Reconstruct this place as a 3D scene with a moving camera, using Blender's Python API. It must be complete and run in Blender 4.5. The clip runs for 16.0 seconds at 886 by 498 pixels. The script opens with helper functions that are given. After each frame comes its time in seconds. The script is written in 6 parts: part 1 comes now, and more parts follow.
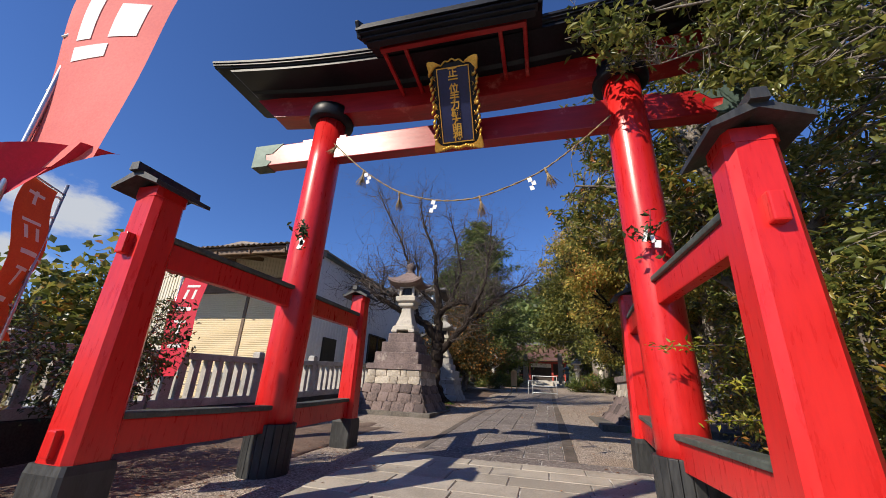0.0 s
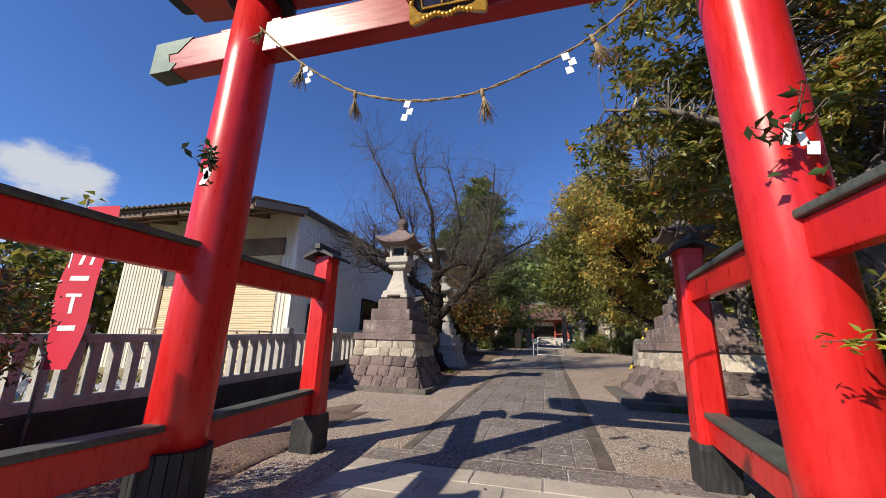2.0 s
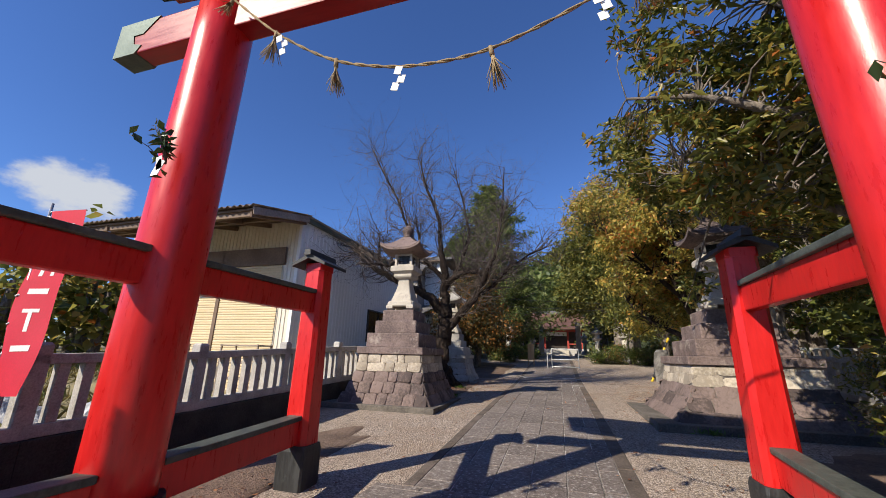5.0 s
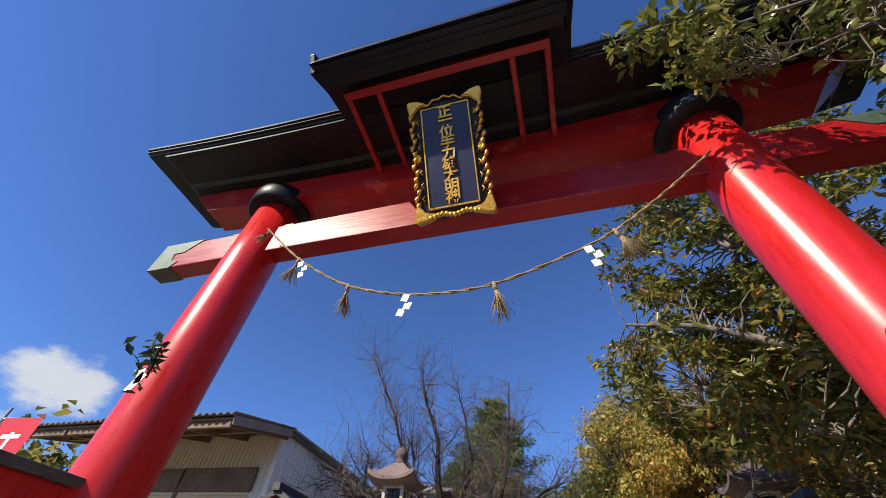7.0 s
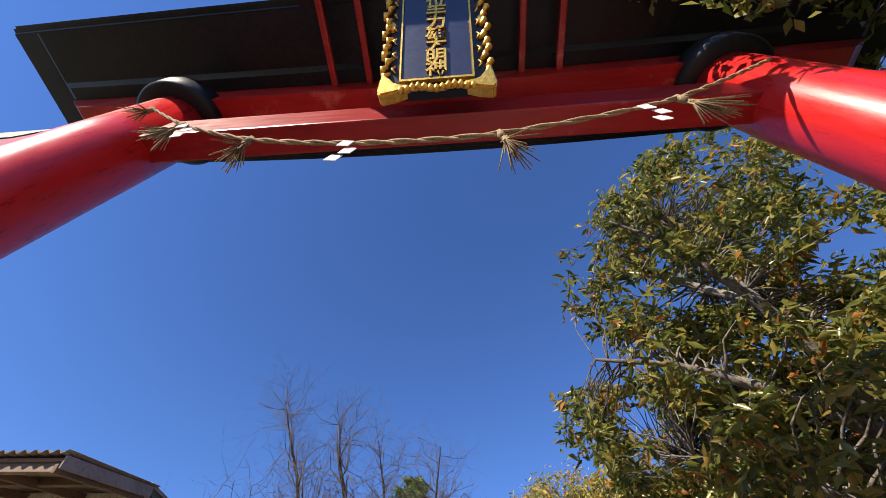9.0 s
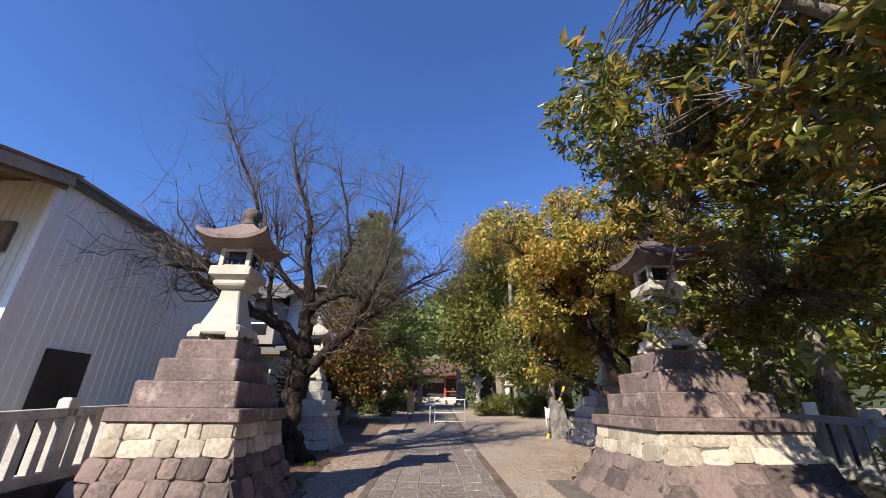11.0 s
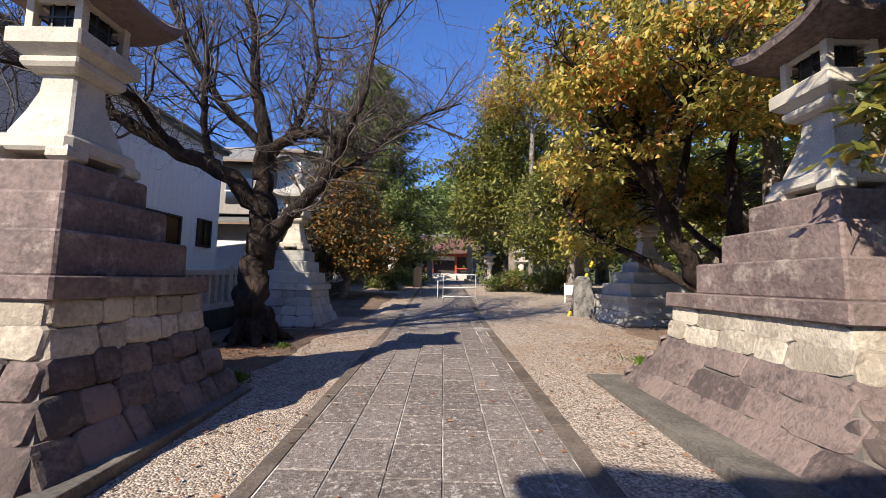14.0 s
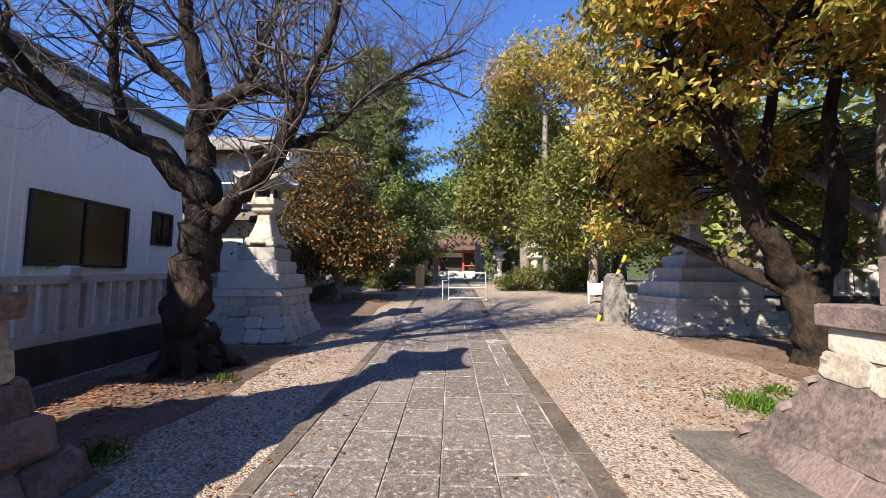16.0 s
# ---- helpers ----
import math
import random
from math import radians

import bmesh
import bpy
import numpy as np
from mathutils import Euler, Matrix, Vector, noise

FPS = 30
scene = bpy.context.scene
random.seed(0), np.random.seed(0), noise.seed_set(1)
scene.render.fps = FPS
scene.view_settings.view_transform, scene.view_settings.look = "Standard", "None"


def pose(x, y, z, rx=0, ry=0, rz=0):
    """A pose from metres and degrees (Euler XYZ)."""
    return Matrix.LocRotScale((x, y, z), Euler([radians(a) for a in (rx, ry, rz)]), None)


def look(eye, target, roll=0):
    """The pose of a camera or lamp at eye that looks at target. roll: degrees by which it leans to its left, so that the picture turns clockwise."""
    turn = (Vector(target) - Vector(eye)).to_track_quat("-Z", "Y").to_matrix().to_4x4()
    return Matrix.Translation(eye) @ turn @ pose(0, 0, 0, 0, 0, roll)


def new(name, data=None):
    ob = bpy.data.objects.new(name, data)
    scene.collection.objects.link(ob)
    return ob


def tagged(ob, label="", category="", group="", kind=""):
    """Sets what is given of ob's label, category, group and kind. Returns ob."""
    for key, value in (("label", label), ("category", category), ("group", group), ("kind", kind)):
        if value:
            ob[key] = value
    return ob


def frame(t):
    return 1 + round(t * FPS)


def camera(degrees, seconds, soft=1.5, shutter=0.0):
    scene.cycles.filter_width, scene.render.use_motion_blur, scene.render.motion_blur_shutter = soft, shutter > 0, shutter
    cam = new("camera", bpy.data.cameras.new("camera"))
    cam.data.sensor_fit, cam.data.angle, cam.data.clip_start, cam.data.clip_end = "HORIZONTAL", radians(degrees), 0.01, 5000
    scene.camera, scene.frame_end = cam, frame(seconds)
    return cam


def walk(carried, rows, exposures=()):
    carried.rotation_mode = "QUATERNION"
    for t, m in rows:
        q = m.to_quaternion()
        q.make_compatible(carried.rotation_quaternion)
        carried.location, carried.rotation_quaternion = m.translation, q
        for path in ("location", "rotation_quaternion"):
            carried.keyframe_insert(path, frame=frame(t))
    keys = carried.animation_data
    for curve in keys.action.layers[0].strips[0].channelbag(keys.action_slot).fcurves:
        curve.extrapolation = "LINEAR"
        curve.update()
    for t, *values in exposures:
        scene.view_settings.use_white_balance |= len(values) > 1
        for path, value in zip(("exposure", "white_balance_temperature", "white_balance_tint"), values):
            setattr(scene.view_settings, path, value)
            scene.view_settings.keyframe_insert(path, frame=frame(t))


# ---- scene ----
cam = camera(99.3, 16.0, soft=0.75)
METRES, EYE, TILT, LEAN, TURN = 10.6, 1.5, 0.0, -1.0, 15.1
ROWS = [
    (0.0, 0.0, 0.0, 0.0, -0.59, 20.08, -1.61),
    (0.5, 0.0036, 0.0357, 0.0111, 0.06, 19.65, -1.51),
    (1.0, 0.0079, 0.0733, 0.0206, 0.31, 17.82, -1.47),
    (1.5, 0.0129, 0.1124, 0.0299, 0.17, 15.63, -1.12),
    (2.0, 0.0143, 0.1521, 0.032, -0.08, 14.19, -0.63),
    (2.5, 0.0182, 0.1854, 0.0332, -0.23, 12.81, -0.25),
    (3.0, 0.0199, 0.205, 0.0354, -0.03, 9.17, -0.1),
    (5.5, 0.0185, 0.2071, 0.0439, 2.07, 21.81, -0.67),
    (6.0, 0.0172, 0.2001, 0.0498, 1.95, 32.33, -1.21),
    (6.5, 0.0181, 0.199, 0.0533, 1.56, 40.26, -2.05),
    (7.0, 0.0184, 0.2114, 0.0557, 0.48, 46.53, -2.81),
    (7.5, 0.0165, 0.2378, 0.0601, -1.29, 51.41, -3.12),
    (8.0, 0.018, 0.2711, 0.0631, -3.74, 55.63, -2.79),
    (8.5, 0.0149, 0.3062, 0.0671, -6.77, 58.42, -1.93),
    (9.0, 0.015, 0.3419, 0.0686, -10.73, 57.09, -0.88),
    (9.5, 0.0169, 0.384, 0.0676, -13.99, 48.41, -0.6),
    (10.0, 0.019, 0.4287, 0.0665, -15.77, 38.56, -0.17),
    (12.5, 0.0803, 0.6419, 0.0526, -17.11, 7.94, 0.41),
    (13.0, 0.097, 0.6812, 0.0537, -16.52, 6.59, 0.28),
    (13.5, 0.1113, 0.7232, 0.0531, -15.68, 5.32, -0.08),
    (14.0, 0.1281, 0.7643, 0.0538, -15.08, 4.47, -0.21),
    (14.5, 0.1424, 0.8059, 0.0547, -14.72, 4.18, 0.16),
    (15.0, 0.1574, 0.8482, 0.0576, -14.5, 4.15, 0.48),
    (15.5, 0.17, 0.8885, 0.0594, -14.24, 4.11, 0.54),
    (16.0, 0.182, 0.931, 0.0608, -13.88, 4.04, 0.63),
]
walk(cam, [(t, pose(0, 0, EYE, TILT, LEAN, TURN) @ pose(METRES * x, METRES * y, METRES * z, 90 + pitch, roll, yaw)) for t, x, y, z, yaw, pitch, roll in ROWS],
     [(0.0, 0.24), (2.5, 0.34), (5.5, 0.34), (7.0, 0.44), (8.5, 0.58), (10.0, 0.88), (12.3, 0.74), (14.0, 0.88), (16.0, 1.21)])

# ---- world, sun ----
SUN_EL, SUN_TO = radians(34.5), Vector((0.583, 0.813))
world = bpy.data.worlds.new("world")
scene.world = world
world.use_nodes = True
wn, wl = world.node_tree.nodes, world.node_tree.links
sky = wn.new("ShaderNodeTexSky")
sky.sky_type, sky.sun_disc = "NISHITA", False
sky.sun_elevation, sky.sun_rotation = SUN_EL, math.atan2(-SUN_TO.x, -SUN_TO.y)
sky.air_density, sky.dust_density, sky.ozone_density = 1.0, 0.0, 6.0
# small fair-weather clouds low in the west
wco = wn.new("ShaderNodeTexCoord")
wmap = wn.new("ShaderNodeMapping")
wmap.inputs["Scale"].default_value = (1, 1, 1.8)
wnoise = wn.new("ShaderNodeTexNoise")
wnoise.inputs["Scale"].default_value, wnoise.inputs["Detail"].default_value, wnoise.inputs["Roughness"].default_value = 11, 9, 0.6
wl.new(wco.outputs["Generated"], wmap.inputs["Vector"])
wl.new(wmap.outputs["Vector"], wnoise.inputs["Vector"])
wsum = None
for d, reach in (((-0.86, 0.43, 0.285), 0.17), ((-0.90, 0.40, 0.17), 0.14), ((-0.94, 0.20, 0.26), 0.14)):
    wd = wn.new("ShaderNodeVectorMath")
    wd.operation = "DISTANCE"
    wd.inputs[1].default_value = (d[0], d[1], d[2] * 1.8)
    wl.new(wmap.outputs["Vector"], wd.inputs[0])
    wr = wn.new("ShaderNodeMapRange")
    wr.inputs["From Min"].default_value, wr.inputs["From Max"].default_value = reach, 0.0
    wl.new(wd.outputs["Value"], wr.inputs["Value"])
    if wsum is None:
        wsum = wr.outputs["Result"]
    else:
        wm = wn.new("ShaderNodeMath")
        wm.operation = "MAXIMUM"
        wl.new(wsum, wm.inputs[0])
        wl.new(wr.outputs["Result"], wm.inputs[1])
        wsum = wm.outputs["Value"]
wadd = wn.new("ShaderNodeMath")
wadd.operation = "MULTIPLY_ADD"
wadd.inputs[1].default_value = 0.75
wl.new(wsum, wadd.inputs[0])
wl.new(wnoise.outputs["Fac"], wadd.inputs[2])
wfac = wn.new("ShaderNodeMapRange")
wfac.inputs["From Min"].default_value, wfac.inputs["From Max"].default_value = 0.80, 1.10
wfac.interpolation_type = "SMOOTHSTEP"
wl.new(wadd.outputs["Value"], wfac.inputs["Value"])
wmix = wn.new("ShaderNodeMix")
wmix.data_type = "RGBA"
wmix.inputs["B"].default_value = (5.2, 5.5, 6.1, 1)
wl.new(wfac.outputs["Result"], wmix.inputs["Factor"])
wl.new(wmix.outputs["Result"], wn["Background"].inputs["Color"])
# the phone's vivid blue
wtint = wn.new("ShaderNodeMix")
wtint.data_type, wtint.blend_type = "RGBA", "MULTIPLY"
wtint.inputs["Factor"].default_value = 1.0
wtint.inputs["B"].default_value = (0.80, 0.96, 1.32, 1)
wl.new(sky.outputs["Color"], wtint.inputs["A"])
wl.new(wtint.outputs["Result"], wmix.inputs["A"])
wn["Background"].inputs["Strength"].default_value = 0.094

sun = new("sun", bpy.data.lights.new("sun", "SUN"))
sun.data.energy, sun.data.angle, sun.data.color = 5.2, radians(0.53), (1.0, 0.90, 0.74)
sun.matrix_world = look((-30, -40, 40), (-30 + SUN_TO.x * math.cos(SUN_EL), -40 + SUN_TO.y * math.cos(SUN_EL), 40 - math.sin(SUN_EL)))

# ---- helpers of this scene ----
rng = np.random.default_rng(7)


def gz(x, y):
    """Height of the ground, which climbs gently towards the shrine."""
    return float(np.interp(y, [-8, 0, 4, 6.5, 10.5, 13, 17.5, 20, 24, 30, 42, 60], [0.30, 0.32, 0.50, 0.54, 0.72, 0.80, 0.92, 1.03, 1.34, 1.68, 2.05, 2.1]))


def put_mesh(name, me, material, parent=None, label=""):
    ob = new(name, me)
    if material:
        me.materials.append(material)
    if parent:
        ob.parent = parent
    if label:
        ob["label"] = label
    return ob


def part(name, bm, material, parent=None, label="", smooth=False):
    """Links a bmesh as one mesh object under a thing or a part."""
    me = bpy.data.meshes.new(name)
    bm.to_mesh(me)
    bm.free()
    if smooth:
        for p in me.polygons:
            p.use_smooth = True
    return put_mesh(name, me, material, parent, label)


def thing(name, x, y, z, label, category, group="", kind="", rz=0.0):
    ob = new(name)
    ob.matrix_world = pose(x, y, z, 0, 0, rz)
    return tagged(ob, label, category, group, kind)


def add_box(bm, x0, x1, y0, y1, z0, z1, bevel=0.0):
    g = bmesh.ops.create_cube(bm, size=1.0, matrix=Matrix.Translation(((x0 + x1) / 2, (y0 + y1) / 2, (z0 + z1) / 2)) @ Matrix.Diagonal((x1 - x0, y1 - y0, z1 - z0, 1)))
    if bevel:
        es = list({e for v in g["verts"] for e in v.link_edges})
        bmesh.ops.bevel(bm, geom=es, offset=bevel, segments=2, affect="EDGES", profile=0.6)
    return bm


def box(x0, x1, y0, y1, z0, z1, bevel=0.0):
    return add_box(bmesh.new(), x0, x1, y0, y1, z0, z1, bevel)


def beam(a, b, w, h, bevel=0.012):
    """A bar of section w (sideways) by h (up) from a to b."""
    a, b = Vector(a), Vector(b)
    d = b - a
    bm = box(-w / 2, w / 2, -h / 2, h / 2, 0, d.length, bevel)
    z = d.normalized()
    up = Vector((0, 0, 1)) if abs(z.z) < 0.95 else Vector((0, 1, 0))
    xax = up.cross(z).normalized()
    yax = z.cross(xax)
    bm.transform(Matrix.Translation(a) @ Matrix((xax, yax, z)).transposed().to_4x4())
    return bm


def lathe(profile, n=32, cap=True):
    """A turned solid from (radius, z) pairs."""
    bm = bmesh.new()
    rings = [[bm.verts.new((r * math.cos(2 * math.pi * k / n), r * math.sin(2 * math.pi * k / n), z)) for k in range(n)] for r, z in profile]
    for a, b in zip(rings, rings[1:]):
        for k in range(n):
            bm.faces.new((a[k], a[(k + 1) % n], b[(k + 1) % n], b[k]))
    if cap:
        bm.faces.new(rings[0][::-1])
        bm.faces.new(rings[-1])
    return bm


def loft(sections, closed=True, caps=True):
    """Skins a list of rings that all have the same number of points."""
    bm = bmesh.new()
    rings = [[bm.verts.new(p) for p in s] for s in sections]
    n = len(rings[0])
    for a, b in zip(rings, rings[1:]):
        for k in range(n if closed else n - 1):
            bm.faces.new((a[k], a[(k + 1) % n], b[(k + 1) % n], b[k]))
    if caps:
        bm.faces.new(rings[0][::-1])
        bm.faces.new(rings[-1])
    bmesh.ops.recalc_face_normals(bm, faces=bm.faces)
    return bm


def square_loft(levels, bevel=0.0):
    """A square solid from (half width, z) pairs."""
    out = []
    for h, z in levels:
        b = min(bevel, h * 0.4)
        out.append([(h - b, -h, z), (h, -h + b, z), (h, h - b, z), (h - b, h, z), (-h + b, h, z), (-h, h - b, z), (-h, -h + b, z), (-h + b, -h, z)] if b else
                   [(h, -h, z), (h, h, z), (-h, h, z), (-h, -h, z)])
    return loft(out)


class Geo:
    """Gathers plain geometry for one mesh."""

    def __init__(self):
        self.v, self.f, self.n = [], [], 0

    def add(self, verts, faces):
        self.v.append(np.asarray(verts, float))
        self.f.append([tuple(int(i) + self.n for i in f) for f in faces])
        self.n += len(verts)

    def tube(self, pts, radii, sides=6):
        pts = [Vector(p) for p in pts]
        ring, faces = [], []
        ref = Vector((0.3, 0.9, 0.1))
        for i, p in enumerate(pts):
            d = (pts[min(i + 1, len(pts) - 1)] - pts[max(i - 1, 0)]).normalized()
            if abs(d.dot(ref)) > 0.95:
                ref = Vector((0.9, -0.2, 0.4))
            u = d.cross(ref).normalized()
            w = d.cross(u)
            for k in range(sides):
                a = 2 * math.pi * k / sides
                ring.append(p + (u * math.cos(a) + w * math.sin(a)) * radii[i])
        for i in range(len(pts) - 1):
            for k in range(sides):
                a, b = i * sides + k, i * sides + (k + 1) % sides
                faces.append((a, b, b + sides, a + sides))
        faces.append(tuple(range(sides))[::-1])
        faces.append(tuple(range((len(pts) - 1) * sides, len(pts) * sides)))
        self.add([tuple(q) for q in ring], faces)

    def mesh(self, name, smooth=True):
        me = bpy.data.meshes.new(name)
        me.from_pydata(np.concatenate(self.v).tolist(), [], [f for c in self.f for f in c])
        if smooth:
            me.polygons.foreach_set("use_smooth", [True] * len(me.polygons))
        me.update()
        return me


def leaves_mesh(name, centres, size, r, width=0.42, droop=0.5, aim=None, flat=1.3):
    """Many small folded leaves, one round each centre."""
    c = np.asarray(centres, float)
    n = len(c)
    d = r.normal(size=(n, 3))
    d[:, 2] = d[:, 2] * 0.6 - droop
    if aim is not None:
        d += aim
    d /= np.linalg.norm(d, axis=1)[:, None] + 1e-9
    q = r.normal(size=(n, 3))
    q[:, 2] += flat
    s = np.cross(d, q)
    s /= np.linalg.norm(s, axis=1)[:, None] + 1e-9
    up = np.cross(s, d)
    ln = (size * r.uniform(0.6, 1.25, n))[:, None]
    a = c
    b = c + d * ln * 0.45 + s * ln * width * 0.5 + up * ln * 0.10
    t = c + d * ln - up * ln * 0.08
    e = c + d * ln * 0.45 - s * ln * width * 0.5 + up * ln * 0.10
    v = np.stack([a, b, t, e], 1).reshape(-1, 3)
    i = np.arange(n) * 4
    tri = np.stack([i, i + 1, i + 2, i, i + 2, i + 3], 1).reshape(-1)
    me = bpy.data.meshes.new(name)
    me.vertices.add(len(v))
    me.vertices.foreach_set("co", v.reshape(-1))
    me.loops.add(len(tri))
    me.loops.foreach_set("vertex_index", tri)
    me.polygons.add(len(tri) // 3)
    me.polygons.foreach_set("loop_start", np.arange(0, len(tri), 3))
    me.update(calc_edges=True)
    return me


# ---- materials ----
def mat(name, c1, c2, rough=0.6, metal=0.0, grain=30.0, broad=2.0, bump=0.15, bump_scale=None, stain=None, stain_at=(0.55, 0.75), spec=0.5, stretch=(1, 1, 1), per_object=0.0, per_island=0.0, depth=0.01, coat=0.0):
    """Two tones mixed by broad and fine noise, an optional stain with its own shape, and fine relief."""
    m = bpy.data.materials.new(name)
    m.use_nodes = True
    n, l = m.node_tree.nodes, m.node_tree.links
    p = n["Principled BSDF"]
    p.inputs["Metallic"].default_value = metal
    p.inputs["Specular IOR Level"].default_value = spec
    p.inputs["Coat Weight"].default_value = coat
    co = n.new("ShaderNodeTexCoord")
    mp = n.new("ShaderNodeMapping")
    mp.inputs["Scale"].default_value = stretch
    geo = n.new("ShaderNodeNewGeometry")
    l.new(geo.outputs["Position"], mp.inputs["Vector"])
    fine, wide = n.new("ShaderNodeTexNoise"), n.new("ShaderNodeTexNoise")
    for t, s in ((fine, grain), (wide, broad)):
        t.inputs["Scale"].default_value, t.inputs["Detail"].default_value, t.inputs["Roughness"].default_value = s, 6, 0.62
        l.new(mp.outputs["Vector"], t.inputs["Vector"])
    add = n.new("ShaderNodeMath")
    add.operation = "ADD"
    l.new(fine.outputs["Fac"], add.inputs[0])
    l.new(wide.outputs["Fac"], add.inputs[1])
    last = add.outputs["Value"]
    for weight, node, socket in ((per_object, "ShaderNodeObjectInfo", "Random"), (per_island, "ShaderNodeNewGeometry", "Random Per Island")):
        if weight:
            info = n.new(node)
            mm = n.new("ShaderNodeMath")
            mm.operation = "MULTIPLY_ADD"
            mm.inputs[1].default_value = weight
            l.new(info.outputs[socket], mm.inputs[0])
            l.new(last, mm.inputs[2])
            sub = n.new("ShaderNodeMath")
            sub.operation = "SUBTRACT"
            sub.inputs[1].default_value = weight / 2
            l.new(mm.outputs["Value"], sub.inputs[0])
            last = sub.outputs["Value"]
    rng_ = n.new("ShaderNodeMapRange")
    rng_.inputs["From Min"].default_value, rng_.inputs["From Max"].default_value = 0.80, 1.20
    l.new(last, rng_.inputs["Value"])
    mix = n.new("ShaderNodeMix")
    mix.data_type = "RGBA"
    mix.inputs["A"].default_value, mix.inputs["B"].default_value = (*c1, 1), (*c2, 1)
    l.new(rng_.outputs["Result"], mix.inputs["Factor"])
    col = mix.outputs["Result"]
    if stain:
        sn = n.new("ShaderNodeTexNoise")
        sn.inputs["Scale"].default_value, sn.inputs["Detail"].default_value, sn.inputs["Roughness"].default_value = broad * 1.7, 9, 0.7
        l.new(geo.outputs["Position"], sn.inputs["Vector"])
        sr = n.new("ShaderNodeMapRange")
        sr.inputs["From Min"].default_value, sr.inputs["From Max"].default_value = stain_at
        l.new(sn.outputs["Fac"], sr.inputs["Value"])
        sm = n.new("ShaderNodeMix")
        sm.data_type = "RGBA"
        sm.inputs["B"].default_value = (*stain, 1)
        l.new(sr.outputs["Result"], sm.inputs["Factor"])
        l.new(col, sm.inputs["A"])
        col = sm.outputs["Result"]
    l.new(col, p.inputs["Base Color"])
    rr = n.new("ShaderNodeMapRange")
    rr.inputs["To Min"].default_value, rr.inputs["To Max"].default_value = max(0.03, rough - 0.12), min(1, rough + 0.12)
    l.new(fine.outputs["Fac"], rr.inputs["Value"])
    l.new(rr.outputs["Result"], p.inputs["Roughness"])
    if bump:
        bt = n.new("ShaderNodeTexNoise")
        bt.inputs["Scale"].default_value, bt.inputs["Detail"].default_value, bt.inputs["Roughness"].default_value = bump_scale or grain, 8, 0.65
        l.new(mp.outputs["Vector"], bt.inputs["Vector"])
        bp = n.new("ShaderNodeBump")
        bp.inputs["Strength"].default_value, bp.inputs["Distance"].default_value = min(1.0, bump), depth
        l.new(bt.outputs["Fac"], bp.inputs["Height"])
        l.new(bp.outputs["Normal"], p.inputs["Normal"])
    return m


def leaf_mat(name, tones, rough=0.45, through_light=0.3):
    """Leaves: a tone for each leaf from a ramp, shiny skin, some light passing through."""
    m = bpy.data.materials.new(name)
    m.use_nodes = True
    n, l = m.node_tree.nodes, m.node_tree.links
    p = n["Principled BSDF"]
    p.inputs["Roughness"].default_value = rough
    g = n.new("ShaderNodeNewGeometry")
    r = n.new("ShaderNodeValToRGB")
    r.color_ramp.elements.remove(r.color_ramp.elements[1])
    for k, (pos, c) in enumerate(tones):
        e = r.color_ramp.elements[0] if k == 0 else r.color_ramp.elements.new(pos)
        e.position, e.color = pos, (*c, 1)
    big = n.new("ShaderNodeTexNoise")
    big.inputs["Scale"].default_value = 0.9
    l.new(g.outputs["Position"], big.inputs["Vector"])
    mx = n.new("ShaderNodeMath")
    mx.operation = "MULTIPLY_ADD"
    mx.inputs[1].default_value = 0.8
    l.new(big.outputs["Fac"], mx.inputs[0])
    ad = n.new("ShaderNodeMath")
    ad.operation = "SUBTRACT"
    ad.inputs[1].default_value = 0.4
    l.new(g.outputs["Random Per Island"], mx.inputs[2])
    l.new(mx.outputs["Value"], ad.inputs[0])
    l.new(ad.outputs["Value"], r.inputs["Fac"])
    l.new(r.outputs["Color"], p.inputs["Base Color"])
    tr = n.new("ShaderNodeBsdfTranslucent")
    l.new(r.outputs["Color"], tr.inputs["Color"])
    ms = n.new("ShaderNodeMixShader")
    ms.inputs["Fac"].default_value = through_light
    l.new(p.outputs["BSDF"], ms.inputs[1])
    l.new(tr.outputs["BSDF"], ms.inputs[2])
    l.new(ms.outputs["Shader"], n["Material Output"].inputs["Surface"])
    return m


RED = mat("vermilion_paint", (0.50, 0.012, 0.012), (0.64, 0.022, 0.020), 0.30, grain=26, broad=1.4, bump=0.25, bump_scale=9, stretch=(1, 1, 0.18), stain=(0.55, 0.09, 0.07), stain_at=(0.66, 0.85), depth=0.006)
# Vermilion darkened for the roof's shade; its pink stain adds sunlit gloss and bleaching.
RED_BEAM = mat("roof_shaded_vermilion_paint", (0.25, 0.006, 0.008), (0.37, 0.014, 0.015), 0.34, grain=22, broad=1.8, bump=0.3, bump_scale=10, stretch=(0.15, 1, 1), stain=(0.66, 0.20, 0.17), stain_at=(0.58, 0.80), depth=0.006)
BLACK = mat("black_lacquer", (0.005, 0.006, 0.009), (0.013, 0.015, 0.022), 0.42, grain=30, broad=2, bump=0.12, spec=0.25)
BLACK_WOOD = mat("black_painted_wood", (0.014, 0.015, 0.016), (0.04, 0.041, 0.042), 0.55, grain=24, broad=3, bump=0.4, stretch=(1, 1, 0.2), stain=(0.07, 0.075, 0.07), stain_at=(0.6, 0.8))
RAIL_CAP = mat("weathered_green_black_paint", (0.035, 0.043, 0.037), (0.095, 0.11, 0.095), 0.6, grain=30, broad=3, bump=0.3, stain=(0.12, 0.135, 0.12), stain_at=(0.6, 0.8))
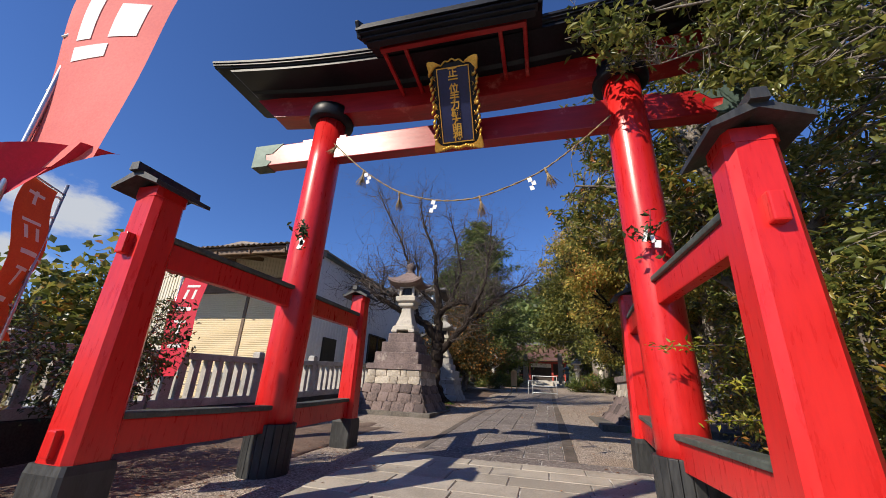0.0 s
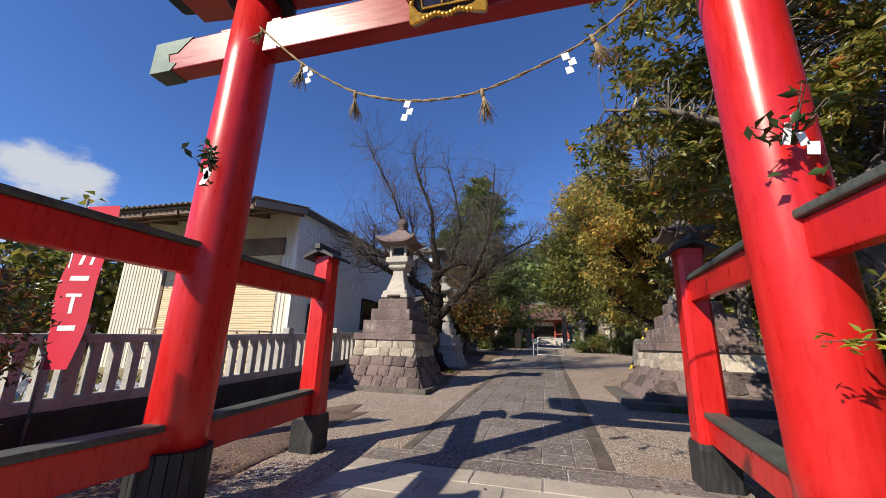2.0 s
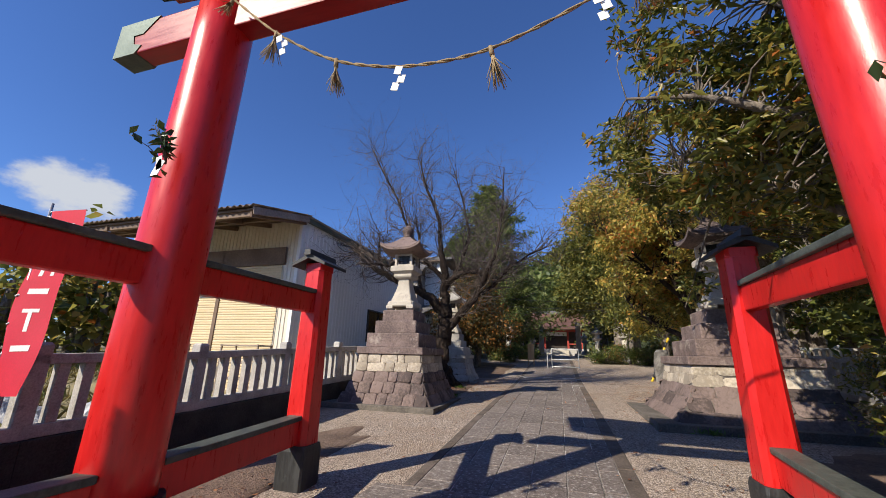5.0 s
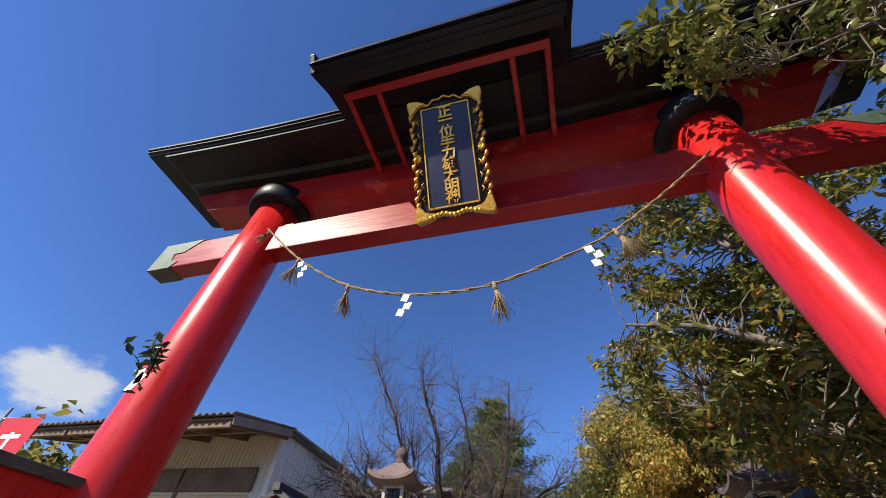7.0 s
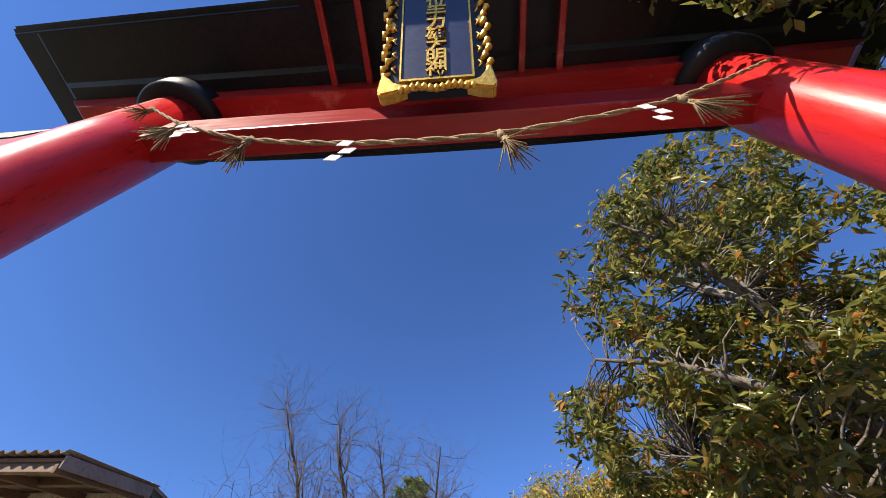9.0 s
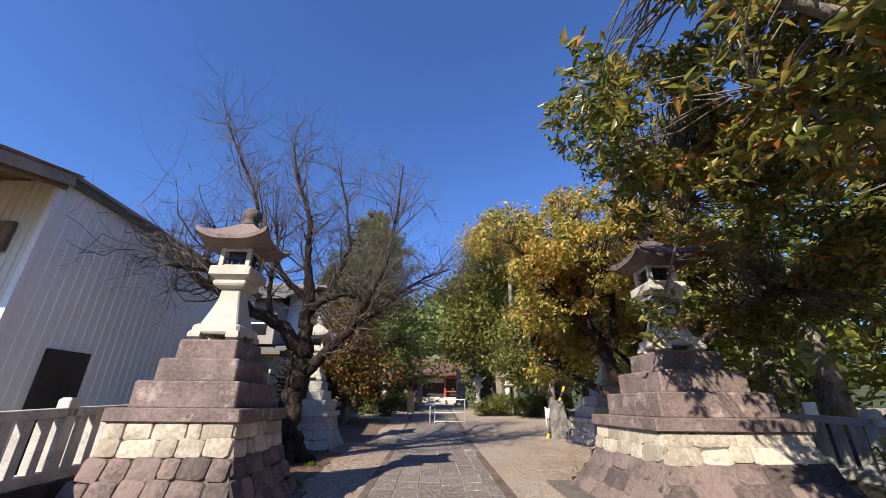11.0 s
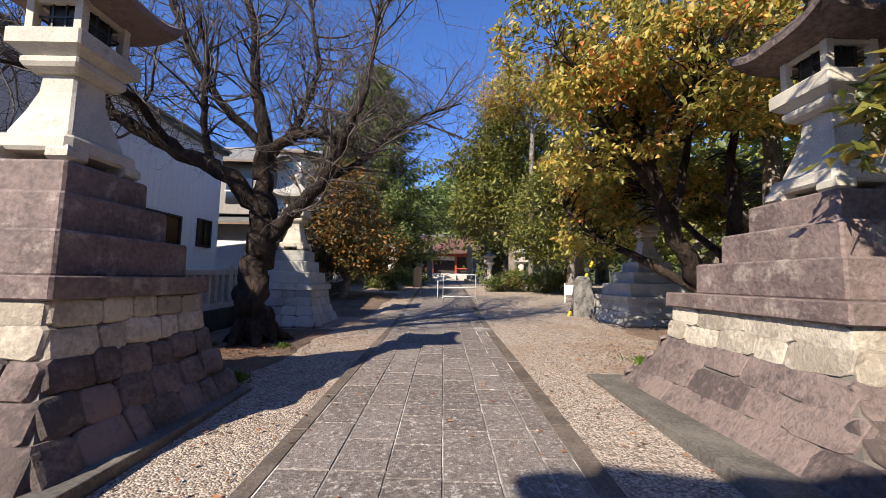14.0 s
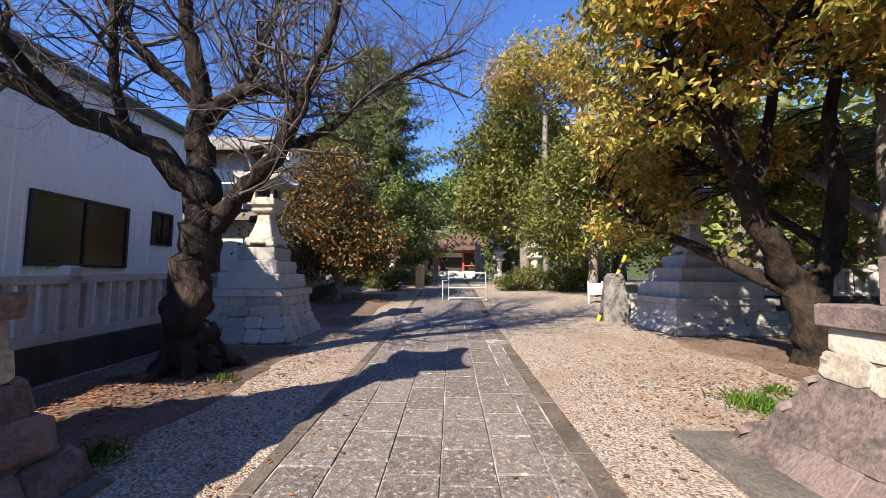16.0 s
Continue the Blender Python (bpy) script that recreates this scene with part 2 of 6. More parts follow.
COPPER = mat("green_copper_plate", (0.05, 0.085, 0.07), (0.10, 0.14, 0.12), 0.55, metal=0.3, grain=30, broad=4, bump=0.2)
GOLD = mat("gilded_carving", (0.62, 0.33, 0.05), (0.85, 0.52, 0.11), 0.36, metal=0.85, grain=40, broad=6, bump=0.4)
NAVY = mat("navy_lacquer", (0.006, 0.010, 0.045), (0.010, 0.016, 0.07), 0.4, grain=40, broad=4, bump=0.05)
ROPE = mat("straw_rope", (0.20, 0.14, 0.07), (0.42, 0.31, 0.17), 0.85, grain=90, broad=8, bump=0.6)
PAPER = mat("white_paper", (0.74, 0.74, 0.73), (0.84, 0.84, 0.83), 0.8, grain=40, broad=6, bump=0.1)
GRANITE = mat("pale_granite", (0.36, 0.33, 0.28), (0.55, 0.50, 0.42), 0.8, grain=70, broad=3, bump=0.35, stain=(0.20, 0.16, 0.14), stain_at=(0.58, 0.78), depth=0.006)
STONE_DARK = mat("weathered_purple_brown_stone", (0.078, 0.058, 0.054), (0.215, 0.158, 0.142), 0.88, grain=20, broad=2.6, bump=0.9, stain=(0.045, 0.038, 0.035), stain_at=(0.56, 0.74), per_object=0.45, depth=0.025)
STONE_STEP = mat("streaked_brown_plinth_stone", (0.105, 0.076, 0.070), (0.23, 0.168, 0.152), 0.85, grain=22, broad=2.2, bump=0.8, stain=(0.46, 0.40, 0.34), stain_at=(0.55, 0.74), depth=0.02)
KERB = mat("grey_brown_kerb_stone", (0.075, 0.066, 0.057), (0.175, 0.155, 0.133), 0.9, grain=34, broad=2.4, bump=0.6, stain=(0.07, 0.07, 0.05), stain_at=(0.58, 0.78), depth=0.012)
STONE_PALE = mat("pale_cut_stone", (0.30, 0.255, 0.20), (0.56, 0.49, 0.395), 0.85, grain=20, broad=3, bump=0.9, stain=(0.13, 0.10, 0.09), stain_at=(0.57, 0.76), per_object=0.5, depth=0.02)
MORTAR = mat("grey_mortar", (0.10, 0.085, 0.075), (0.19, 0.165, 0.145), 0.9, grain=60, broad=4, bump=0.5)
STONE_GREY = mat("grey_granite_base", (0.28, 0.27, 0.25), (0.46, 0.44, 0.41), 0.82, grain=60, broad=3, bump=0.45, stain=(0.15, 0.135, 0.12), stain_at=(0.58, 0.8), per_object=0.4, depth=0.01)
SLAB = mat("dark_paving_stone", (0.098, 0.079, 0.070), (0.225, 0.188, 0.168), 0.78, grain=46, broad=14.0, bump=0.9, stain=(0.46, 0.425, 0.395), stain_at=(0.53, 0.66), per_object=0.2, depth=0.012)
SLAB_LIGHT = mat("light_paving_stone", (0.29, 0.255, 0.21), (0.45, 0.40, 0.33), 0.75, grain=45, broad=1.8, bump=0.45, stain=(0.20, 0.185, 0.17), stain_at=(0.58, 0.8), per_object=0.4, depth=0.008)
JOINT = mat("pale_joint_mortar", (0.13, 0.115, 0.10), (0.26, 0.24, 0.22), 0.9, grain=70, broad=1.1, bump=0.4, stain=(0.58, 0.55, 0.51), stain_at=(0.50, 0.60))
CONCRETE = mat("fence_stone", (0.30, 0.285, 0.265), (0.50, 0.475, 0.44), 0.85, grain=50, broad=2.6, bump=0.35, stain=(0.17, 0.155, 0.14), stain_at=(0.55, 0.78), depth=0.006)
# Kerb colour holds the shadow under the fence, hence nearly black.
CONCRETE_DARK = mat("shadow_toned_kerb", (0.022, 0.020, 0.017), (0.06, 0.054, 0.046), 0.95, grain=40, broad=2.4, bump=0.6, stain=(0.11, 0.10, 0.08), stain_at=(0.62, 0.8))
SIDING = mat("grey_ribbed_cladding", (0.72, 0.715, 0.69), (0.80, 0.795, 0.77), 0.5, grain=14, broad=0.6, bump=0.04)
SIDING_CREAM = mat("cream_ribbed_cladding", (0.62, 0.57, 0.46), (0.70, 0.65, 0.54), 0.5, grain=14, broad=0.6, bump=0.04)
SHUTTER = mat("cream_roller_shutter", (0.60, 0.48, 0.29), (0.68, 0.55, 0.35), 0.45, grain=20, broad=0.8, bump=0.05)
SOFFIT = mat("brown_eaves_boards", (0.11, 0.07, 0.045), (0.20, 0.13, 0.085), 0.7, grain=18, broad=2, bump=0.3)
ROOF_SHEET = mat("rusty_corrugated_roof", (0.20, 0.15, 0.11), (0.32, 0.26, 0.21), 0.6, grain=16, broad=1.2, bump=0.15)
TILE = mat("grey_roof_tile", (0.09, 0.085, 0.085), (0.17, 0.16, 0.16), 0.5, grain=20, broad=2, bump=0.2, per_island=0.3)
DARK_METAL = mat("dark_aluminium", (0.03, 0.028, 0.027), (0.055, 0.05, 0.048), 0.4, metal=0.4, grain=40, broad=3, bump=0.05)
WHITE = mat("white_paint", (0.68, 0.68, 0.66), (0.80, 0.80, 0.78), 0.5, grain=30, broad=2, bump=0.08)
BARK = mat("dark_cherry_bark", (0.014, 0.010, 0.008), (0.058, 0.040, 0.031), 0.9, grain=11, broad=4, bump=1.0, spec=0.25, stretch=(1, 1, 0.45), stain=(0.10, 0.10, 0.055), stain_at=(0.64, 0.82), depth=0.10)
BARK_GREY = mat("grey_brown_bark", (0.07, 0.056, 0.046), (0.27, 0.23, 0.195), 0.9, grain=18, broad=4, bump=1.0, stretch=(1, 1, 0.5), depth=0.03)
TWIG = mat("bare_twig_bark", (0.045, 0.034, 0.030), (0.15, 0.12, 0.105), 0.85, grain=30, broad=5, bump=0.4)

# ---- ground ----
def gravel_mat():
    m = bpy.data.materials.new("gravel")
    m.use_nodes = True
    n, l = m.node_tree.nodes, m.node_tree.links
    p = n["Principled BSDF"]
    p.inputs["Roughness"].default_value = 0.9
    g = n.new("ShaderNodeNewGeometry")
    v = n.new("ShaderNodeTexVoronoi")
    v.inputs["Scale"].default_value = 60
    l.new(g.outputs["Position"], v.inputs["Vector"])
    sp = n.new("ShaderNodeSeparateColor")
    l.new(v.outputs["Color"], sp.inputs["Color"])
    r = n.new("ShaderNodeValToRGB")
    e = r.color_ramp.elements
    e[0].color, e[1].color = (0.12, 0.091, 0.074, 1), (0.54, 0.45, 0.375, 1)
    k = e.new(0.5)
    k.color = (0.31, 0.248, 0.198, 1)
    l.new(sp.outputs["Red"], r.inputs["Fac"])
    w = n.new("ShaderNodeTexNoise")
    w.inputs["Scale"].default_value, w.inputs["Detail"].default_value = 0.8, 8
    l.new(g.outputs["Position"], w.inputs["Vector"])
    rr = n.new("ShaderNodeMapRange")
    rr.inputs["From Min"].default_value, rr.inputs["From Max"].default_value = 0.48, 0.68
    l.new(w.outputs["Fac"], rr.inputs["Value"])
    mx = n.new("ShaderNodeMix")
    mx.data_type = "RGBA"
    mx.inputs["B"].default_value = (0.27, 0.195, 0.140, 1)
    mu = n.new("ShaderNodeMath")
    mu.operation = "MULTIPLY"
    mu.inputs[1].default_value = 0.7
    l.new(rr.outputs["Result"], mu.inputs[0])
    l.new(mu.outputs["Value"], mx.inputs["Factor"])
    l.new(r.outputs["Color"], mx.inputs["A"])
    l.new(mx.outputs["Result"], p.inputs["Base Color"])
    b = n.new("ShaderNodeBump")
    b.inputs["Strength"].default_value, b.inputs["Distance"].default_value = 0.9, 0.011
    inv = n.new("ShaderNodeMath")
    inv.operation = "SUBTRACT"
    inv.inputs[0].default_value = 1
    l.new(v.outputs["Distance"], inv.inputs[1])
    l.new(inv.outputs["Value"], b.inputs["Height"])
    l.new(b.outputs["Normal"], p.inputs["Normal"])
    return m


GRAVEL = gravel_mat()
FIELD = mat("dry_grass_field", (0.13, 0.11, 0.05), (0.27, 0.23, 0.12), 0.95, grain=12, broad=0.3, bump=0.6)

bm = bmesh.new()
xs = [-900, -200, -60, -30, -14, -8, -5.8, -4, -2.5, -1, 0.5, 2, 4, 6, 9, 16, 40, 200, 900]
ys = [-900, -200, -60, -20, -8, -4, 0, 2, 4, 6, 8, 10, 12, 14, 16, 18, 20, 24, 30, 40, 60, 120, 300, 900]
grid = [[bm.verts.new((x, y, gz(x, y) - (0.02 if abs(x + 0.85) < 1.2 else 0))) for x in xs] for y in ys]
for a, b in zip(grid, grid[1:]):
    for k in range(len(xs) - 1):
        bm.faces.new((a[k], a[k + 1], b[k + 1], b[k]))
ground = tagged(part("ground", bm, GRAVEL), "pale brown gravel ground with fallen leaves beside the path", "ground", kind="structure")

bm = bmesh.new()
fx = np.linspace(-60, -6.15, 12)
fy = [-30, -20, -8, -4, 0, 2, 4, 6.5, 8, 10.5, 13, 15, 17.5, 20, 24, 30, 42, 60]
fg = [[bm.verts.new((x, y, gz(x, y) + 0.015)) for x in fx] for y in fy]
for a, b in zip(fg, fg[1:]):
    for k in range(len(fx) - 1):
        bm.faces.new((a[k], a[k + 1], b[k + 1], b[k]))
tagged(part("field", bm, FIELD), "dry yellow grass field beyond the stone fence", "field", kind="structure")

SOIL = mat("dark_leafy_soil", (0.10, 0.068, 0.051), (0.22, 0.150, 0.112), 0.95, grain=26, broad=1.6, bump=1.0, stain=(0.19, 0.13, 0.09), stain_at=(0.56, 0.74), depth=0.03)


BEDS = []


def bed_height(x, y):
    """Height of the earth banks over the ground at a place."""
    h = 0.0
    for x0, x1, y0, y1 in BEDS:
        edge = max(abs(2 * x - x0 - x1) / (x1 - x0), abs(2 * y - y0 - y1) / (y1 - y0))
        if edge < 1:
            h = max(h, 0.05 * (1 - edge ** 4) + 0.035 * noise.noise(Vector((x * 2.2, y * 2.2, 1))) * (1 - edge ** 2))
    return h


def soil_bed(name, x0, x1, y0, y1, seed, label):
    """A low bank of bare earth with a wandering edge."""
    r = np.random.default_rng(seed)
    bm = bmesh.new()
    BEDS.append((x0, x1, y0, y1))
    nx, ny = 26, 34
    vs = []
    for j in range(ny + 1):
        row = []
        for i in range(nx + 1):
            u, v = i / nx * 2 - 1, j / ny * 2 - 1
            wob = 1 + 0.22 * noise.noise(Vector((u * 1.3 + seed, v * 1.3, 0))) + 0.10 * noise.noise(Vector((u * 5, v * 5, seed)))
            x, y = (x0 + x1) / 2 + (x1 - x0) / 2 * u * wob, (y0 + y1) / 2 + (y1 - y0) / 2 * v * wob
            edge = max(abs(u), abs(v))
            h = 0.05 * (1 - edge ** 4) + 0.035 * noise.noise(Vector((x * 2.2, y * 2.2, 1))) * (1 - edge ** 2) - (0.03 if edge > 0.98 else 0.0)
            row.append(bm.verts.new((x, y, gz(x, y) + h)))
        vs.append(row)
    for a, b in zip(vs, vs[1:]):
        for k in range(nx):
            bm.faces.new((a[k], a[k + 1], b[k + 1], b[k]))
    return tagged(part(name, bm, SOIL, smooth=True), label, "soil", kind="structure")


soil_bed("soil_bed_1", -5.75, -3.15, 12.9, 17.0, 3, "dark leafy soil round the cherry tree roots")
soil_bed("soil_bed_2", 3.7, 6.6, 14.2, 18.2, 8, "dark leafy soil under the autumn tree")
soil_bed("soil_bed_3", -5.7, -2.9, 18.8, 26.5, 13, "dark leafy soil along the stone fence")
soil_bed("soil_bed_4", -5.7, -3.35, 0.2, 8.4, 18, "dark leafy soil between the fence and the gate")
soil_bed("soil_bed_5", 1.75, 5.2, 0.0, 9.4, 23, "dark leafy soil beside the gate posts")

# ---- torii ----
TX, TY = -0.97, 4.15
PILLARS = (-3.06, 1.11)


def bend(x, amount):
    u = abs(x - TX) / 3.7
    return amount * u ** 2.0


torii = thing("torii_gate", TX, TY, gz(0, TY), "vermilion wooden shrine gate with black curved roof and side posts", "torii gate")
TI = torii.matrix_world.inverted()


def tp(name, bm, material, parent=None, label="", smooth=False):
    """A part of the gate, given in world metres."""
    bm.transform(TI)
    return part(name, bm, material, parent or torii, label, smooth)


def section_beam(profile, x0, x1, amount, n=36, slant=0.0):
    """A beam along x whose (y, z) profile lifts towards the ends; slant leans the end cuts outwards with height."""
    zs = [z for _, z in profile]
    lo, hi = min(zs), max(zs)
    secs = []
    for k in range(n + 1):
        x = x0 + (x1 - x0) * k / n
        side = (2 * k / n - 1) ** 9
        secs.append([(x + side * slant * (z - lo) / (hi - lo), TY + y, z + bend(x, amount)) for y, z in profile])
    return loft(secs)


for px in PILLARS:
    g0 = gz(px, TY)
    # the pillars lean a little towards each other
    stand = Matrix.Translation((px, TY, 0)) @ Matrix(((1, 0, 0.02 * (1 if px < TX else -1), -0.06 * (1 if px < TX else -1)), (0, 1, 0, 0), (0, 0, 1, 0), (0, 0, 0, 1)))
    b = lathe([(0.226, 0.90), (0.226, 1.3), (0.226, 2.2), (0.224, 3.4), (0.221, 4.4), (0.217, 5.22)], 56)
    b.transform(stand)
    pil = tp("pillar", b, RED, smooth=True)
    b = lathe([(0.215, 5.155), (0.305, 5.16), (0.325, 5.175), (0.33, 5.31), (0.32, 5.37), (0.29, 5.39), (0.215, 5.395)], 48)
    b.transform(stand)
    tp("collar", b, BLACK, pil, "black lacquered collar ring", True)
    for k in range(20):
        sl = box(-0.030, 0.030, -0.040, 0.040, g0 - 0.05, 1.02, 0.008)
        sl.transform(stand @ Matrix.Rotation(2 * math.pi * k / 20, 4, "Z") @ Matrix.Translation((0.240, 0, 0)))
        tp("base_slat", sl, BLACK_WOOD, pil, "black slat round the pillar foot")

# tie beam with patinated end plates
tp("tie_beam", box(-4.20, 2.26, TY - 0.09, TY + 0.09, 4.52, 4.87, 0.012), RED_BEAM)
for x0, x1, s in ((-4.225, -3.95, 1), (2.01, 2.285, -1)):
    xa, xb = (x0, x1) if s > 0 else (x1, x0)
    b = loft([[(xa, y, 4.509), (xb, y, 4.509), (xb + s * 0.06, y, 4.590), (xb - s * 0.04, y, 4.620), (xb - s * 0.07, y, 4.720), (xb + s * 0.05, y, 4.720), (xb + s * 0.12, y, 4.790), (xb + s * 0.22, y, 4.882), (xa, y, 4.882)] for y in (TY - 0.098, TY + 0.098)])
    tp("end_plate", b, COPPER, label="green patinated metal end plate")
for px in PILLARS:
    for s in (-1, 1):
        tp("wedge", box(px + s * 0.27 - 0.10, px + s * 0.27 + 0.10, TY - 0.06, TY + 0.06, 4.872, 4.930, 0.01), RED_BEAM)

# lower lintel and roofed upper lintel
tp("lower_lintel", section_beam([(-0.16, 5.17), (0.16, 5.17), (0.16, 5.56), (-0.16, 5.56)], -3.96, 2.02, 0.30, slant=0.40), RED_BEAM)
tp("upper_lintel", section_beam([(-0.26, 5.50), (-0.162, 5.50), (-0.162, 5.562), (0.162, 5.562), (0.162, 5.50), (0.26, 5.50), (0.30, 5.54), (0.43, 5.545), (0.43, 5.58), (-0.70, 5.58), (-0.70, 5.535), (-0.30, 5.54)], -4.36, 2.42, 0.36, slant=0.10), BLACK)
tp("lintel_roof", section_beam([(-0.71, 5.584), (0.44, 5.584), (0.45, 5.60), (0.48, 5.602), (0.48, 5.63), (0.50, 5.634), (0.50, 5.67), (0.05, 6.12), (-0.05, 6.12), (-0.77, 5.67), (-0.77, 5.634), (-0.75, 5.63), (-0.75, 5.602), (-0.72, 5.60)], -4.76, 2.82, 0.37, slant=0.06), BLACK)
tp("ridge", section_beam([(-0.09, 6.10), (0.09, 6.10), (0.07, 6.24), (-0.07, 6.24)], -4.54, 2.60, 0.37), BLACK)

# small roof over the tablet
GX0, GX1, GY = -1.99, 0.14, 2.86
prof = [(GY, 5.38), (GY, 5.45), (GY + 0.02, 5.47), (TY - 0.05, 6.36), (TY, 6.36), (TY, 5.70), (3.4, 5.56)]
canopy = tp("tablet_roof", loft([[(x, y, z) for y, z in prof] for x in (GX0, (GX0 + GX1) / 2, GX1)]), BLACK)
for k, (dy, dz, t) in enumerate(((0.03, -0.03, 0.026), (0.08, -0.06, 0.026), (0.13, -0.085, 0.022))):
    tp("eave_moulding", box(GX0 + 0.02 + 0.03 * k, GX1 - 0.02 - 0.03 * k, GY + dy, GY + dy + 0.09, 5.385 + dz, 5.385 + dz + t, 0.005), BLACK, canopy)
for x in (GX0, GX1 - 0.05):
    tp("gable_board", beam((x + 0.025, GY + 0.01, 5.40), (x + 0.025, TY, 6.26), 0.05, 0.2), BLACK, canopy)
tp("purlin", box(GX0 + 0.18, GX1 - 0.18, 3.16, 3.23, 5.36, 5.43, 0.008), RED_BEAM)
for x in (GX0 + 0.2, GX0 + 0.48, GX1 - 0.48, GX1 - 0.2):
    tp("strut", beam((x, TY - 0.15, 5.40), (x, 3.18, 5.42), 0.05, 0.055), RED_BEAM)

# side posts, rails
POSTS = ((-3.12, 2.18, 0.12, 1.07), (1.17, 2.25, 0.12, 1.07), (-3.18, 6.10, 0.13, 1.0), (1.30, 6.35, 0.13, 1.04))
for (px, py, up_, k_), pil in zip(POSTS, (PILLARS[0], PILLARS[1]) * 2):
    g0 = gz(px, py)
    rear = 0.04 if py > TY else 0.0
    b = square_loft([(0.148 * k_, 0.90), (0.126 * k_, 2.80 + up_)], 0.045)
    b.transform(Matrix.Translation((px, py, 0)))
    post = tp("side_post", b, RED)
    b = square_loft([(0.168 * k_, g0 - 0.05), (0.168 * k_, 0.86 + rear), (0.158 * k_, 0.915 + rear)], 0.02)
    b.transform(Matrix.Translation((px, py, 0)))
    tp("post_base", b, BLACK_WOOD, post, "black painted post foot")
    lift = Matrix.Translation((px, py, up_)) @ Matrix.Diagonal((k_, k_, 1, 1))
    cap = loft([[(x, y, z) for x, z in ((-0.225, 2.775), (-0.225, 2.81), (-0.03, 2.915), (0.03, 2.915), (0.225, 2.81), (0.225, 2.775), (0.0, 2.87))] for y in (-0.24, 0.24)])
    cap.transform(lift)
    capo = tp("post_cap", cap, BLACK_WOOD, post, "small black gabled cap")
    b = loft([[(x, y, z) for x, z in ((-0.045, 2.90), (0.045, 2.90), (0.035, 2.97), (-0.035, 2.97))] for y in (-0.275, 0.275)])
    b.transform(lift)
    tp("cap_ridge", b, BLACK_WOOD, capo)
    b = square_loft([(0.13, 2.74), (0.13, 2.83)], 0.03)
    b.transform(lift)
    tp("cap_block", b, RED, post)
    s = 1 if py < TY else -1
    for z0, h, w in ((2.33, 0.22, 0.11), (0.93, 0.235, 0.11)):
        a, e = Vector((px, py, z0 + h / 2 + rear)), Vector((pil, TY - s * 0.1, z0 + h / 2))
        rail = tp("rail", beam(a, e, w, h), RED)
        up = Vector((0, 0, h / 2 + 0.025))
        tp("rail_cap", beam(a + up + Vector((0, s * 0.12, 0)), e + up - Vector((0, s * 0.10, 0)), w + 0.06, 0.05), RAIL_CAP, rail, "weathered greenish black rail cap")
        tp("peg", box(px - 0.04, px + 0.04, py - s * 0.20, py - s * 0.12, z0 + 0.02 + rear, z0 + 0.19 + rear, 0.012), RED, rail)

# tablet, leaning forwards
tablet = thing("name_tablet", -0.93, 3.64, 4.78, "navy shrine name tablet with gilded carved frame and gold characters", "sign")
tablet.matrix_world = pose(-0.93, 3.64, 4.78, 33, 0, 0)
HH = 0.515
part("board", box(-0.26, 0.26, -0.03, 0.03, -HH, HH - 0.03, 0.006), BLACK, tablet)
part("panel", box(-0.19, 0.19, -0.045, -0.028, -HH + 0.075, HH - 0.10, 0.004), NAVY, tablet, "navy lacquered panel")
for x0, x1, z0, z1 in ((-0.20, -0.19, -HH + 0.065, HH - 0.09), (0.19, 0.20, -HH + 0.065, HH - 0.09), (-0.20, 0.20, -HH + 0.062, -HH + 0.075), (-0.20, 0.20, HH - 0.10, HH - 0.09)):
    part("inner_border", box(x0, x1, -0.052, -0.03, z0, z1), GOLD, tablet)
for s in (-1, 1):
    g = Geo()
    for k in range(15):
        z = -HH + 0.11 + (2 * HH - 0.25) * k / 14
        x = s * (0.272 + 0.014 * math.sin(k * 2.3))
        g.tube([(x - 0.02, -0.03, z - 0.025), (x + s * 0.010, -0.05, z), (x + 0.015, -0.03, z + 0.04)], [0.009, 0.020, 0.008], 6)
        if k % 2:
            g.tube([(s * 0.225, -0.04, z - 0.025), (s * 0.242, -0.045, z), (s * 0.225, -0.04, z + 0.025)], [0.004, 0.007, 0.004], 5)
    put_mesh("carved_edge", g.mesh("carved_edge"), GOLD, tablet)
    b = lathe([(0.0, 0), (0.030, 0.002), (0.026, 0.016), (0.0, 0.020)], 16, False)
    b.transform(Matrix.Translation((s * 0.255, -0.03, 0.0)) @ Matrix.Rotation(radians(90), 4, "X") @ Matrix.Diagonal((0.8, 1.4, 1, 1)))
    part("boss", b, GOLD, tablet)
    for zz, s2 in ((HH - 0.04, 1), (-HH + 0.01, -1)):
        b = loft([[(s * (0.11 if zz < 0 else 0.14), y, zz - s2 * 0.01), (s * 0.22, y, zz - s2 * 0.03), (s * 0.29, y, zz - s2 * 0.12), (s * 0.315, y, zz + s2 * 0.02), (s * 0.30, y, zz + s2 * 0.05), (s * 0.22, y, zz + s2 * 0.035)] for y in (-0.065, 0.02)])
        bmesh.ops.bevel(b, geom=b.edges[:], offset=0.010, segments=2, affect="EDGES")
        part("corner_ornament", b, GOLD, tablet)
g = Geo()
for x in np.linspace(-0.19, 0.19, 13):
    g.tube([(x - 0.025, -0.03, -HH + 0.015), (x, -0.055, -HH + 0.004 - 0.012 * math.cos(x * 33)), (x + 0.025, -0.03, -HH + 0.015)], [0.012, 0.024, 0.012], 6)
put_mesh("bottom_moulding", g.mesh("bottom_moulding"), GOLD, tablet)
g = Geo()
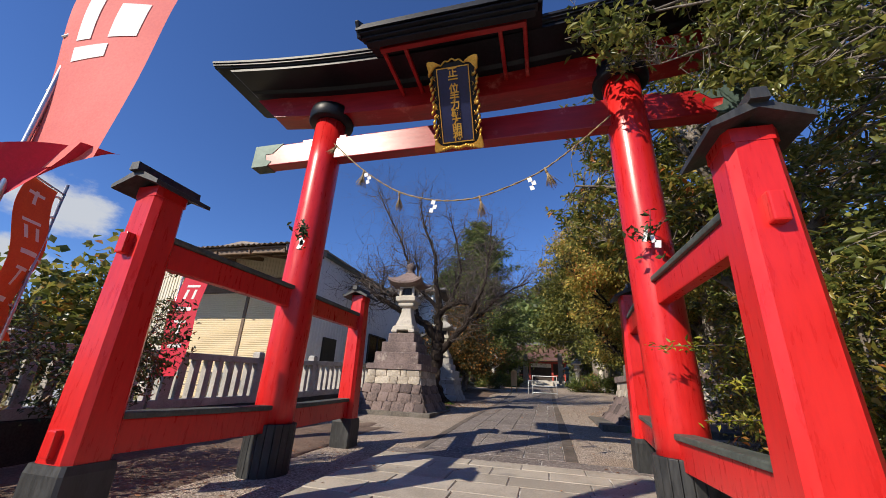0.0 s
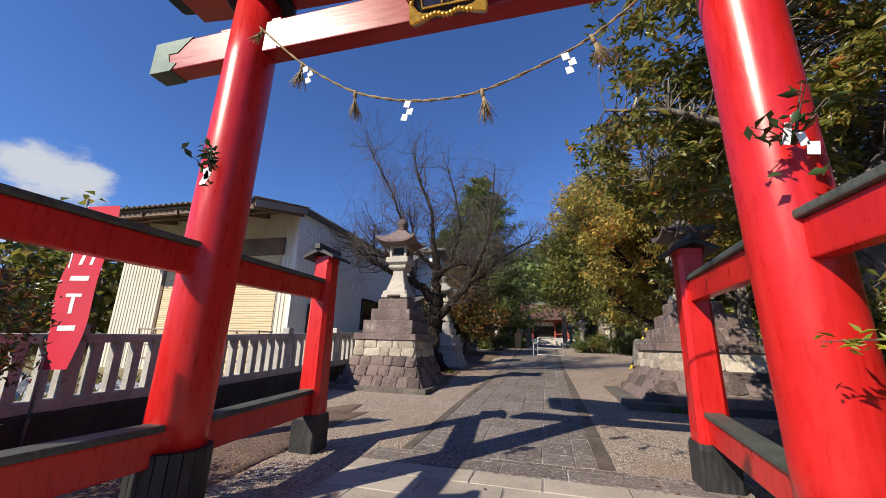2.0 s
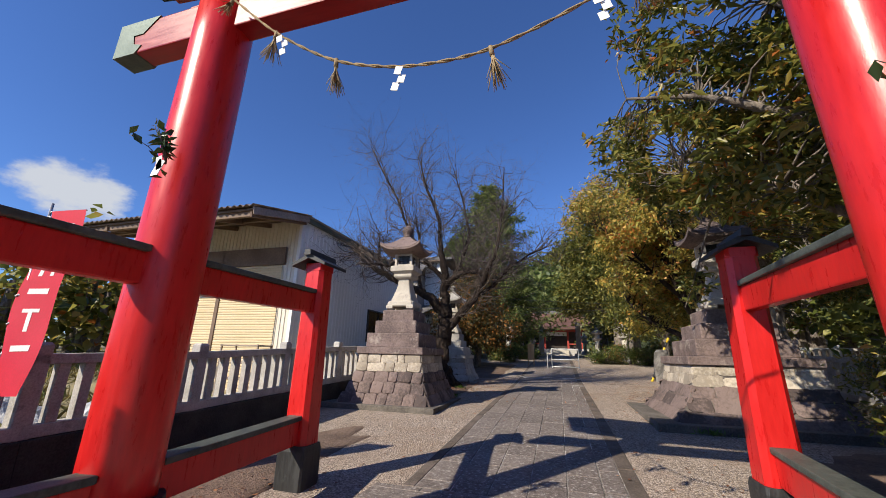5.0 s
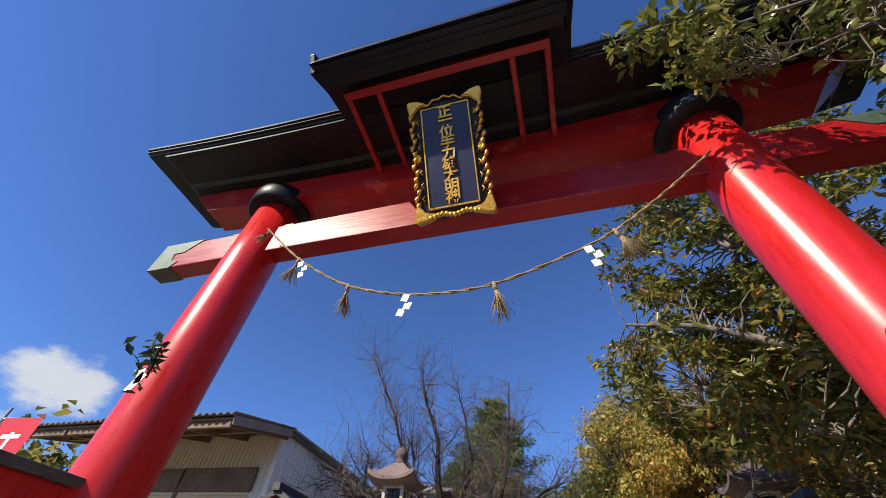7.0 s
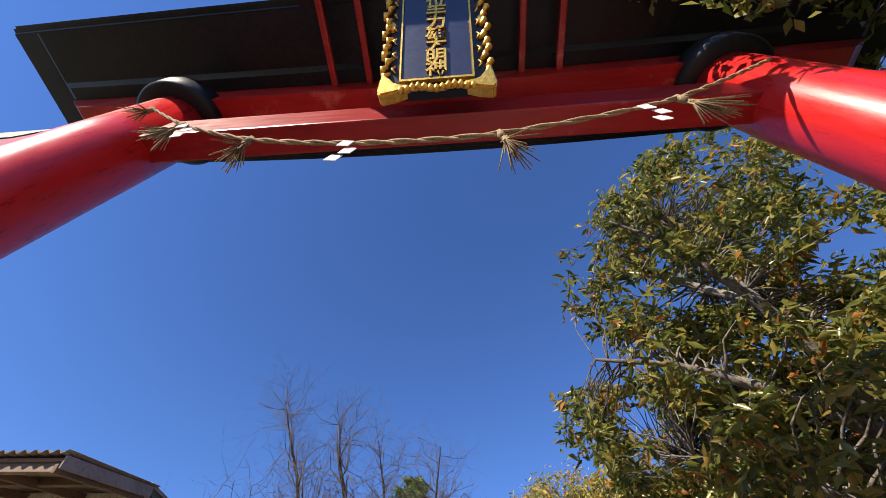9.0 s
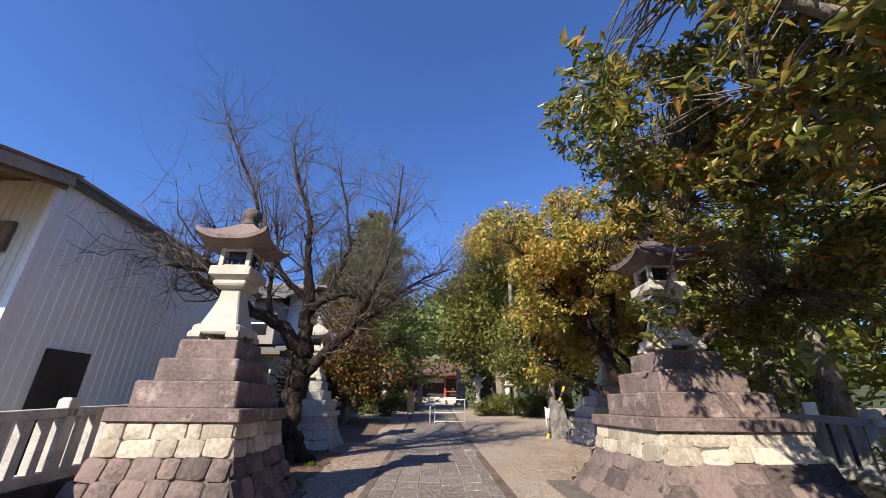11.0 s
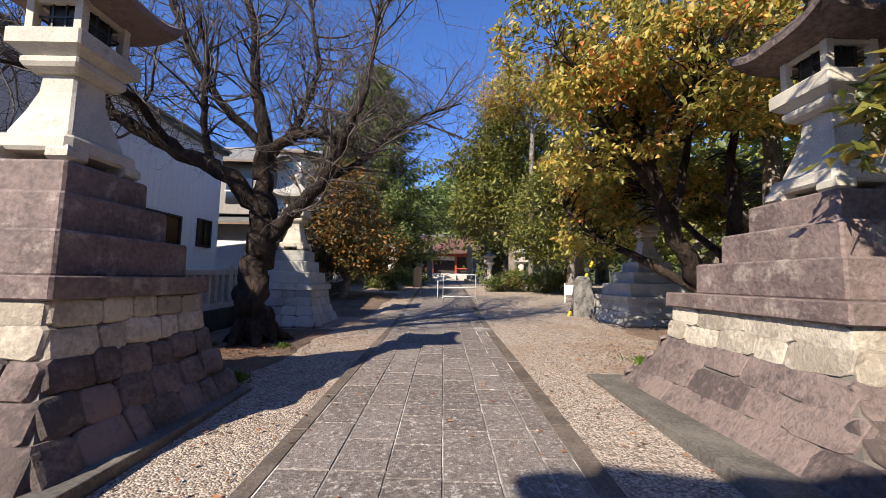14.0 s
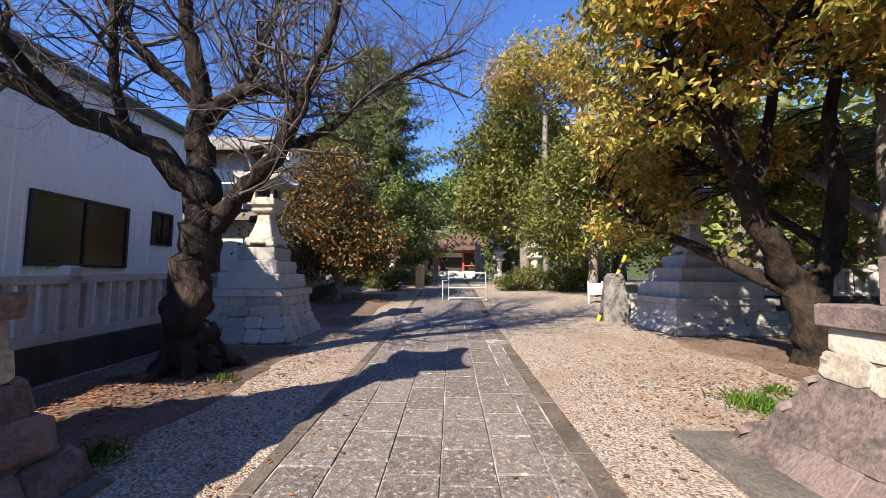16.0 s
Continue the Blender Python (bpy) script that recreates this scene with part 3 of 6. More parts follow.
g.tube([(x, -0.045, HH - 0.06 + 0.05 * math.cos(x / 0.16 * math.pi / 2) + 0.01 * math.cos(x * 70)) for x in np.linspace(-0.16, 0.16, 21)], [0.010] * 21, 6)
put_mesh("top_moulding", g.mesh("top_moulding"), GOLD, tablet)


def letters(text, size, material, parent, m, depth=0.008, name="character"):
    cu = bpy.data.curves.new(name, "FONT")
    cu.body, cu.size, cu.extrude, cu.align_x, cu.align_y = text, size, depth, "CENTER", "CENTER"
    cu.offset = size * 0.02
    tmp = bpy.data.objects.new(name, cu)
    me = bpy.data.meshes.new_from_object(tmp)
    bpy.data.objects.remove(tmp)
    ob = put_mesh(name, me, material, parent)
    ob.matrix_local = m
    return ob


for k, ch in enumerate("正一位手力雄大明神"):
    z = 0.355 - 0.0925 * k + (0.012 if k == 1 else 0)
    letters(ch, 0.122, GOLD, tablet, Matrix.Translation((0, -0.048, z)) @ Matrix.Rotation(radians(90), 4, "X"))

# ---- paving ----
def slab_mesh(name, w, l, h, material, r):
    """A flat stone with softly broken edges, lying with its middle at the origin."""
    b = 0.006
    top = [(-w / 2 + b, -l / 2 + b), (w / 2 - b, -l / 2 + b), (w / 2 - b, l / 2 - b), (-w / 2 + b, l / 2 - b)]
    mid = [(-w / 2, -l / 2), (w / 2, -l / 2), (w / 2, l / 2), (-w / 2, l / 2)]
    bm = bmesh.new()
    lo = [bm.verts.new((x + r.normal(0, 0.0015), y + r.normal(0, 0.0015), -h)) for x, y in mid]
    mi = [bm.verts.new((x + r.normal(0, 0.0015), y + r.normal(0, 0.0015), -b)) for x, y in mid]
    to = [bm.verts.new((x, y, 0)) for x, y in top]
    for a, c in ((lo, mi), (mi, to)):
        for k in range(4):
            bm.faces.new((a[k], a[(k + 1) % 4], c[(k + 1) % 4], c[k]))
    bm.faces.new(to)
    me = bpy.data.meshes.new(name)
    bm.to_mesh(me)
    bm.free()
    me.materials.append(material)
    return me


def strip(name, x0, x1, y0, y1, lift, material, label, category="pavement"):
    bm = bmesh.new()
    yy = np.arange(y0, y1 + 0.01, (y1 - y0) / max(1, round((y1 - y0) / 2)))
    up = [[bm.verts.new((x, y, gz(0, y) + lift + d)) for x in (x0, x1)] for y in yy for d in (0,)]
    dn = [[bm.verts.new((x, y, gz(0, y) - 0.15)) for x in (x0, x1)] for y in yy]
    for k in range(len(yy) - 1):
        bm.faces.new((up[k][0], up[k][1], up[k + 1][1], up[k + 1][0]))
        bm.faces.new((up[k][1], dn[k][1], dn[k + 1][1], up[k + 1][1]))
        bm.faces.new((dn[k][0], up[k][0], up[k + 1][0], dn[k + 1][0]))
    bm.faces.new((up[0][0], dn[0][0], dn[0][1], up[0][1]))
    bm.faces.new((up[-1][1], dn[-1][1], dn[-1][0], up[-1][0]))
    return tagged(part(name, bm, material), label, category, kind="structure")


PX0, PX1 = -2.12, 0.41
path_bed = strip("pavement", PX0, PX1, 6.5, 62, 0.004, JOINT, "dark grey stone slab path with pale mortar joints", "path")
apron_bed = strip("pavement_apron", -2.42, 1.55, -3.0, 6.494, 0.004, JOINT, "pale stone flags under the gate with white joints", "pavement")

# ---- lanterns ----
def rough_stone(name, d, material, r, pillow=0.80, wild=0.05):
    """A roughly dressed unit stone: a pillow-faced block with an uneven outline, face towards -y."""
    bm = bmesh.new()
    c = r.uniform(0.16, 0.34, 4)
    base = [(-1 + c[0], -1), (1 - c[1], -1), (1, -1 + c[1]), (1, 1 - c[2]), (1 - c[2], 1), (-1 + c[3], 1), (-1, 1 - c[3]), (-1, -1 + c[0])]
    base = [(x * r.uniform(1 - wild, 1 + wild), z * r.uniform(1 - wild, 1 + wild)) for x, z in base]

    def ring(s, y, j):
        return [bm.verts.new((x / 2 * s + r.normal(0, j), y, z / 2 * s + r.normal(0, j))) for x, z in base]
    a, b, e, h = ring(1.0, 0.05, 0), ring(0.99, -0.004, 0.004), ring((1 + pillow) / 2, -d * 0.75, 0.010), ring(pillow * 0.8, -d, 0.02)
    for p, q in ((a, b), (b, e), (e, h)):
        for k in range(8):
            bm.faces.new((p[k], p[(k + 1) % 8], q[(k + 1) % 8], q[k]))
    m = bm.verts.new((r.normal(0, 0.05), -d * r.uniform(0.9, 1.5), r.normal(0, 0.05)))
    for k in range(8):
        bm.faces.new((h[k], h[(k + 1) % 8], m))
    me = bpy.data.meshes.new(name)
    bm.to_mesh(me)
    bm.free()
    me.materials.append(material)
    return me


SR = np.random.default_rng(11)
STONES_LOW = [rough_stone("stone", 0.045, STONE_DARK, SR) for _ in range(9)]
STONES_TOP = [rough_stone("stone", 0.035, STONE_PALE, SR) for _ in range(7)]
STONES_GREY = [rough_stone("stone", 0.022, STONE_GREY, SR, 0.88) for _ in range(6)]
STONES_FLAT = [rough_stone("stone", 0.014, STONE_DARK, SR, 0.93, 0.09) for _ in range(9)]
STONES_FLAT_TOP = [rough_stone("stone", 0.016, STONE_PALE, SR, 0.93, 0.06) for _ in range(7)]


def flare(t, top, foot):
    """Half width of the battered base at height t, 0 foot to 1 top, with a concave sweep."""
    return top + (foot - top) * max(0.0, 1 - t) ** 1.9


def lantern(x, y, label, ledge, foot, zbase, zledge, steps, grey=False, scale=1.0, smooth_base=False):
    """A tall stone lantern on a stepped plinth and a battered rubble base."""
    z0 = gz(x, y)
    ob = thing("stone_lantern", x, y, z0, label, "stone lantern", "stone lanterns along the path")
    H = zledge - z0
    top = ledge - 0.07
    core = square_loft([(flare(t, top, foot) - (0.004 if smooth_base else 0.008), H * t - (0.1 if t == 0 else 0)) for t in np.linspace(0, 1, 9)])
    base = part("base", core, MORTAR, ob, "battered rubble stone base")
    rows = 5 if not grey else 4
    hs = np.array([0.24, 0.21, 0.20, 0.18, 0.17][:rows])
    zc = np.concatenate([[0], np.cumsum(hs / hs.sum())])
    rr = np.random.default_rng(int(abs(x * 100)))
    for side in range(4):
        rot = Matrix.Rotation(side * math.pi / 2, 4, "Z")
        for k in range(rows):
            ta, tb = zc[k], zc[k + 1]
            ha, hb = flare(ta, top, foot), flare(tb, top, foot)
            hm = (ha + hb) / 2
            n = max(4, int(round(2 * hm / (0.40 if grey else 0.46 if smooth_base else 0.31))))
            cuts = np.linspace(-1, 1, n + 1)
            cuts[1:-1] += rr.uniform(-0.34, 0.34, n - 1) * (2 / n) * 0.8
            for c0, c1 in zip(cuts, cuts[1:]):
                w = (c1 - c0) * hm
                pool = STONES_GREY if grey else ((STONES_FLAT_TOP if smooth_base else STONES_TOP) if k >= rows - 2 else (STONES_FLAT if smooth_base else STONES_LOW))
                st = new("stone", pool[rr.integers(len(pool))])
                st.parent = base
                length = math.hypot(H * (tb - ta), ha - hb)
                tilt = math.atan2(ha - hb, H * (tb - ta))
                st.matrix_local = rot @ Matrix.Translation(((c0 + c1) / 2 * hm, -hm, H * (ta + tb) / 2 + (0 if k in (0, rows - 1) else rr.normal(0, 0.014)))) @ Matrix.Rotation(-tilt, 4, "X") @ Matrix.Rotation(rr.normal(0, 0.05), 4, "Y") @ Matrix.Diagonal((w * 1.02, 1, length * rr.uniform(0.98, 1.18), 1))
    mt = STONE_GREY if grey else STONE_STEP
    b = square_loft([(ledge - 0.02, H), (ledge, H + 0.015), (ledge, H + 0.16 * scale), (ledge - 0.015, H + 0.17 * scale)], 0.02)
    part("ledge", b, mt, ob)
    z = H + 0.17 * scale
    for half, h in steps:
        b = square_loft([(half, z), (half + 0.008, z + 0.015), (half + 0.004, z + h - 0.02), (half - 0.012, z + h)], 0.018)
        part("step", b, mt, ob)
        z += h
    gr = GRANITE
    s = scale
    # footed pedestal
    b = square_loft([(0.34 * s, z + 0.10 * s), (0.36 * s, z + 0.13 * s), (0.355 * s, z + 0.22 * s), (0.32 * s, z + 0.25 * s)], 0.04 * s)
    ped = part("pedestal", b, gr, ob)
    for sx in (-1, 1):
        for sy in (-1, 1):
            b = loft([[(sx * (0.375 - a) * s, sy * (0.375 - a) * s, z + zz), (sx * (0.375 - a) * s, sy * 0.19 * s, z + zz), (sx * 0.19 * s, sy * 0.19 * s, z + zz), (sx * 0.19 * s, sy * (0.375 - a) * s, z + zz)] for a, zz in ((0.06, 0), (0.0, 0.05 * s), (0.0, 0.11 * s), (0.03, 0.15 * s))])
            part("foot", b, gr, ped)
    z += 0.25 * s
    b = square_loft([(0.28 * s, z), (0.275 * s, z + 0.04 * s), (0.21 * s, z + 0.25 * s), (0.165 * s, z + 0.44 * s), (0.155 * s, z + 0.60 * s), (0.18 * s, z + 0.61 * s)], 0.02)
    part("shaft", b, gr, ob)
    z += 0.60 * s
    b = square_loft([(0.19 * s, z), (0.24 * s, z + 0.035 * s), (0.26 * s, z + 0.07 * s), (0.26 * s, z + 0.11 * s), (0.24 * s, z + 0.13 * s), (0.31 * s, z + 0.19 * s), (0.33 * s, z + 0.20 * s), (0.33 * s, z + 0.33 * s), (0.315 * s, z + 0.345 * s)], 0.015)
    part("platform", b, gr, ob)
    z += 0.345 * s
    # fire box with barred windows
    # Solid core, coloured dark to stand for the shade in the hollow.
    fb = part("fire_box", square_loft([(0.15 * s, z), (0.15 * s, z + 0.33 * s)]), DARK_METAL, ob, "fire box with a solid dark core for its shaded hollow")
    for sx in (-1, 1):
        for sy in (-1, 1):
            part("corner_post", box(sx * 0.215 * s - 0.035 * s, sx * 0.215 * s + 0.035 * s, sy * 0.215 * s - 0.035 * s, sy * 0.215 * s + 0.035 * s, z, z + 0.33 * s, 0.004), gr, fb)
    for side in range(4):
        rot = Matrix.Rotation(side * math.pi / 2, 4, "Z")
        b = bmesh.new()
        for xx in (-0.06, 0.06):
            add_box(b, (xx - 0.008) * s, (xx + 0.008) * s, -0.205 * s, -0.19 * s, z + 0.05 * s, z + 0.29 * s)
        add_box(b, -0.18 * s, 0.18 * s, -0.206 * s, -0.188 * s, z + 0.16 * s, z + 0.175 * s)
        b.transform(rot)
        part("lattice", b, DARK_METAL, fb)
        for za, zb in ((0, 0.05), (0.285, 0.33)):
            b = box(-0.18 * s, 0.18 * s, -0.23 * s, -0.19 * s, z + za * s, z + zb * s)
            b.transform(rot)
            part("window_rail", b, gr, fb)
    z += 0.33 * s
    # sweeping roof with upturned corners
    b = bmesh.new()
    N = 16
    rings = []
    for half, zz, lift in ((0.28, 0.0, 0), (0.49, 0.035, 0.09), (0.56, 0.05, 0.15), (0.565, 0.115, 0.17), (0.50, 0.15, 0.11), (0.37, 0.26, 0.035), (0.24, 0.39, 0.01), (0.11, 0.52, 0)):
        ring = []
        for sd in range(4):
            for k in range(N):
                u = -1 + 2 * k / N
                up = lift * abs(u) ** 3
                p = (u * half * s, -half * s, z + (zz + up) * s)
                a = sd * math.pi / 2
                ring.append(b.verts.new((p[0] * math.cos(a) - p[1] * math.sin(a), p[0] * math.sin(a) + p[1] * math.cos(a), p[2])))
        rings.append(ring)
    for p, q in zip(rings, rings[1:]):
        m = len(p)
        for k in range(m):
            b.faces.new((p[k], p[(k + 1) % m], q[(k + 1) % m], q[k]))
    b.faces.new(rings[0][::-1])
    b.faces.new(rings[-1])
    roof = part("roof", b, STONE_GREY if grey else STONE_DARK, ob, "weathered stone lantern roof with upturned corners")
    z += 0.52 * s
    b = lathe([(0.11 * s, z - 0.02), (0.15 * s, z + 0.03 * s), (0.09 * s, z + 0.07 * s), (0.14 * s, z + 0.12 * s), (0.165 * s, z + 0.20 * s), (0.14 * s, z + 0.29 * s), (0.04 * s, z + 0.36 * s)], 20)
    part("jewel", b, STONE_GREY if grey else STONE_DARK, roof, smooth=True)
    return ob


STEPS = ((0.69, 0.34), (0.55, 0.31), (0.42, 0.28))
lantern_a = lantern(-4.28, 11.55, "tall pale stone lantern on stepped plinth and rubble base", 0.86, 1.16, 0, 1.90, STEPS)
lantern_b = lantern(3.06, 11.85, "tall stone lantern on stepped plinth shaded by a tree", 1.08, 1.55, 0, 1.83, ((0.84, 0.34), (0.66, 0.32), (0.48, 0.30)), smooth_base=True)
lantern_c = lantern(-4.68, 17.95, "light grey stone lantern beside the bare cherry tree", 0.76, 0.95, 0, 1.78, ((0.62, 0.30), (0.48, 0.27), (0.38, 0.27)), True, 0.86)
lantern_d = lantern(5.25, 19.45, "grey stone lantern on stepped plinth under trees", 1.12, 1.30, 0, 1.60, ((0.92, 0.36), (0.72, 0.33), (0.48, 0.30)), True, 0.9)
for (x0, x1, y0, y1) in ((-5.9, -2.98, 10.25, 12.62), (1.2, 4.6, 10.15, 13.5)):
    k = box(x0, x1, y0, y1, gz(0, y0) - 0.2, gz(0, y1) + 0.035, 0.015)
    tagged(part("lantern_kerb", k, KERB), "dark flat stone kerb round the lantern base", "kerb", kind="structure")

# ---- fence ----
def stone_fence(x, y0, y1, post_every=2.0, bars=7, along="y", zt=0.0):
    ob = thing("stone_fence", x, y0, 0, "weathered pale stone fence with square bars on a dark kerb", "fence", "shrine fences")
    L = y1 - y0
    if along == "x":
        ob.matrix_world = pose(x, y0, 0, 0, 0, -90)
    g = lambda t: (gz(0, y0 + t) if along == "y" else gz(0, y0)) + zt
    n = max(1, round(L / post_every))
    step = L / n
    bar = box(-0.055, 0.055, -0.055, 0.055, 0, 0.66, 0.008)
    me = bpy.data.meshes.new("bar")
    bar.to_mesh(me)
    bar.free()
    me.materials.append(CONCRETE)
    pme = bpy.data.meshes.new("post")
    b = square_loft([(0.085, -0.3), (0.085, 1.42), (0.06, 1.45)], 0.008)
    b.to_mesh(pme)
    b.free()
    pme.materials.append(CONCRETE)
    for k in range(n):
        a, e = k * step, (k + 1) * step
        za, ze = g(a), g(e)
        part("top_rail", beam((0, a, za + 1.27), (0, e, ze + 1.27), 0.17, 0.11, 0.01), CONCRETE, ob)
        part("bottom_rail", beam((0, a, za + 0.53), (0, e, ze + 0.53), 0.18, 0.13, 0.01), CONCRETE, ob)
        part("kerb", beam((0, a, za + 0.15), (0, e, ze + 0.15), 0.30, 0.62, 0.01), CONCRETE_DARK, ob, "kerb wall coloured dark for the shadow under the fence")
        po = new("post", pme)
        po.parent = ob
        po.matrix_local = Matrix.Translation((0, a, za))
        for j in range(bars):
            t = a + step * (j + 1) / (bars + 1)
            o = new("bar", me)
            o.parent = ob
            o.matrix_local = Matrix.Translation((0, t, g(t) + 0.58))
    return ob


stone_fence(-5.85, -1.0, 11.0)
stone_fence(-5.85, 11.0, 27.0)

# ---- warehouse ----
def ribbed(x0, x1, z0, z1, pitch, depth):
    """A ribbed sheet standing in the xz plane, facing -y."""
    pts = []
    x = x0
    while x < x1 - 1e-6:
        for f, d in ((0, 0), (0.62, 0), (0.70, -depth), (0.92, -depth)):
            pts.append((min(x + f * pitch, x1), d))
        x += pitch
    pts.append((x1, 0))
    bm = bmesh.new()
    lo = [bm.verts.new((a, d, z0)) for a, d in pts]
    hi = [bm.verts.new((a, d, z1)) for a, d in pts]
    for k in range(len(pts) - 1):
        bm.faces.new((lo[k], lo[k + 1], hi[k + 1], hi[k]))
    return bm


WX, WY, WL, WZ = -7.8, 11.5, -15.0, 5.85
house = thing("warehouse", WX, WY, 0.3, "grey ribbed metal warehouse with cream roller shutters", "warehouse")
HI = house.matrix_world.inverted()


def hp(name, bm, material, parent=None, label="", smooth=False):
    bm.transform(HI)
    return part(name, bm, material, parent or house, label, smooth)


hp("core", box(WL + 0.05, WX - 0.05, WY + 0.05, 19.65, 0.2, WZ - 0.05), SOFFIT)
b = ribbed(0, 8.2, 0.3, WZ, 0.2, 0.014)
b.transform(Matrix.Translation((WX, WY, 0)) @ Matrix.Rotation(radians(90), 4, "Z"))
hp("side_wall", b, SIDING, label="grey ribbed metal wall in shade")
front = ribbed(WL, WX, 0.3, WZ, 0.14, 0.02)
front.transform(Matrix.Translation((0, WY, 0)))
hp("front_wall", front, SIDING_CREAM, label="cream ribbed metal front wall")
hp("corner_trim", box(WX - 0.06, WX + 0.05, WY - 0.05, WY + 0.06, 0.3, WZ, 0.01), SIDING)
hp("eave_trim", box(WX - 0.1, WX + 0.16, WY - 0.05, 19.8, WZ, WZ + 0.16, 0.02), mat("dark_green_gutter", (0.05, 0.08, 0.07), (0.09, 0.12, 0.11), 0.5))
hp("main_roof", loft([[(WX + 0.2, y, WZ + 0.16), (-11.4, y, WZ + 0.7), (WL - 0.2, y, WZ + 0.16), (WL - 0.2, y, WZ + 0.1), (-11.4, y, WZ + 0.6), (WX + 0.2, y, WZ + 0.1)] for y in (WY - 0.1, 19.85)]), ROOF_SHEET)


def shutter(x0, x1, z0, z1):
    bm = bmesh.new()
    n = int((z1 - z0) / 0.075)
    rows = []
    for k in range(n):
        for f, d in ((0, 0), (0.25, -0.014), (0.75, -0.014), (0.98, 0)):
            rows.append((z0 + (k + f) * (z1 - z0) / n, d))
    a = [bm.verts.new((x0, WY - 0.03 + d, z)) for z, d in rows]
    c = [bm.verts.new((x1, WY - 0.03 + d, z)) for z, d in rows]
    for k in range(len(rows) - 1):
        bm.faces.new((a[k], c[k], c[k + 1], a[k + 1]))
    return bm


for x0, x1 in ((-10.50, -8.32), (-12.85, -10.63)):
    hp("roller_shutter", shutter(x0, x1, 0.4, 4.45), SHUTTER, label="cream ribbed roller shutter, closed")
    hp("shutter_guide", box(x0 - 0.13, x0, WY - 0.07, WY, 0.4, 4.6, 0.01), SOFFIT)
    # Added brown board stands for the canopy's shade on the shutter's upper end.
    hp("shade_board", box(x0 - 0.1, x1 + 0.1, WY - 0.10, WY - 0.02, 4.45, 5.0, 0.01), SOFFIT)
# open canopy in front
CY, CX1, CX0 = 9.35, -7.62, -14.4
ct = loft([[(x, y, z) for y, z in ((CY, 5.36), (CY, 5.42), (WY, 5.95), (WY, 5.89))] for x in (CX0, CX1)])
canopy = hp("canopy", ct, SOFFIT, label="timber lined canopy roof")
xs_ = np.arange(CX0 - 0.1, CX1 + 0.12, 0.04)
bm = bmesh.new()
fr = [bm.verts.new((x, CY - 0.14, 5.45 + 0.035 * math.sin(x * 2 * math.pi / 0.2))) for x in xs_]
bk = [bm.verts.new((x, WY + 0.1, 5.995 + 0.035 * math.sin(x * 2 * math.pi / 0.2))) for x in xs_]
for k in range(len(xs_) - 1):
    bm.faces.new((fr[k], fr[k + 1], bk[k + 1], bk[k]))
hp("roof_sheet", bm, ROOF_SHEET, canopy, "corrugated roof sheet", True)
for y, z in ((CY + 0.1, 5.22), (10.4, 5.47)):
    hp("purlin", box(CX0, CX1 - 0.05, y - 0.05, y + 0.05, z, z + 0.16, 0.01), SOFFIT, canopy)
for x in np.linspace(CX0 + 0.2, CX1 - 0.08, 6):
    hp("rafter", beam((x, CY, 5.25), (x, WY, 5.76), 0.07, 0.14), SOFFIT, canopy)
hp("fascia", beam((CX1 + 0.03, CY - 0.05, 5.33), (CX1 + 0.03, WY, 5.86), 0.03, 0.2), ROOF_SHEET, canopy)


def wall_window(y0, y1, z0, z1, name="window_1"):
    """A two-pane sliding window in the side wall."""
    w = hp(name, box(WX + 0.025, WX + 0.03, y0, y1, z0, z1), DARK_METAL, label="dark sliding window")
    fw = 0.05
    for a, c, d, e in ((y0, y1, z0 - fw, z0), (y0, y1, z1, z1 + fw), (y0 - fw, y0, z0 - fw, z1 + fw), (y1, y1 + fw, z0 - fw, z1 + fw), ((y0 + y1) / 2 - 0.02, (y0 + y1) / 2 + 0.02, z0, z1)):
        hp("window_frame", box(WX, WX + 0.075, a, c, d, e, 0.006), DARK_METAL, w)
    for a, c in ((y0, (y0 + y1) / 2 - 0.02), ((y0 + y1) / 2 + 0.02, y1)):
        hp("pane", box(WX + 0.032, WX + 0.038, a, c, z0, z1), GLASS, w)


GLASS = mat("dark_window_glass", (0.012, 0.013, 0.014), (0.02, 0.02, 0.02), 0.12, spec=0.9, bump=0.0)
for p_ in [GLASS.node_tree.nodes["Principled BSDF"]]:
    p_.inputs["Roughness"].default_value = 0.05
wall_window(16.15, 17.97, 2.38, 3.58)
wall_window(18.75, 19.25, 2.95, 3.65, "window_2")
hp("door", box(WX, WX + 0.06, 12.4, 13.3, 0.5, 3.0, 0.01), DARK_METAL, label="dark brown metal side door")

# ---- trees ----
def wander(a, b, n, wob, r, sag=0.0):
    a, b = np.array(a, float), np.array(b, float)
    t = np.linspace(0, 1, n)[:, None]
    p = a + (b - a) * t
    off = np.cumsum(r.normal(0, wob, (n, 3)), 0) * np.sin(t * np.pi)
    p = p + off
    p[:, 2] += sag * np.sin(t[:, 0] * np.pi)
    return p


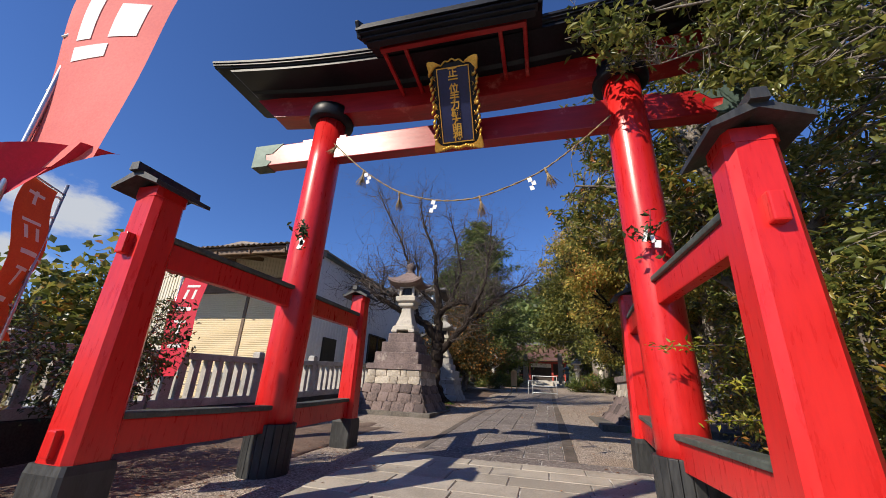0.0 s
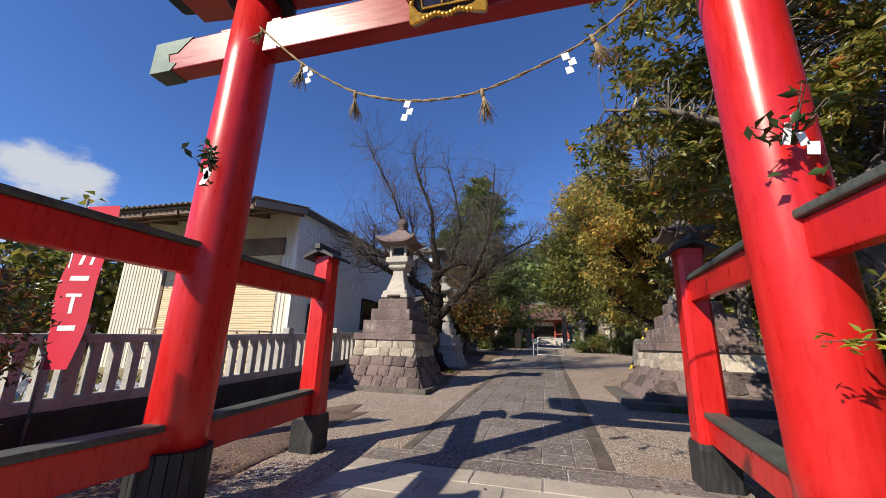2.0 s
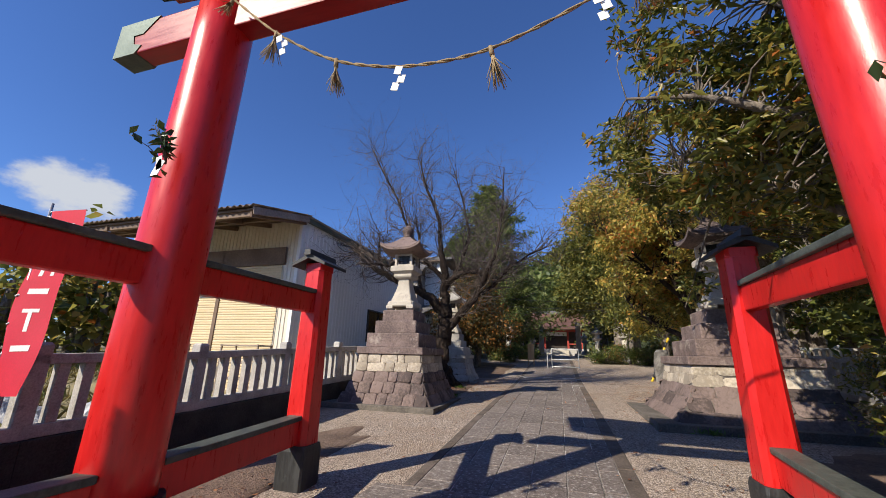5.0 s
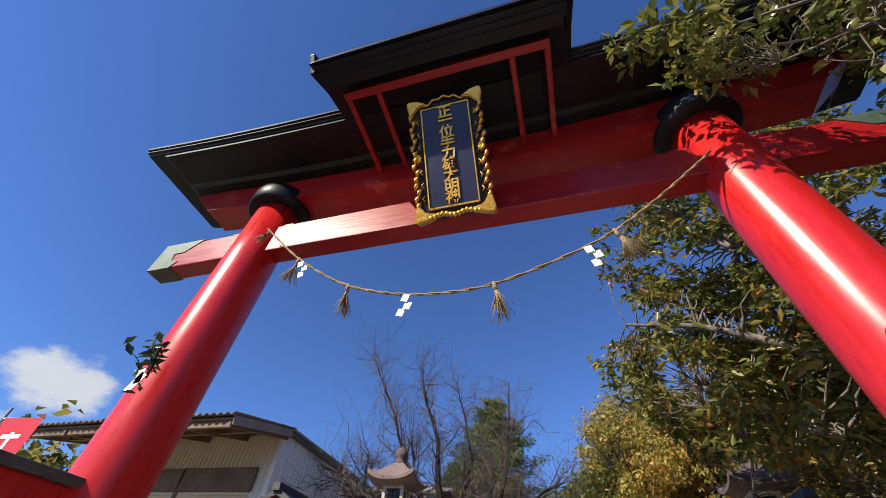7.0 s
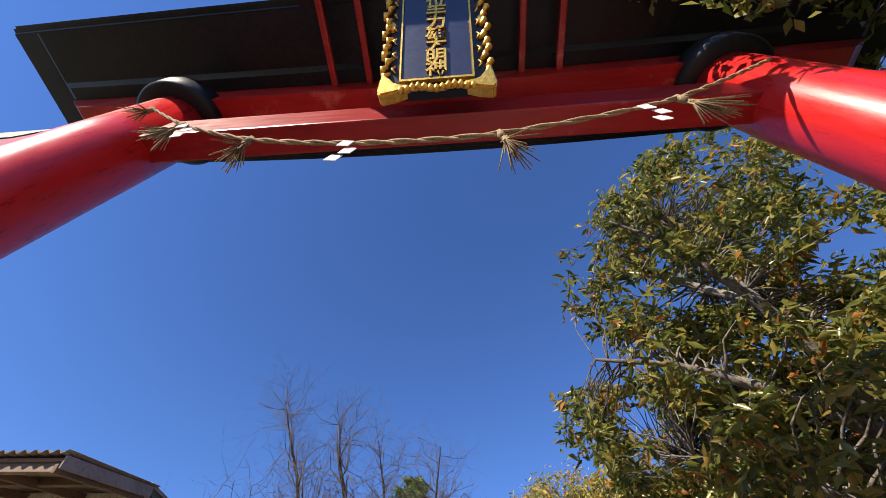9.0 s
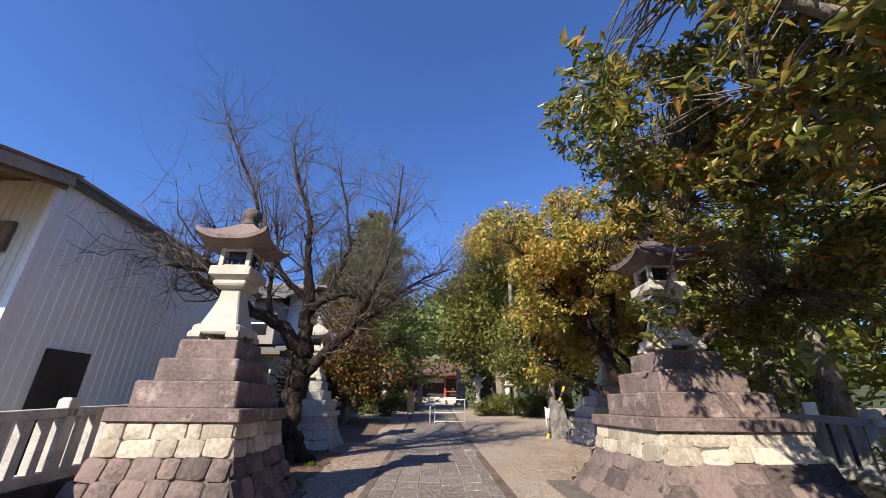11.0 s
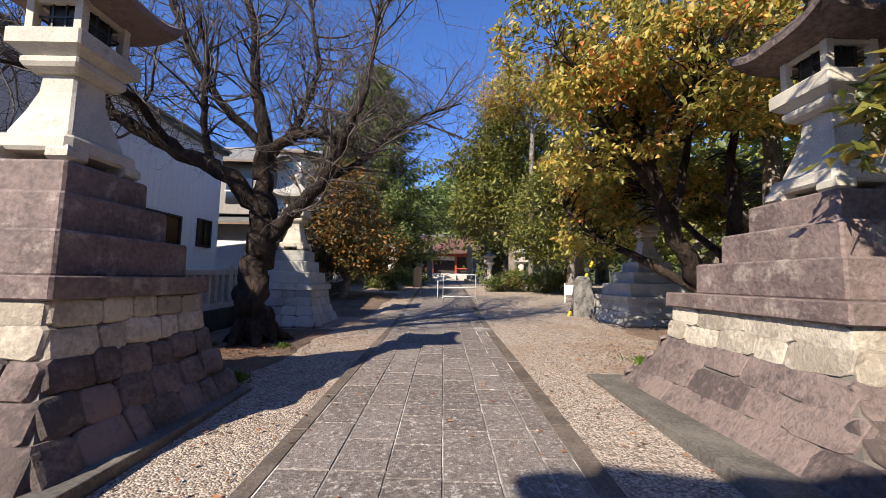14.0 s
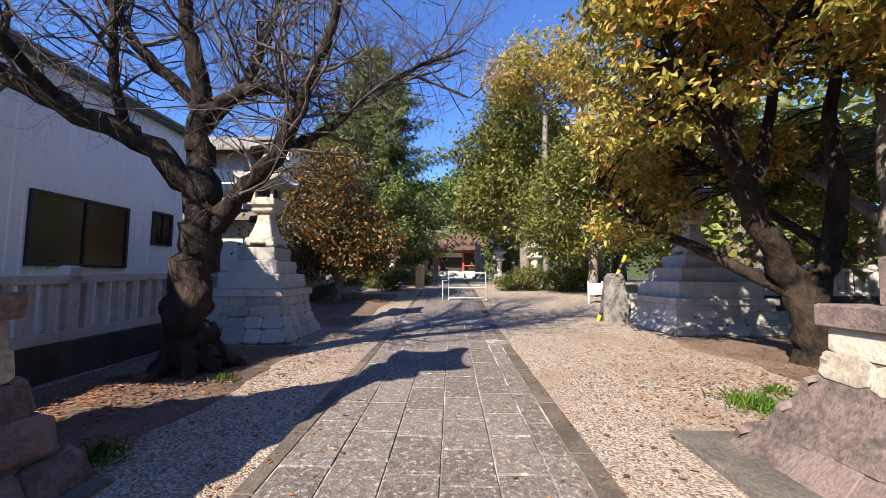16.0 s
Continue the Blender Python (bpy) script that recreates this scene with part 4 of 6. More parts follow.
def spray(g, p, d, length, rad, depth, r, tips, spread=0.6, up=0.12, kids=3, thin=0.62, n=5):
    """A branch that wanders, thins and forks."""
    d = np.array(d, float)
    d /= np.linalg.norm(d)
    pts, rads = [np.array(p, float)], [rad]
    for k in range(n):
        d = d + r.normal(0, 0.16, 3) + np.array([0, 0, up * 0.3])
        d /= np.linalg.norm(d)
        pts.append(pts[-1] + d * length / n)
        rads.append(rad * (1 - (1 - thin) * (k + 1) / n))
    g.tube(pts, rads, 6 if rad > 0.02 else (4 if rad > 0.008 else 3))
    if depth == 0:
        tips.append(pts[-1])
        return
    for k in range(kids):
        i = n if k == 0 else r.integers(max(1, n // 3), n + 1)
        nd = d * 0.7 + r.normal(0, spread, 3) + np.array([0, 0, up])
        spray(g, pts[i], nd, length * r.uniform(0.55, 0.85), rads[i] * (0.9 if k == 0 else 0.62), depth - 1, r, tips, spread, up, kids, thin, max(3, n - 1))


def blob_points(blobs, n, r, hollow=0.45, gap=-0.04):
    """Points in the outer part of ellipsoids (x, y, z, rx, ry, rz), thinned by noise so that gaps are left."""
    vol = np.array([b[3] * b[4] * b[5] for b in blobs]) ** 0.8
    out = []
    while len(out) < n:
        b = blobs[r.choice(len(blobs), p=vol / vol.sum())]
        q = r.normal(size=3)
        q /= np.linalg.norm(q)
        q *= r.uniform(hollow ** 3, 1) ** (1 / 3)
        p = Vector((b[0] + q[0] * b[3], b[1] + q[1] * b[4], b[2] + q[2] * b[5]))
        if noise.noise(p * 0.95) + 0.6 * noise.noise(p * 2.1) < gap:
            continue
        out.append(p)
    return np.array([tuple(p) for p in out])


def leafy_tree(name, x, y, label, limbs, blobs, clumps, per, leaf, size, bark, seed, clump_r=0.28, trunk_sides=12, droop=0.5, category="tree", width=0.42, gap=-0.04, twigs=420):
    """limbs: polylines of (x, y, z, radius) in world metres."""
    r = np.random.default_rng(seed)
    ob = thing(name, x, y, gz(x, y), label, category)
    inv = np.array([x, y, gz(x, y)])
    g = Geo()
    nodes = []
    for limb in limbs:
        pts = np.array([l[:3] for l in limb], float)
        rad = np.array([l[3] for l in limb], float)
        t = np.linspace(0, len(limb) - 1, 6 * (len(limb) - 1) + 1)
        P = np.stack([np.interp(t, range(len(limb)), pts[:, k]) for k in range(3)], 1)
        R = np.interp(t, range(len(limb)), rad)
        P[1:-1] += r.normal(0, 1, (len(P) - 2, 3)) * R[1:-1, None] * 0.14
        g.tube(P - inv, R, trunk_sides)
        nodes += [(p, q) for p, q in zip(P, R)][3:]
    npos = np.array([p for p, _ in nodes])
    cl = blob_points(blobs, clumps, r, 0.45, gap)
    for c in cl[:twigs]:
        dist = np.linalg.norm(npos - c, axis=1) + 0.8 * np.maximum(0, npos[:, 2] - c[2])
        i = int(np.argmin(dist))
        q = min(nodes[i][1] * 0.45, 0.012 + 0.012 * dist[i])
        g.tube(wander(npos[i], c, 6, 0.05, r, 0.1) - inv, np.linspace(q, 0.004, 6), 4)
    put_mesh("trunk", g.mesh("trunk"), bark, ob)
    cen = np.repeat(cl, per, 0) + r.normal(0, clump_r, (len(cl) * per, 3)) * np.array([1, 1, 0.5])
    put_mesh("crown", leaves_mesh("crown", cen - inv, size, r, width, droop), leaf, ob)
    return ob


EVERGREEN = leaf_mat("evergreen_leaves", ((0.0, (0.07, 0.095, 0.02)), (0.35, (0.17, 0.185, 0.04)), (0.7, (0.31, 0.28, 0.065)), (0.95, (0.44, 0.30, 0.07)), (1.0, (0.50, 0.17, 0.045))), 0.30, 0.48)
GOLDEN = leaf_mat("turning_yellow_leaves", ((0.0, (0.15, 0.16, 0.035)), (0.35, (0.34, 0.31, 0.065)), (0.68, (0.58, 0.47, 0.11)), (0.88, (0.64, 0.39, 0.09)), (1.0, (0.58, 0.20, 0.05))), 0.45, 0.45)
ORANGE = leaf_mat("orange_autumn_leaves", ((0.0, (0.03, 0.035, 0.012)), (0.4, (0.07, 0.07, 0.018)), (0.7, (0.20, 0.12, 0.03)), (1.0, (0.42, 0.16, 0.03))), 0.5, 0.3)
GREENER = leaf_mat("glossy_green_leaves", ((0.0, (0.06, 0.085, 0.02)), (0.5, (0.16, 0.18, 0.042)), (1.0, (0.32, 0.30, 0.075))), 0.32, 0.42)
OLIVE = leaf_mat("olive_green_leaves", ((0.0, (0.06, 0.075, 0.018)), (0.5, (0.15, 0.165, 0.035)), (1.0, (0.30, 0.25, 0.05))), 0.5, 0.35)
CONIFER = leaf_mat("conifer_needles", ((0.0, (0.06, 0.095, 0.028)), (0.5, (0.15, 0.20, 0.055)), (1.0, (0.27, 0.29, 0.08))), 0.55, 0.35)
# Lighter leaf tones with sunlight put into the colour, for the overshadowed grove.
GROVE = leaf_mat("sun_toned_grove_leaves", ((0.0, (0.09, 0.12, 0.028)), (0.5, (0.22, 0.245, 0.055)), (1.0, (0.38, 0.36, 0.085))), 0.5, 0.45)
BUSHY = leaf_mat("shrub_leaves", ((0.0, (0.03, 0.05, 0.012)), (0.5, (0.09, 0.13, 0.025)), (0.85, (0.20, 0.23, 0.045)), (1.0, (0.30, 0.12, 0.05))), 0.5, 0.3)

# bare cherry tree
r = np.random.default_rng(5)
cherry = thing("cherry_tree", -4.05, 15.2, gz(0, 15.2), "old bare cherry tree with dark gnarled trunk and thin twigs", "tree")
c0 = np.array([-4.05, 15.2, gz(0, 15.2)])
trunk = [(-4.22, 15.2, 0.70, 0.42), (-4.24, 15.2, 1.0, 0.33), (-4.3, 15.2, 1.5, 0.27), (-4.32, 15.2, 2.1, 0.265), (-4.24, 15.2, 2.9, 0.25), (-4.18, 15.2, 3.3, 0.22)]
BOUGHS = [
    [(-4.18, 15.2, 3.2, 0.17), (-4.7, 14.9, 3.85, 0.15), (-5.5, 14.4, 4.3, 0.125), (-6.4, 14.0, 4.75, 0.095), (-7.2, 13.5, 5.5, 0.05)],
    [(-4.18, 15.2, 3.2, 0.19), (-4.25, 15.1, 4.0, 0.16), (-4.2, 15.0, 4.8, 0.13), (-4.35, 14.8, 5.7, 0.09), (-4.4, 14.8, 6.8, 0.065), (-5.0, 14.8, 8.2, 0.045), (-5.3, 14.8, 9.4, 0.02)],
    [(-4.12, 15.2, 2.8, 0.15), (-3.6, 15.1, 3.3, 0.13), (-3.05, 15.0, 3.9, 0.11), (-2.6, 14.8, 4.7, 0.08), (-2.2, 14.6, 5.6, 0.05), (-2.0, 14.4, 6.9, 0.03), (-1.9, 14.4, 8.4, 0.012)],
    [(-3.05, 15.0, 3.9, 0.075), (-2.5, 15.3, 4.3, 0.06), (-1.9, 15.5, 5.0, 0.045), (-1.2, 15.7, 5.5, 0.03), (-0.5, 15.8, 5.8, 0.015)],
    [(-4.22, 15.05, 4.3, 0.12), (-3.8, 15.0, 4.65, 0.10), (-3.3, 15.1, 4.85, 0.09), (-2.85, 15.2, 4.7, 0.06)],
    [(-4.2, 15.0, 4.5, 0.09), (-4.9, 14.7, 5.2, 0.07), (-5.4, 14.5, 6.1, 0.055), (-6.0, 14.5, 7.6, 0.04), (-6.9, 14.6, 9.2, 0.025), (-7.4, 14.6, 10.2, 0.012)],
    [(-4.2, 15.1, 4.2, 0.09), (-3.7, 15.4, 5.2, 0.07), (-3.4, 15.5, 6.3, 0.05), (-3.7, 15.6, 7.8, 0.035), (-4.1, 15.6, 9.2, 0.015)],
    [(-5.5, 14.4, 4.28, 0.07), (-5.5, 13.6, 4.75, 0.055), (-5.9, 12.9, 4.7, 0.035), (-6.3, 12.4, 4.6, 0.02)],
    [(-5.0, 14.75, 4.0, 0.07), (-5.1, 14.6, 4.8, 0.055), (-5.05, 14.5, 5.9, 0.04), (-5.2, 14.4, 6.8, 0.02)],
    [(-6.2, 14.1, 4.65, 0.05), (-6.3, 13.8, 5.2, 0.035), (-6.2, 13.6, 6.0, 0.02)]]


def bough(limb, sides=12):
    pts = np.array([l[:3] for l in limb], float)
    rad = np.array([l[3] for l in limb], float)
    t = np.linspace(0, len(limb) - 1, 6 * (len(limb) - 1) + 1)
    P = np.stack([np.interp(t, range(len(limb)), pts[:, k]) for k in range(3)], 1)
    R = np.interp(t, range(len(limb)), rad)
    P[1:-1] += r.normal(0, 1, (len(P) - 2, 3)) * R[1:-1, None] * 0.2
    R[1:-1] *= r.uniform(0.9, 1.14, len(R) - 2)
    g = Geo()
    g.tube(P - c0, R, sides)
    return g, P, R


g, P, R = bough(trunk, 20)
for k in range(8):
    a = k * 0.79 + 0.3
    w = r.uniform(0.5, 0.75)
    root = [(-4.26 + 0.17 * math.cos(a), 15.2 + 0.17 * math.sin(a), 1.5, 0.09), (-4.24 + 0.30 * math.cos(a), 15.2 + 0.30 * math.sin(a), 1.08, 0.11), (-4.24 + w * math.cos(a + 0.2), 15.2 + w * math.sin(a + 0.2), 0.80, 0.05)]
    g2, _, _ = bough(root, 8)
    g.v += g2.v
    g.f += [[tuple(i + g.n for i in f) for f in c] for c in g2.f]
    g.n += g2.n
put_mesh("trunk", g.mesh("trunk"), BARK, cherry, "dark gnarled trunk with spreading roots")
tips = []
for limb in BOUGHS:
    g, P, R = bough(limb)
    put_mesh("limb", g.mesh("limb"), BARK, cherry)
    g = Geo()
    for i in range(4, len(P)):
        if R[i] < 0.125:
            d = r.normal(0, 0.8, 3) + (P[i] - P[i - 2]) * 2.2 + np.array([0, 0, 0.35])
            spray(g, P[i] - c0, d, r.uniform(0.6, 1.35), min(0.024, R[i] * 0.55), 3, r, tips, 0.6, 0.10, 3, 0.6, 5)
            d = r.normal(0, 0.9, 3) + (P[i] - P[i - 2]) * 1.5
            spray(g, P[i] - c0, d, r.uniform(0.45, 1.0), min(0.014, R[i] * 0.45), 3, r, tips, 0.7, 0.05, 3, 0.6, 5)
    put_mesh("twig_spray", g.mesh("twig_spray"), TWIG, cherry, "fine bare grey twigs")["kind"] = "stuff"

# big evergreen at the gate
leafy_tree("evergreen_tree", 4.0, 7.6, "broad evergreen tree with reddish tips beside the gate", [
    [(4.0, 7.6, 0.4, 0.26), (3.9, 7.5, 2.0, 0.21), (3.7, 7.4, 3.5, 0.17), (3.3, 7.3, 5.0, 0.13), (3.0, 7.2, 6.8, 0.08), (2.8, 7.2, 8.6, 0.03)],
    [(3.8, 7.45, 2.8, 0.10), (3.0, 7.3, 3.5, 0.07), (2.1, 7.3, 4.0, 0.04), (1.3, 7.4, 4.3, 0.02)],
    [(3.5, 7.35, 4.2, 0.10), (2.6, 7.4, 5.0, 0.07), (1.7, 7.5, 5.5, 0.04), (0.8, 7.6, 5.7, 0.02)],
    [(3.3, 7.3, 5.0, 0.09), (2.6, 6.8, 6.0, 0.06), (1.8, 6.4, 6.7, 0.03), (1.2, 6.3, 7.1, 0.015)],
    [(3.1, 7.2, 6.2, 0.07), (2.4, 7.6, 7.4, 0.05), (1.9, 7.8, 8.4, 0.02)],
    [(3.7, 7.4, 3.4, 0.11), (4.6, 6.5, 4.6, 0.07), (5.0, 5.6, 5.4, 0.04)],
    [(3.5, 7.35, 4.0, 0.10), (3.3, 8.6, 4.8, 0.07), (2.8, 9.8, 5.4, 0.04), (2.2, 10.6, 6.2, 0.02)],
    [(2.8, 9.8, 5.3, 0.03), (2.5, 10.2, 4.4, 0.02), (2.2, 10.5, 3.4, 0.01), (2.0, 10.55, 2.9, 0.005)],
    [(3.6, 7.4, 3.8, 0.11), (4.8, 8.0, 5.0, 0.07), (5.6, 8.6, 6.2, 0.04)]],
    [(1.5, 7.5, 5.2, 1.25, 1.3, 1.2), (2.5, 7.4, 4.4, 1.5, 1.4, 1.0), (1.9, 7.0, 6.8, 1.3, 1.4, 1.2), (3.2, 7.0, 8.2, 1.5, 1.6, 1.4), (4.2, 7.2, 9.6, 1.5, 1.5, 1.3), (4.6, 6.2, 5.4, 1.6, 1.6, 1.9), (5.2, 8.2, 6.0, 1.8, 1.8, 2.2), (3.4, 7.6, 6.0, 1.4, 1.3, 1.2), (2.7, 9.7, 5.3, 1.4, 1.3, 1.0), (4.4, 9.9, 4.9, 1.6, 1.4, 1.2), (2.4, 10.3, 6.6, 1.5, 1.3, 0.9), (2.8, 10.8, 5.0, 0.9, 0.5, 0.55), (3.3, 10.9, 5.2, 0.8, 0.5, 0.6), (1.9, 8.9, 5.4, 1.1, 1.0, 0.9), (1.6, 9.3, 5.8, 1.1, 1.0, 0.8), (2.2, 10.5, 3.1, 0.55, 0.35, 0.35), (2.3, 10.4, 3.5, 0.5, 0.35, 0.4), (3.4, 9.4, 6.0, 1.5, 1.2, 1.1), (4.8, 10.6, 5.8, 1.6, 1.4, 1.3)],
    2300, 16, EVERGREEN, 0.165, BARK_GREY, 21, 0.075, 12, 0.25, "tree", 0.36, 0.12, 1100)
# trees crowding behind the side posts
leafy_tree("evergreen_tree", 4.4, 3.4, "dark evergreen tree beside the side posts", [
    [(4.4, 3.4, 0.4, 0.16), (4.2, 3.3, 2.0, 0.12), (3.8, 3.4, 4.0, 0.08), (3.2, 3.5, 5.6, 0.04)],
    [(4.0, 3.3, 3.2, 0.07), (3.0, 3.2, 4.6, 0.045), (2.0, 3.1, 5.3, 0.022), (1.3, 3.2, 5.25, 0.012), (0.8, 3.2, 5.1, 0.008), (0.35, 3.2, 5.05, 0.004)],
    [(3.0, 3.2, 4.6, 0.03), (2.3, 3.3, 4.8, 0.02), (1.6, 3.45, 4.9, 0.012), (1.2, 3.5, 5.1, 0.006)]],
    [(3.6, 3.4, 2.4, 1.5, 1.5, 1.4), (3.6, 3.6, 4.4, 1.5, 1.5, 1.4), (3.2, 3.4, 5.9, 1.2, 1.2, 0.9), (1.75, 3.2, 5.25, 0.7, 0.3, 0.28), (0.9, 3.2, 5.08, 0.6, 0.2, 0.16), (4.6, 1.4, 3.6, 1.5, 1.5, 2.2), (4.4, 5.2, 2.6, 1.4, 1.3, 1.6)],
    1750, 15, GREENER, 0.115, BARK_GREY, 22, 0.06, 12, 0.1, "tree", 0.40, 0.0, 600)
# branch hanging before the end of the lintel
leafy_tree("evergreen_tree", 3.5, 2.7, "slender evergreen with branches hanging over the gate beam", [
    [(3.5, 2.7, 0.4, 0.09), (3.4, 2.8, 2.4, 0.07), (3.1, 3.0, 4.4, 0.045), (2.6, 3.2, 5.3, 0.025)],
    [(3.2, 2.95, 4.0, 0.035), (2.5, 3.2, 4.7, 0.022), (1.8, 3.4, 4.85, 0.013), (1.3, 3.5, 4.8, 0.006)],
    [(2.8, 3.1, 5.0, 0.03), (2.1, 3.35, 5.4, 0.018), (1.4, 3.45, 5.5, 0.011), (0.9, 3.5, 5.55, 0.006), (0.45, 3.45, 5.7, 0.003)]],
    [(1.5, 3.45, 5.35, 0.55, 0.22, 0.36), (1.75, 3.4, 4.75, 0.5, 0.25, 0.40), (1.12, 3.52, 5.05, 0.36, 0.16, 0.36), (0.7, 3.45, 5.6, 0.34, 0.12, 0.22), (2.4, 3.3, 5.1, 0.6, 0.35, 0.6), (2.3, 3.2, 4.3, 0.5, 0.3, 0.4)],
    330, 12, GREENER, 0.10, BARK_GREY, 25, 0.055, 8, 0.3, "tree", 0.46, -0.2, 330)
# golden tree behind the lantern
leafy_tree("autumn_tree", 4.70, 15.8, "tree with turning yellow leaves and dark leaning limbs", [
    [(4.70, 15.8, 0.6, 0.30), (4.65, 15.8, 1.5, 0.23), (4.45, 15.8, 2.1, 0.20), (3.9, 15.7, 2.9, 0.17), (3.4, 15.5, 3.8, 0.13), (3.0, 15.3, 5.0, 0.09), (2.8, 15.2, 6.4, 0.04)],
    [(4.65, 15.8, 1.8, 0.19), (4.95, 15.8, 2.5, 0.15), (5.05, 15.7, 3.3, 0.13), (5.0, 15.7, 4.6, 0.09), (5.2, 15.6, 6.0, 0.05)],
    [(3.7, 15.6, 3.3, 0.11), (4.0, 15.6, 4.4, 0.08), (4.1, 15.4, 5.6, 0.04)],
    [(3.5, 15.5, 3.7, 0.09), (2.6, 15.0, 4.4, 0.06), (1.8, 14.4, 4.9, 0.03)],
    [(3.2, 15.4, 4.4, 0.08), (3.0, 14.2, 5.0, 0.05), (2.8, 13.2, 5.2, 0.02)],
    [(2.6, 15.0, 4.4, 0.05), (1.8, 14.4, 5.2, 0.035), (0.9, 13.8, 5.8, 0.015)],
    [(4.95, 15.8, 2.6, 0.08), (4.4, 16.8, 3.8, 0.06), (3.6, 17.4, 4.9, 0.03)],
    [(4.4, 15.9, 2.0, 0.11), (3.5, 16.4, 2.65, 0.09), (2.8, 16.9, 3.1, 0.065), (2.1, 17.2, 3.9, 0.03)]],
    [(1.9, 14.8, 5.0, 1.3, 1.2, 1.1), (2.6, 13.8, 5.6, 1.4, 1.1, 0.9), (3.2, 15.0, 6.6, 1.9, 1.7, 1.4), (4.6, 15.0, 6.4, 1.8, 1.7, 1.5), (3.6, 13.2, 5.0, 1.1, 0.9, 0.7), (2.6, 17.0, 3.3, 0.8, 0.7, 0.6), (3.1, 17.2, 5.0, 1.5, 1.4, 1.2), (4.5, 17.4, 4.8, 1.4, 1.3, 1.2), (3.6, 18.2, 3.7, 0.9, 0.7, 0.7), (0.9, 13.8, 5.9, 1.0, 0.9, 0.8)],
    1850, 20, GOLDEN, 0.135, BARK, 23, 0.11, 12, 0.7, "tree", 0.46, 0.02, 700)
leafy_tree("evergreen_tree", 5.75, 15.6, "straight dark trunk evergreen beside the leaning tree", [
    [(5.75, 15.6, 0.6, 0.22), (5.75, 15.6, 2.5, 0.19), (5.7, 15.5, 5.0, 0.14), (5.6, 15.4, 7.5, 0.06)],
    [(5.75, 15.6, 3.0, 0.1), (5.7, 17.0, 4.2, 0.07), (5.6, 18.4, 4.9, 0.03)],
    [(5.75, 15.6, 3.4, 0.1), (6.2, 14.2, 4.2, 0.07), (6.4, 12.8, 4.4, 0.04)]],
    [(5.7, 15.4, 6.4, 1.9, 1.8, 1.4), (6.6, 14.0, 4.8, 1.6, 1.6, 1.4), (5.8, 12.4, 4.6, 1.5, 1.2, 1.2), (4.4, 12.0, 5.4, 1.1, 0.9, 0.9), (6.6, 10.4, 4.0, 1.4, 1.4, 1.6), (5.6, 18.4, 5.0, 1.7, 1.5, 1.2), (7.4, 17.8, 4.4, 1.6, 1.5, 1.4)],
    1700, 16, EVERGREEN, 0.16, BARK_GREY, 24, 0.08, 12, 0.3, "tree", 0.38, 0.08, 700)


# ---- background trees ----
def conifer(x, y, z1, rad, seed):
    """A tall tree of rising branches that shorten towards the tip, each hung with sprays."""
    r = np.random.default_rng(seed)
    z0 = gz(x, y)
    ob = thing("conifer_tree", x, y, z0, "tall green conifer behind the lanterns", "tree")
    H = z1 - z0
    g = Geo()
    g.tube([(0, 0, 0), (0.05, 0, H * 0.5), (0, 0, H)], [0.32, 0.2, 0.03], 8)
    cen = []
    for k in range(230):
        t = (k + r.uniform(0, 1)) / 230
        zb = 1.0 + (H - 1.2) * t
        a = k * 2.4 + r.normal(0, 0.3)
        ln = rad * (1 - t) ** 0.62 * r.uniform(0.55, 1.12) + 0.25
        tip = np.array([ln * math.cos(a), ln * math.sin(a), zb + ln * r.uniform(0.10, 0.42)])
        root = np.array([0, 0, zb])
        mid = root * 0.45 + tip * 0.55 + np.array([0, 0, -0.08 * ln])
        g.tube([root, mid, tip], [0.012 + 0.012 * ln, 0.008 + 0.006 * ln, 0.004], 4)
        m = int(30 + 52 * ln)
        u = r.uniform(0.25, 1.04, m)[:, None]
        p = (1 - u) ** 2 * root + 2 * u * (1 - u) * mid + u ** 2 * tip
        cen.append(p + r.normal(0, 1, (m, 3)) * np.array([0.16, 0.16, 0.10]) * (0.5 + 0.25 * ln))
    put_mesh("trunk", g.mesh("trunk"), BARK_GREY, ob)
    put_mesh("crown", leaves_mesh("crown", np.concatenate(cen), 0.36, r, 0.26, 0.15), CONIFER, ob)
    return ob


conifer(-5.6, 33.0, 16.6, 5.4, 31)
conifer(-9.5, 37.0, 13.0, 3.2, 32)


def round_tree(name, x, y, label, blobs, clumps, per, leaf, size, seed, trunk_r=0.2, clump_r=0.4, category="tree"):
    zt = max(b[2] for b in blobs)
    zb = min(b[2] - b[5] for b in blobs)
    limbs = [[(x, y, gz(x, y) - 0.1, trunk_r), (x + 0.1, y, max(zb, gz(x, y) + 0.2), trunk_r * 0.8), (x, y, zt, trunk_r * 0.35)]]
    for b in blobs:
        limbs.append([(x + 0.05, y, max(zb, gz(x, y) + 0.25), trunk_r * 0.5), ((x + b[0]) / 2, (y + b[1]) / 2, (zb + b[2]) / 2 + 0.3, trunk_r * 0.35), (b[0], b[1], b[2], trunk_r * 0.15)])
    return leafy_tree(name, x, y, label, limbs, blobs, clumps, per, leaf, size, BARK_GREY, seed, clump_r, 7, 0.5, category)


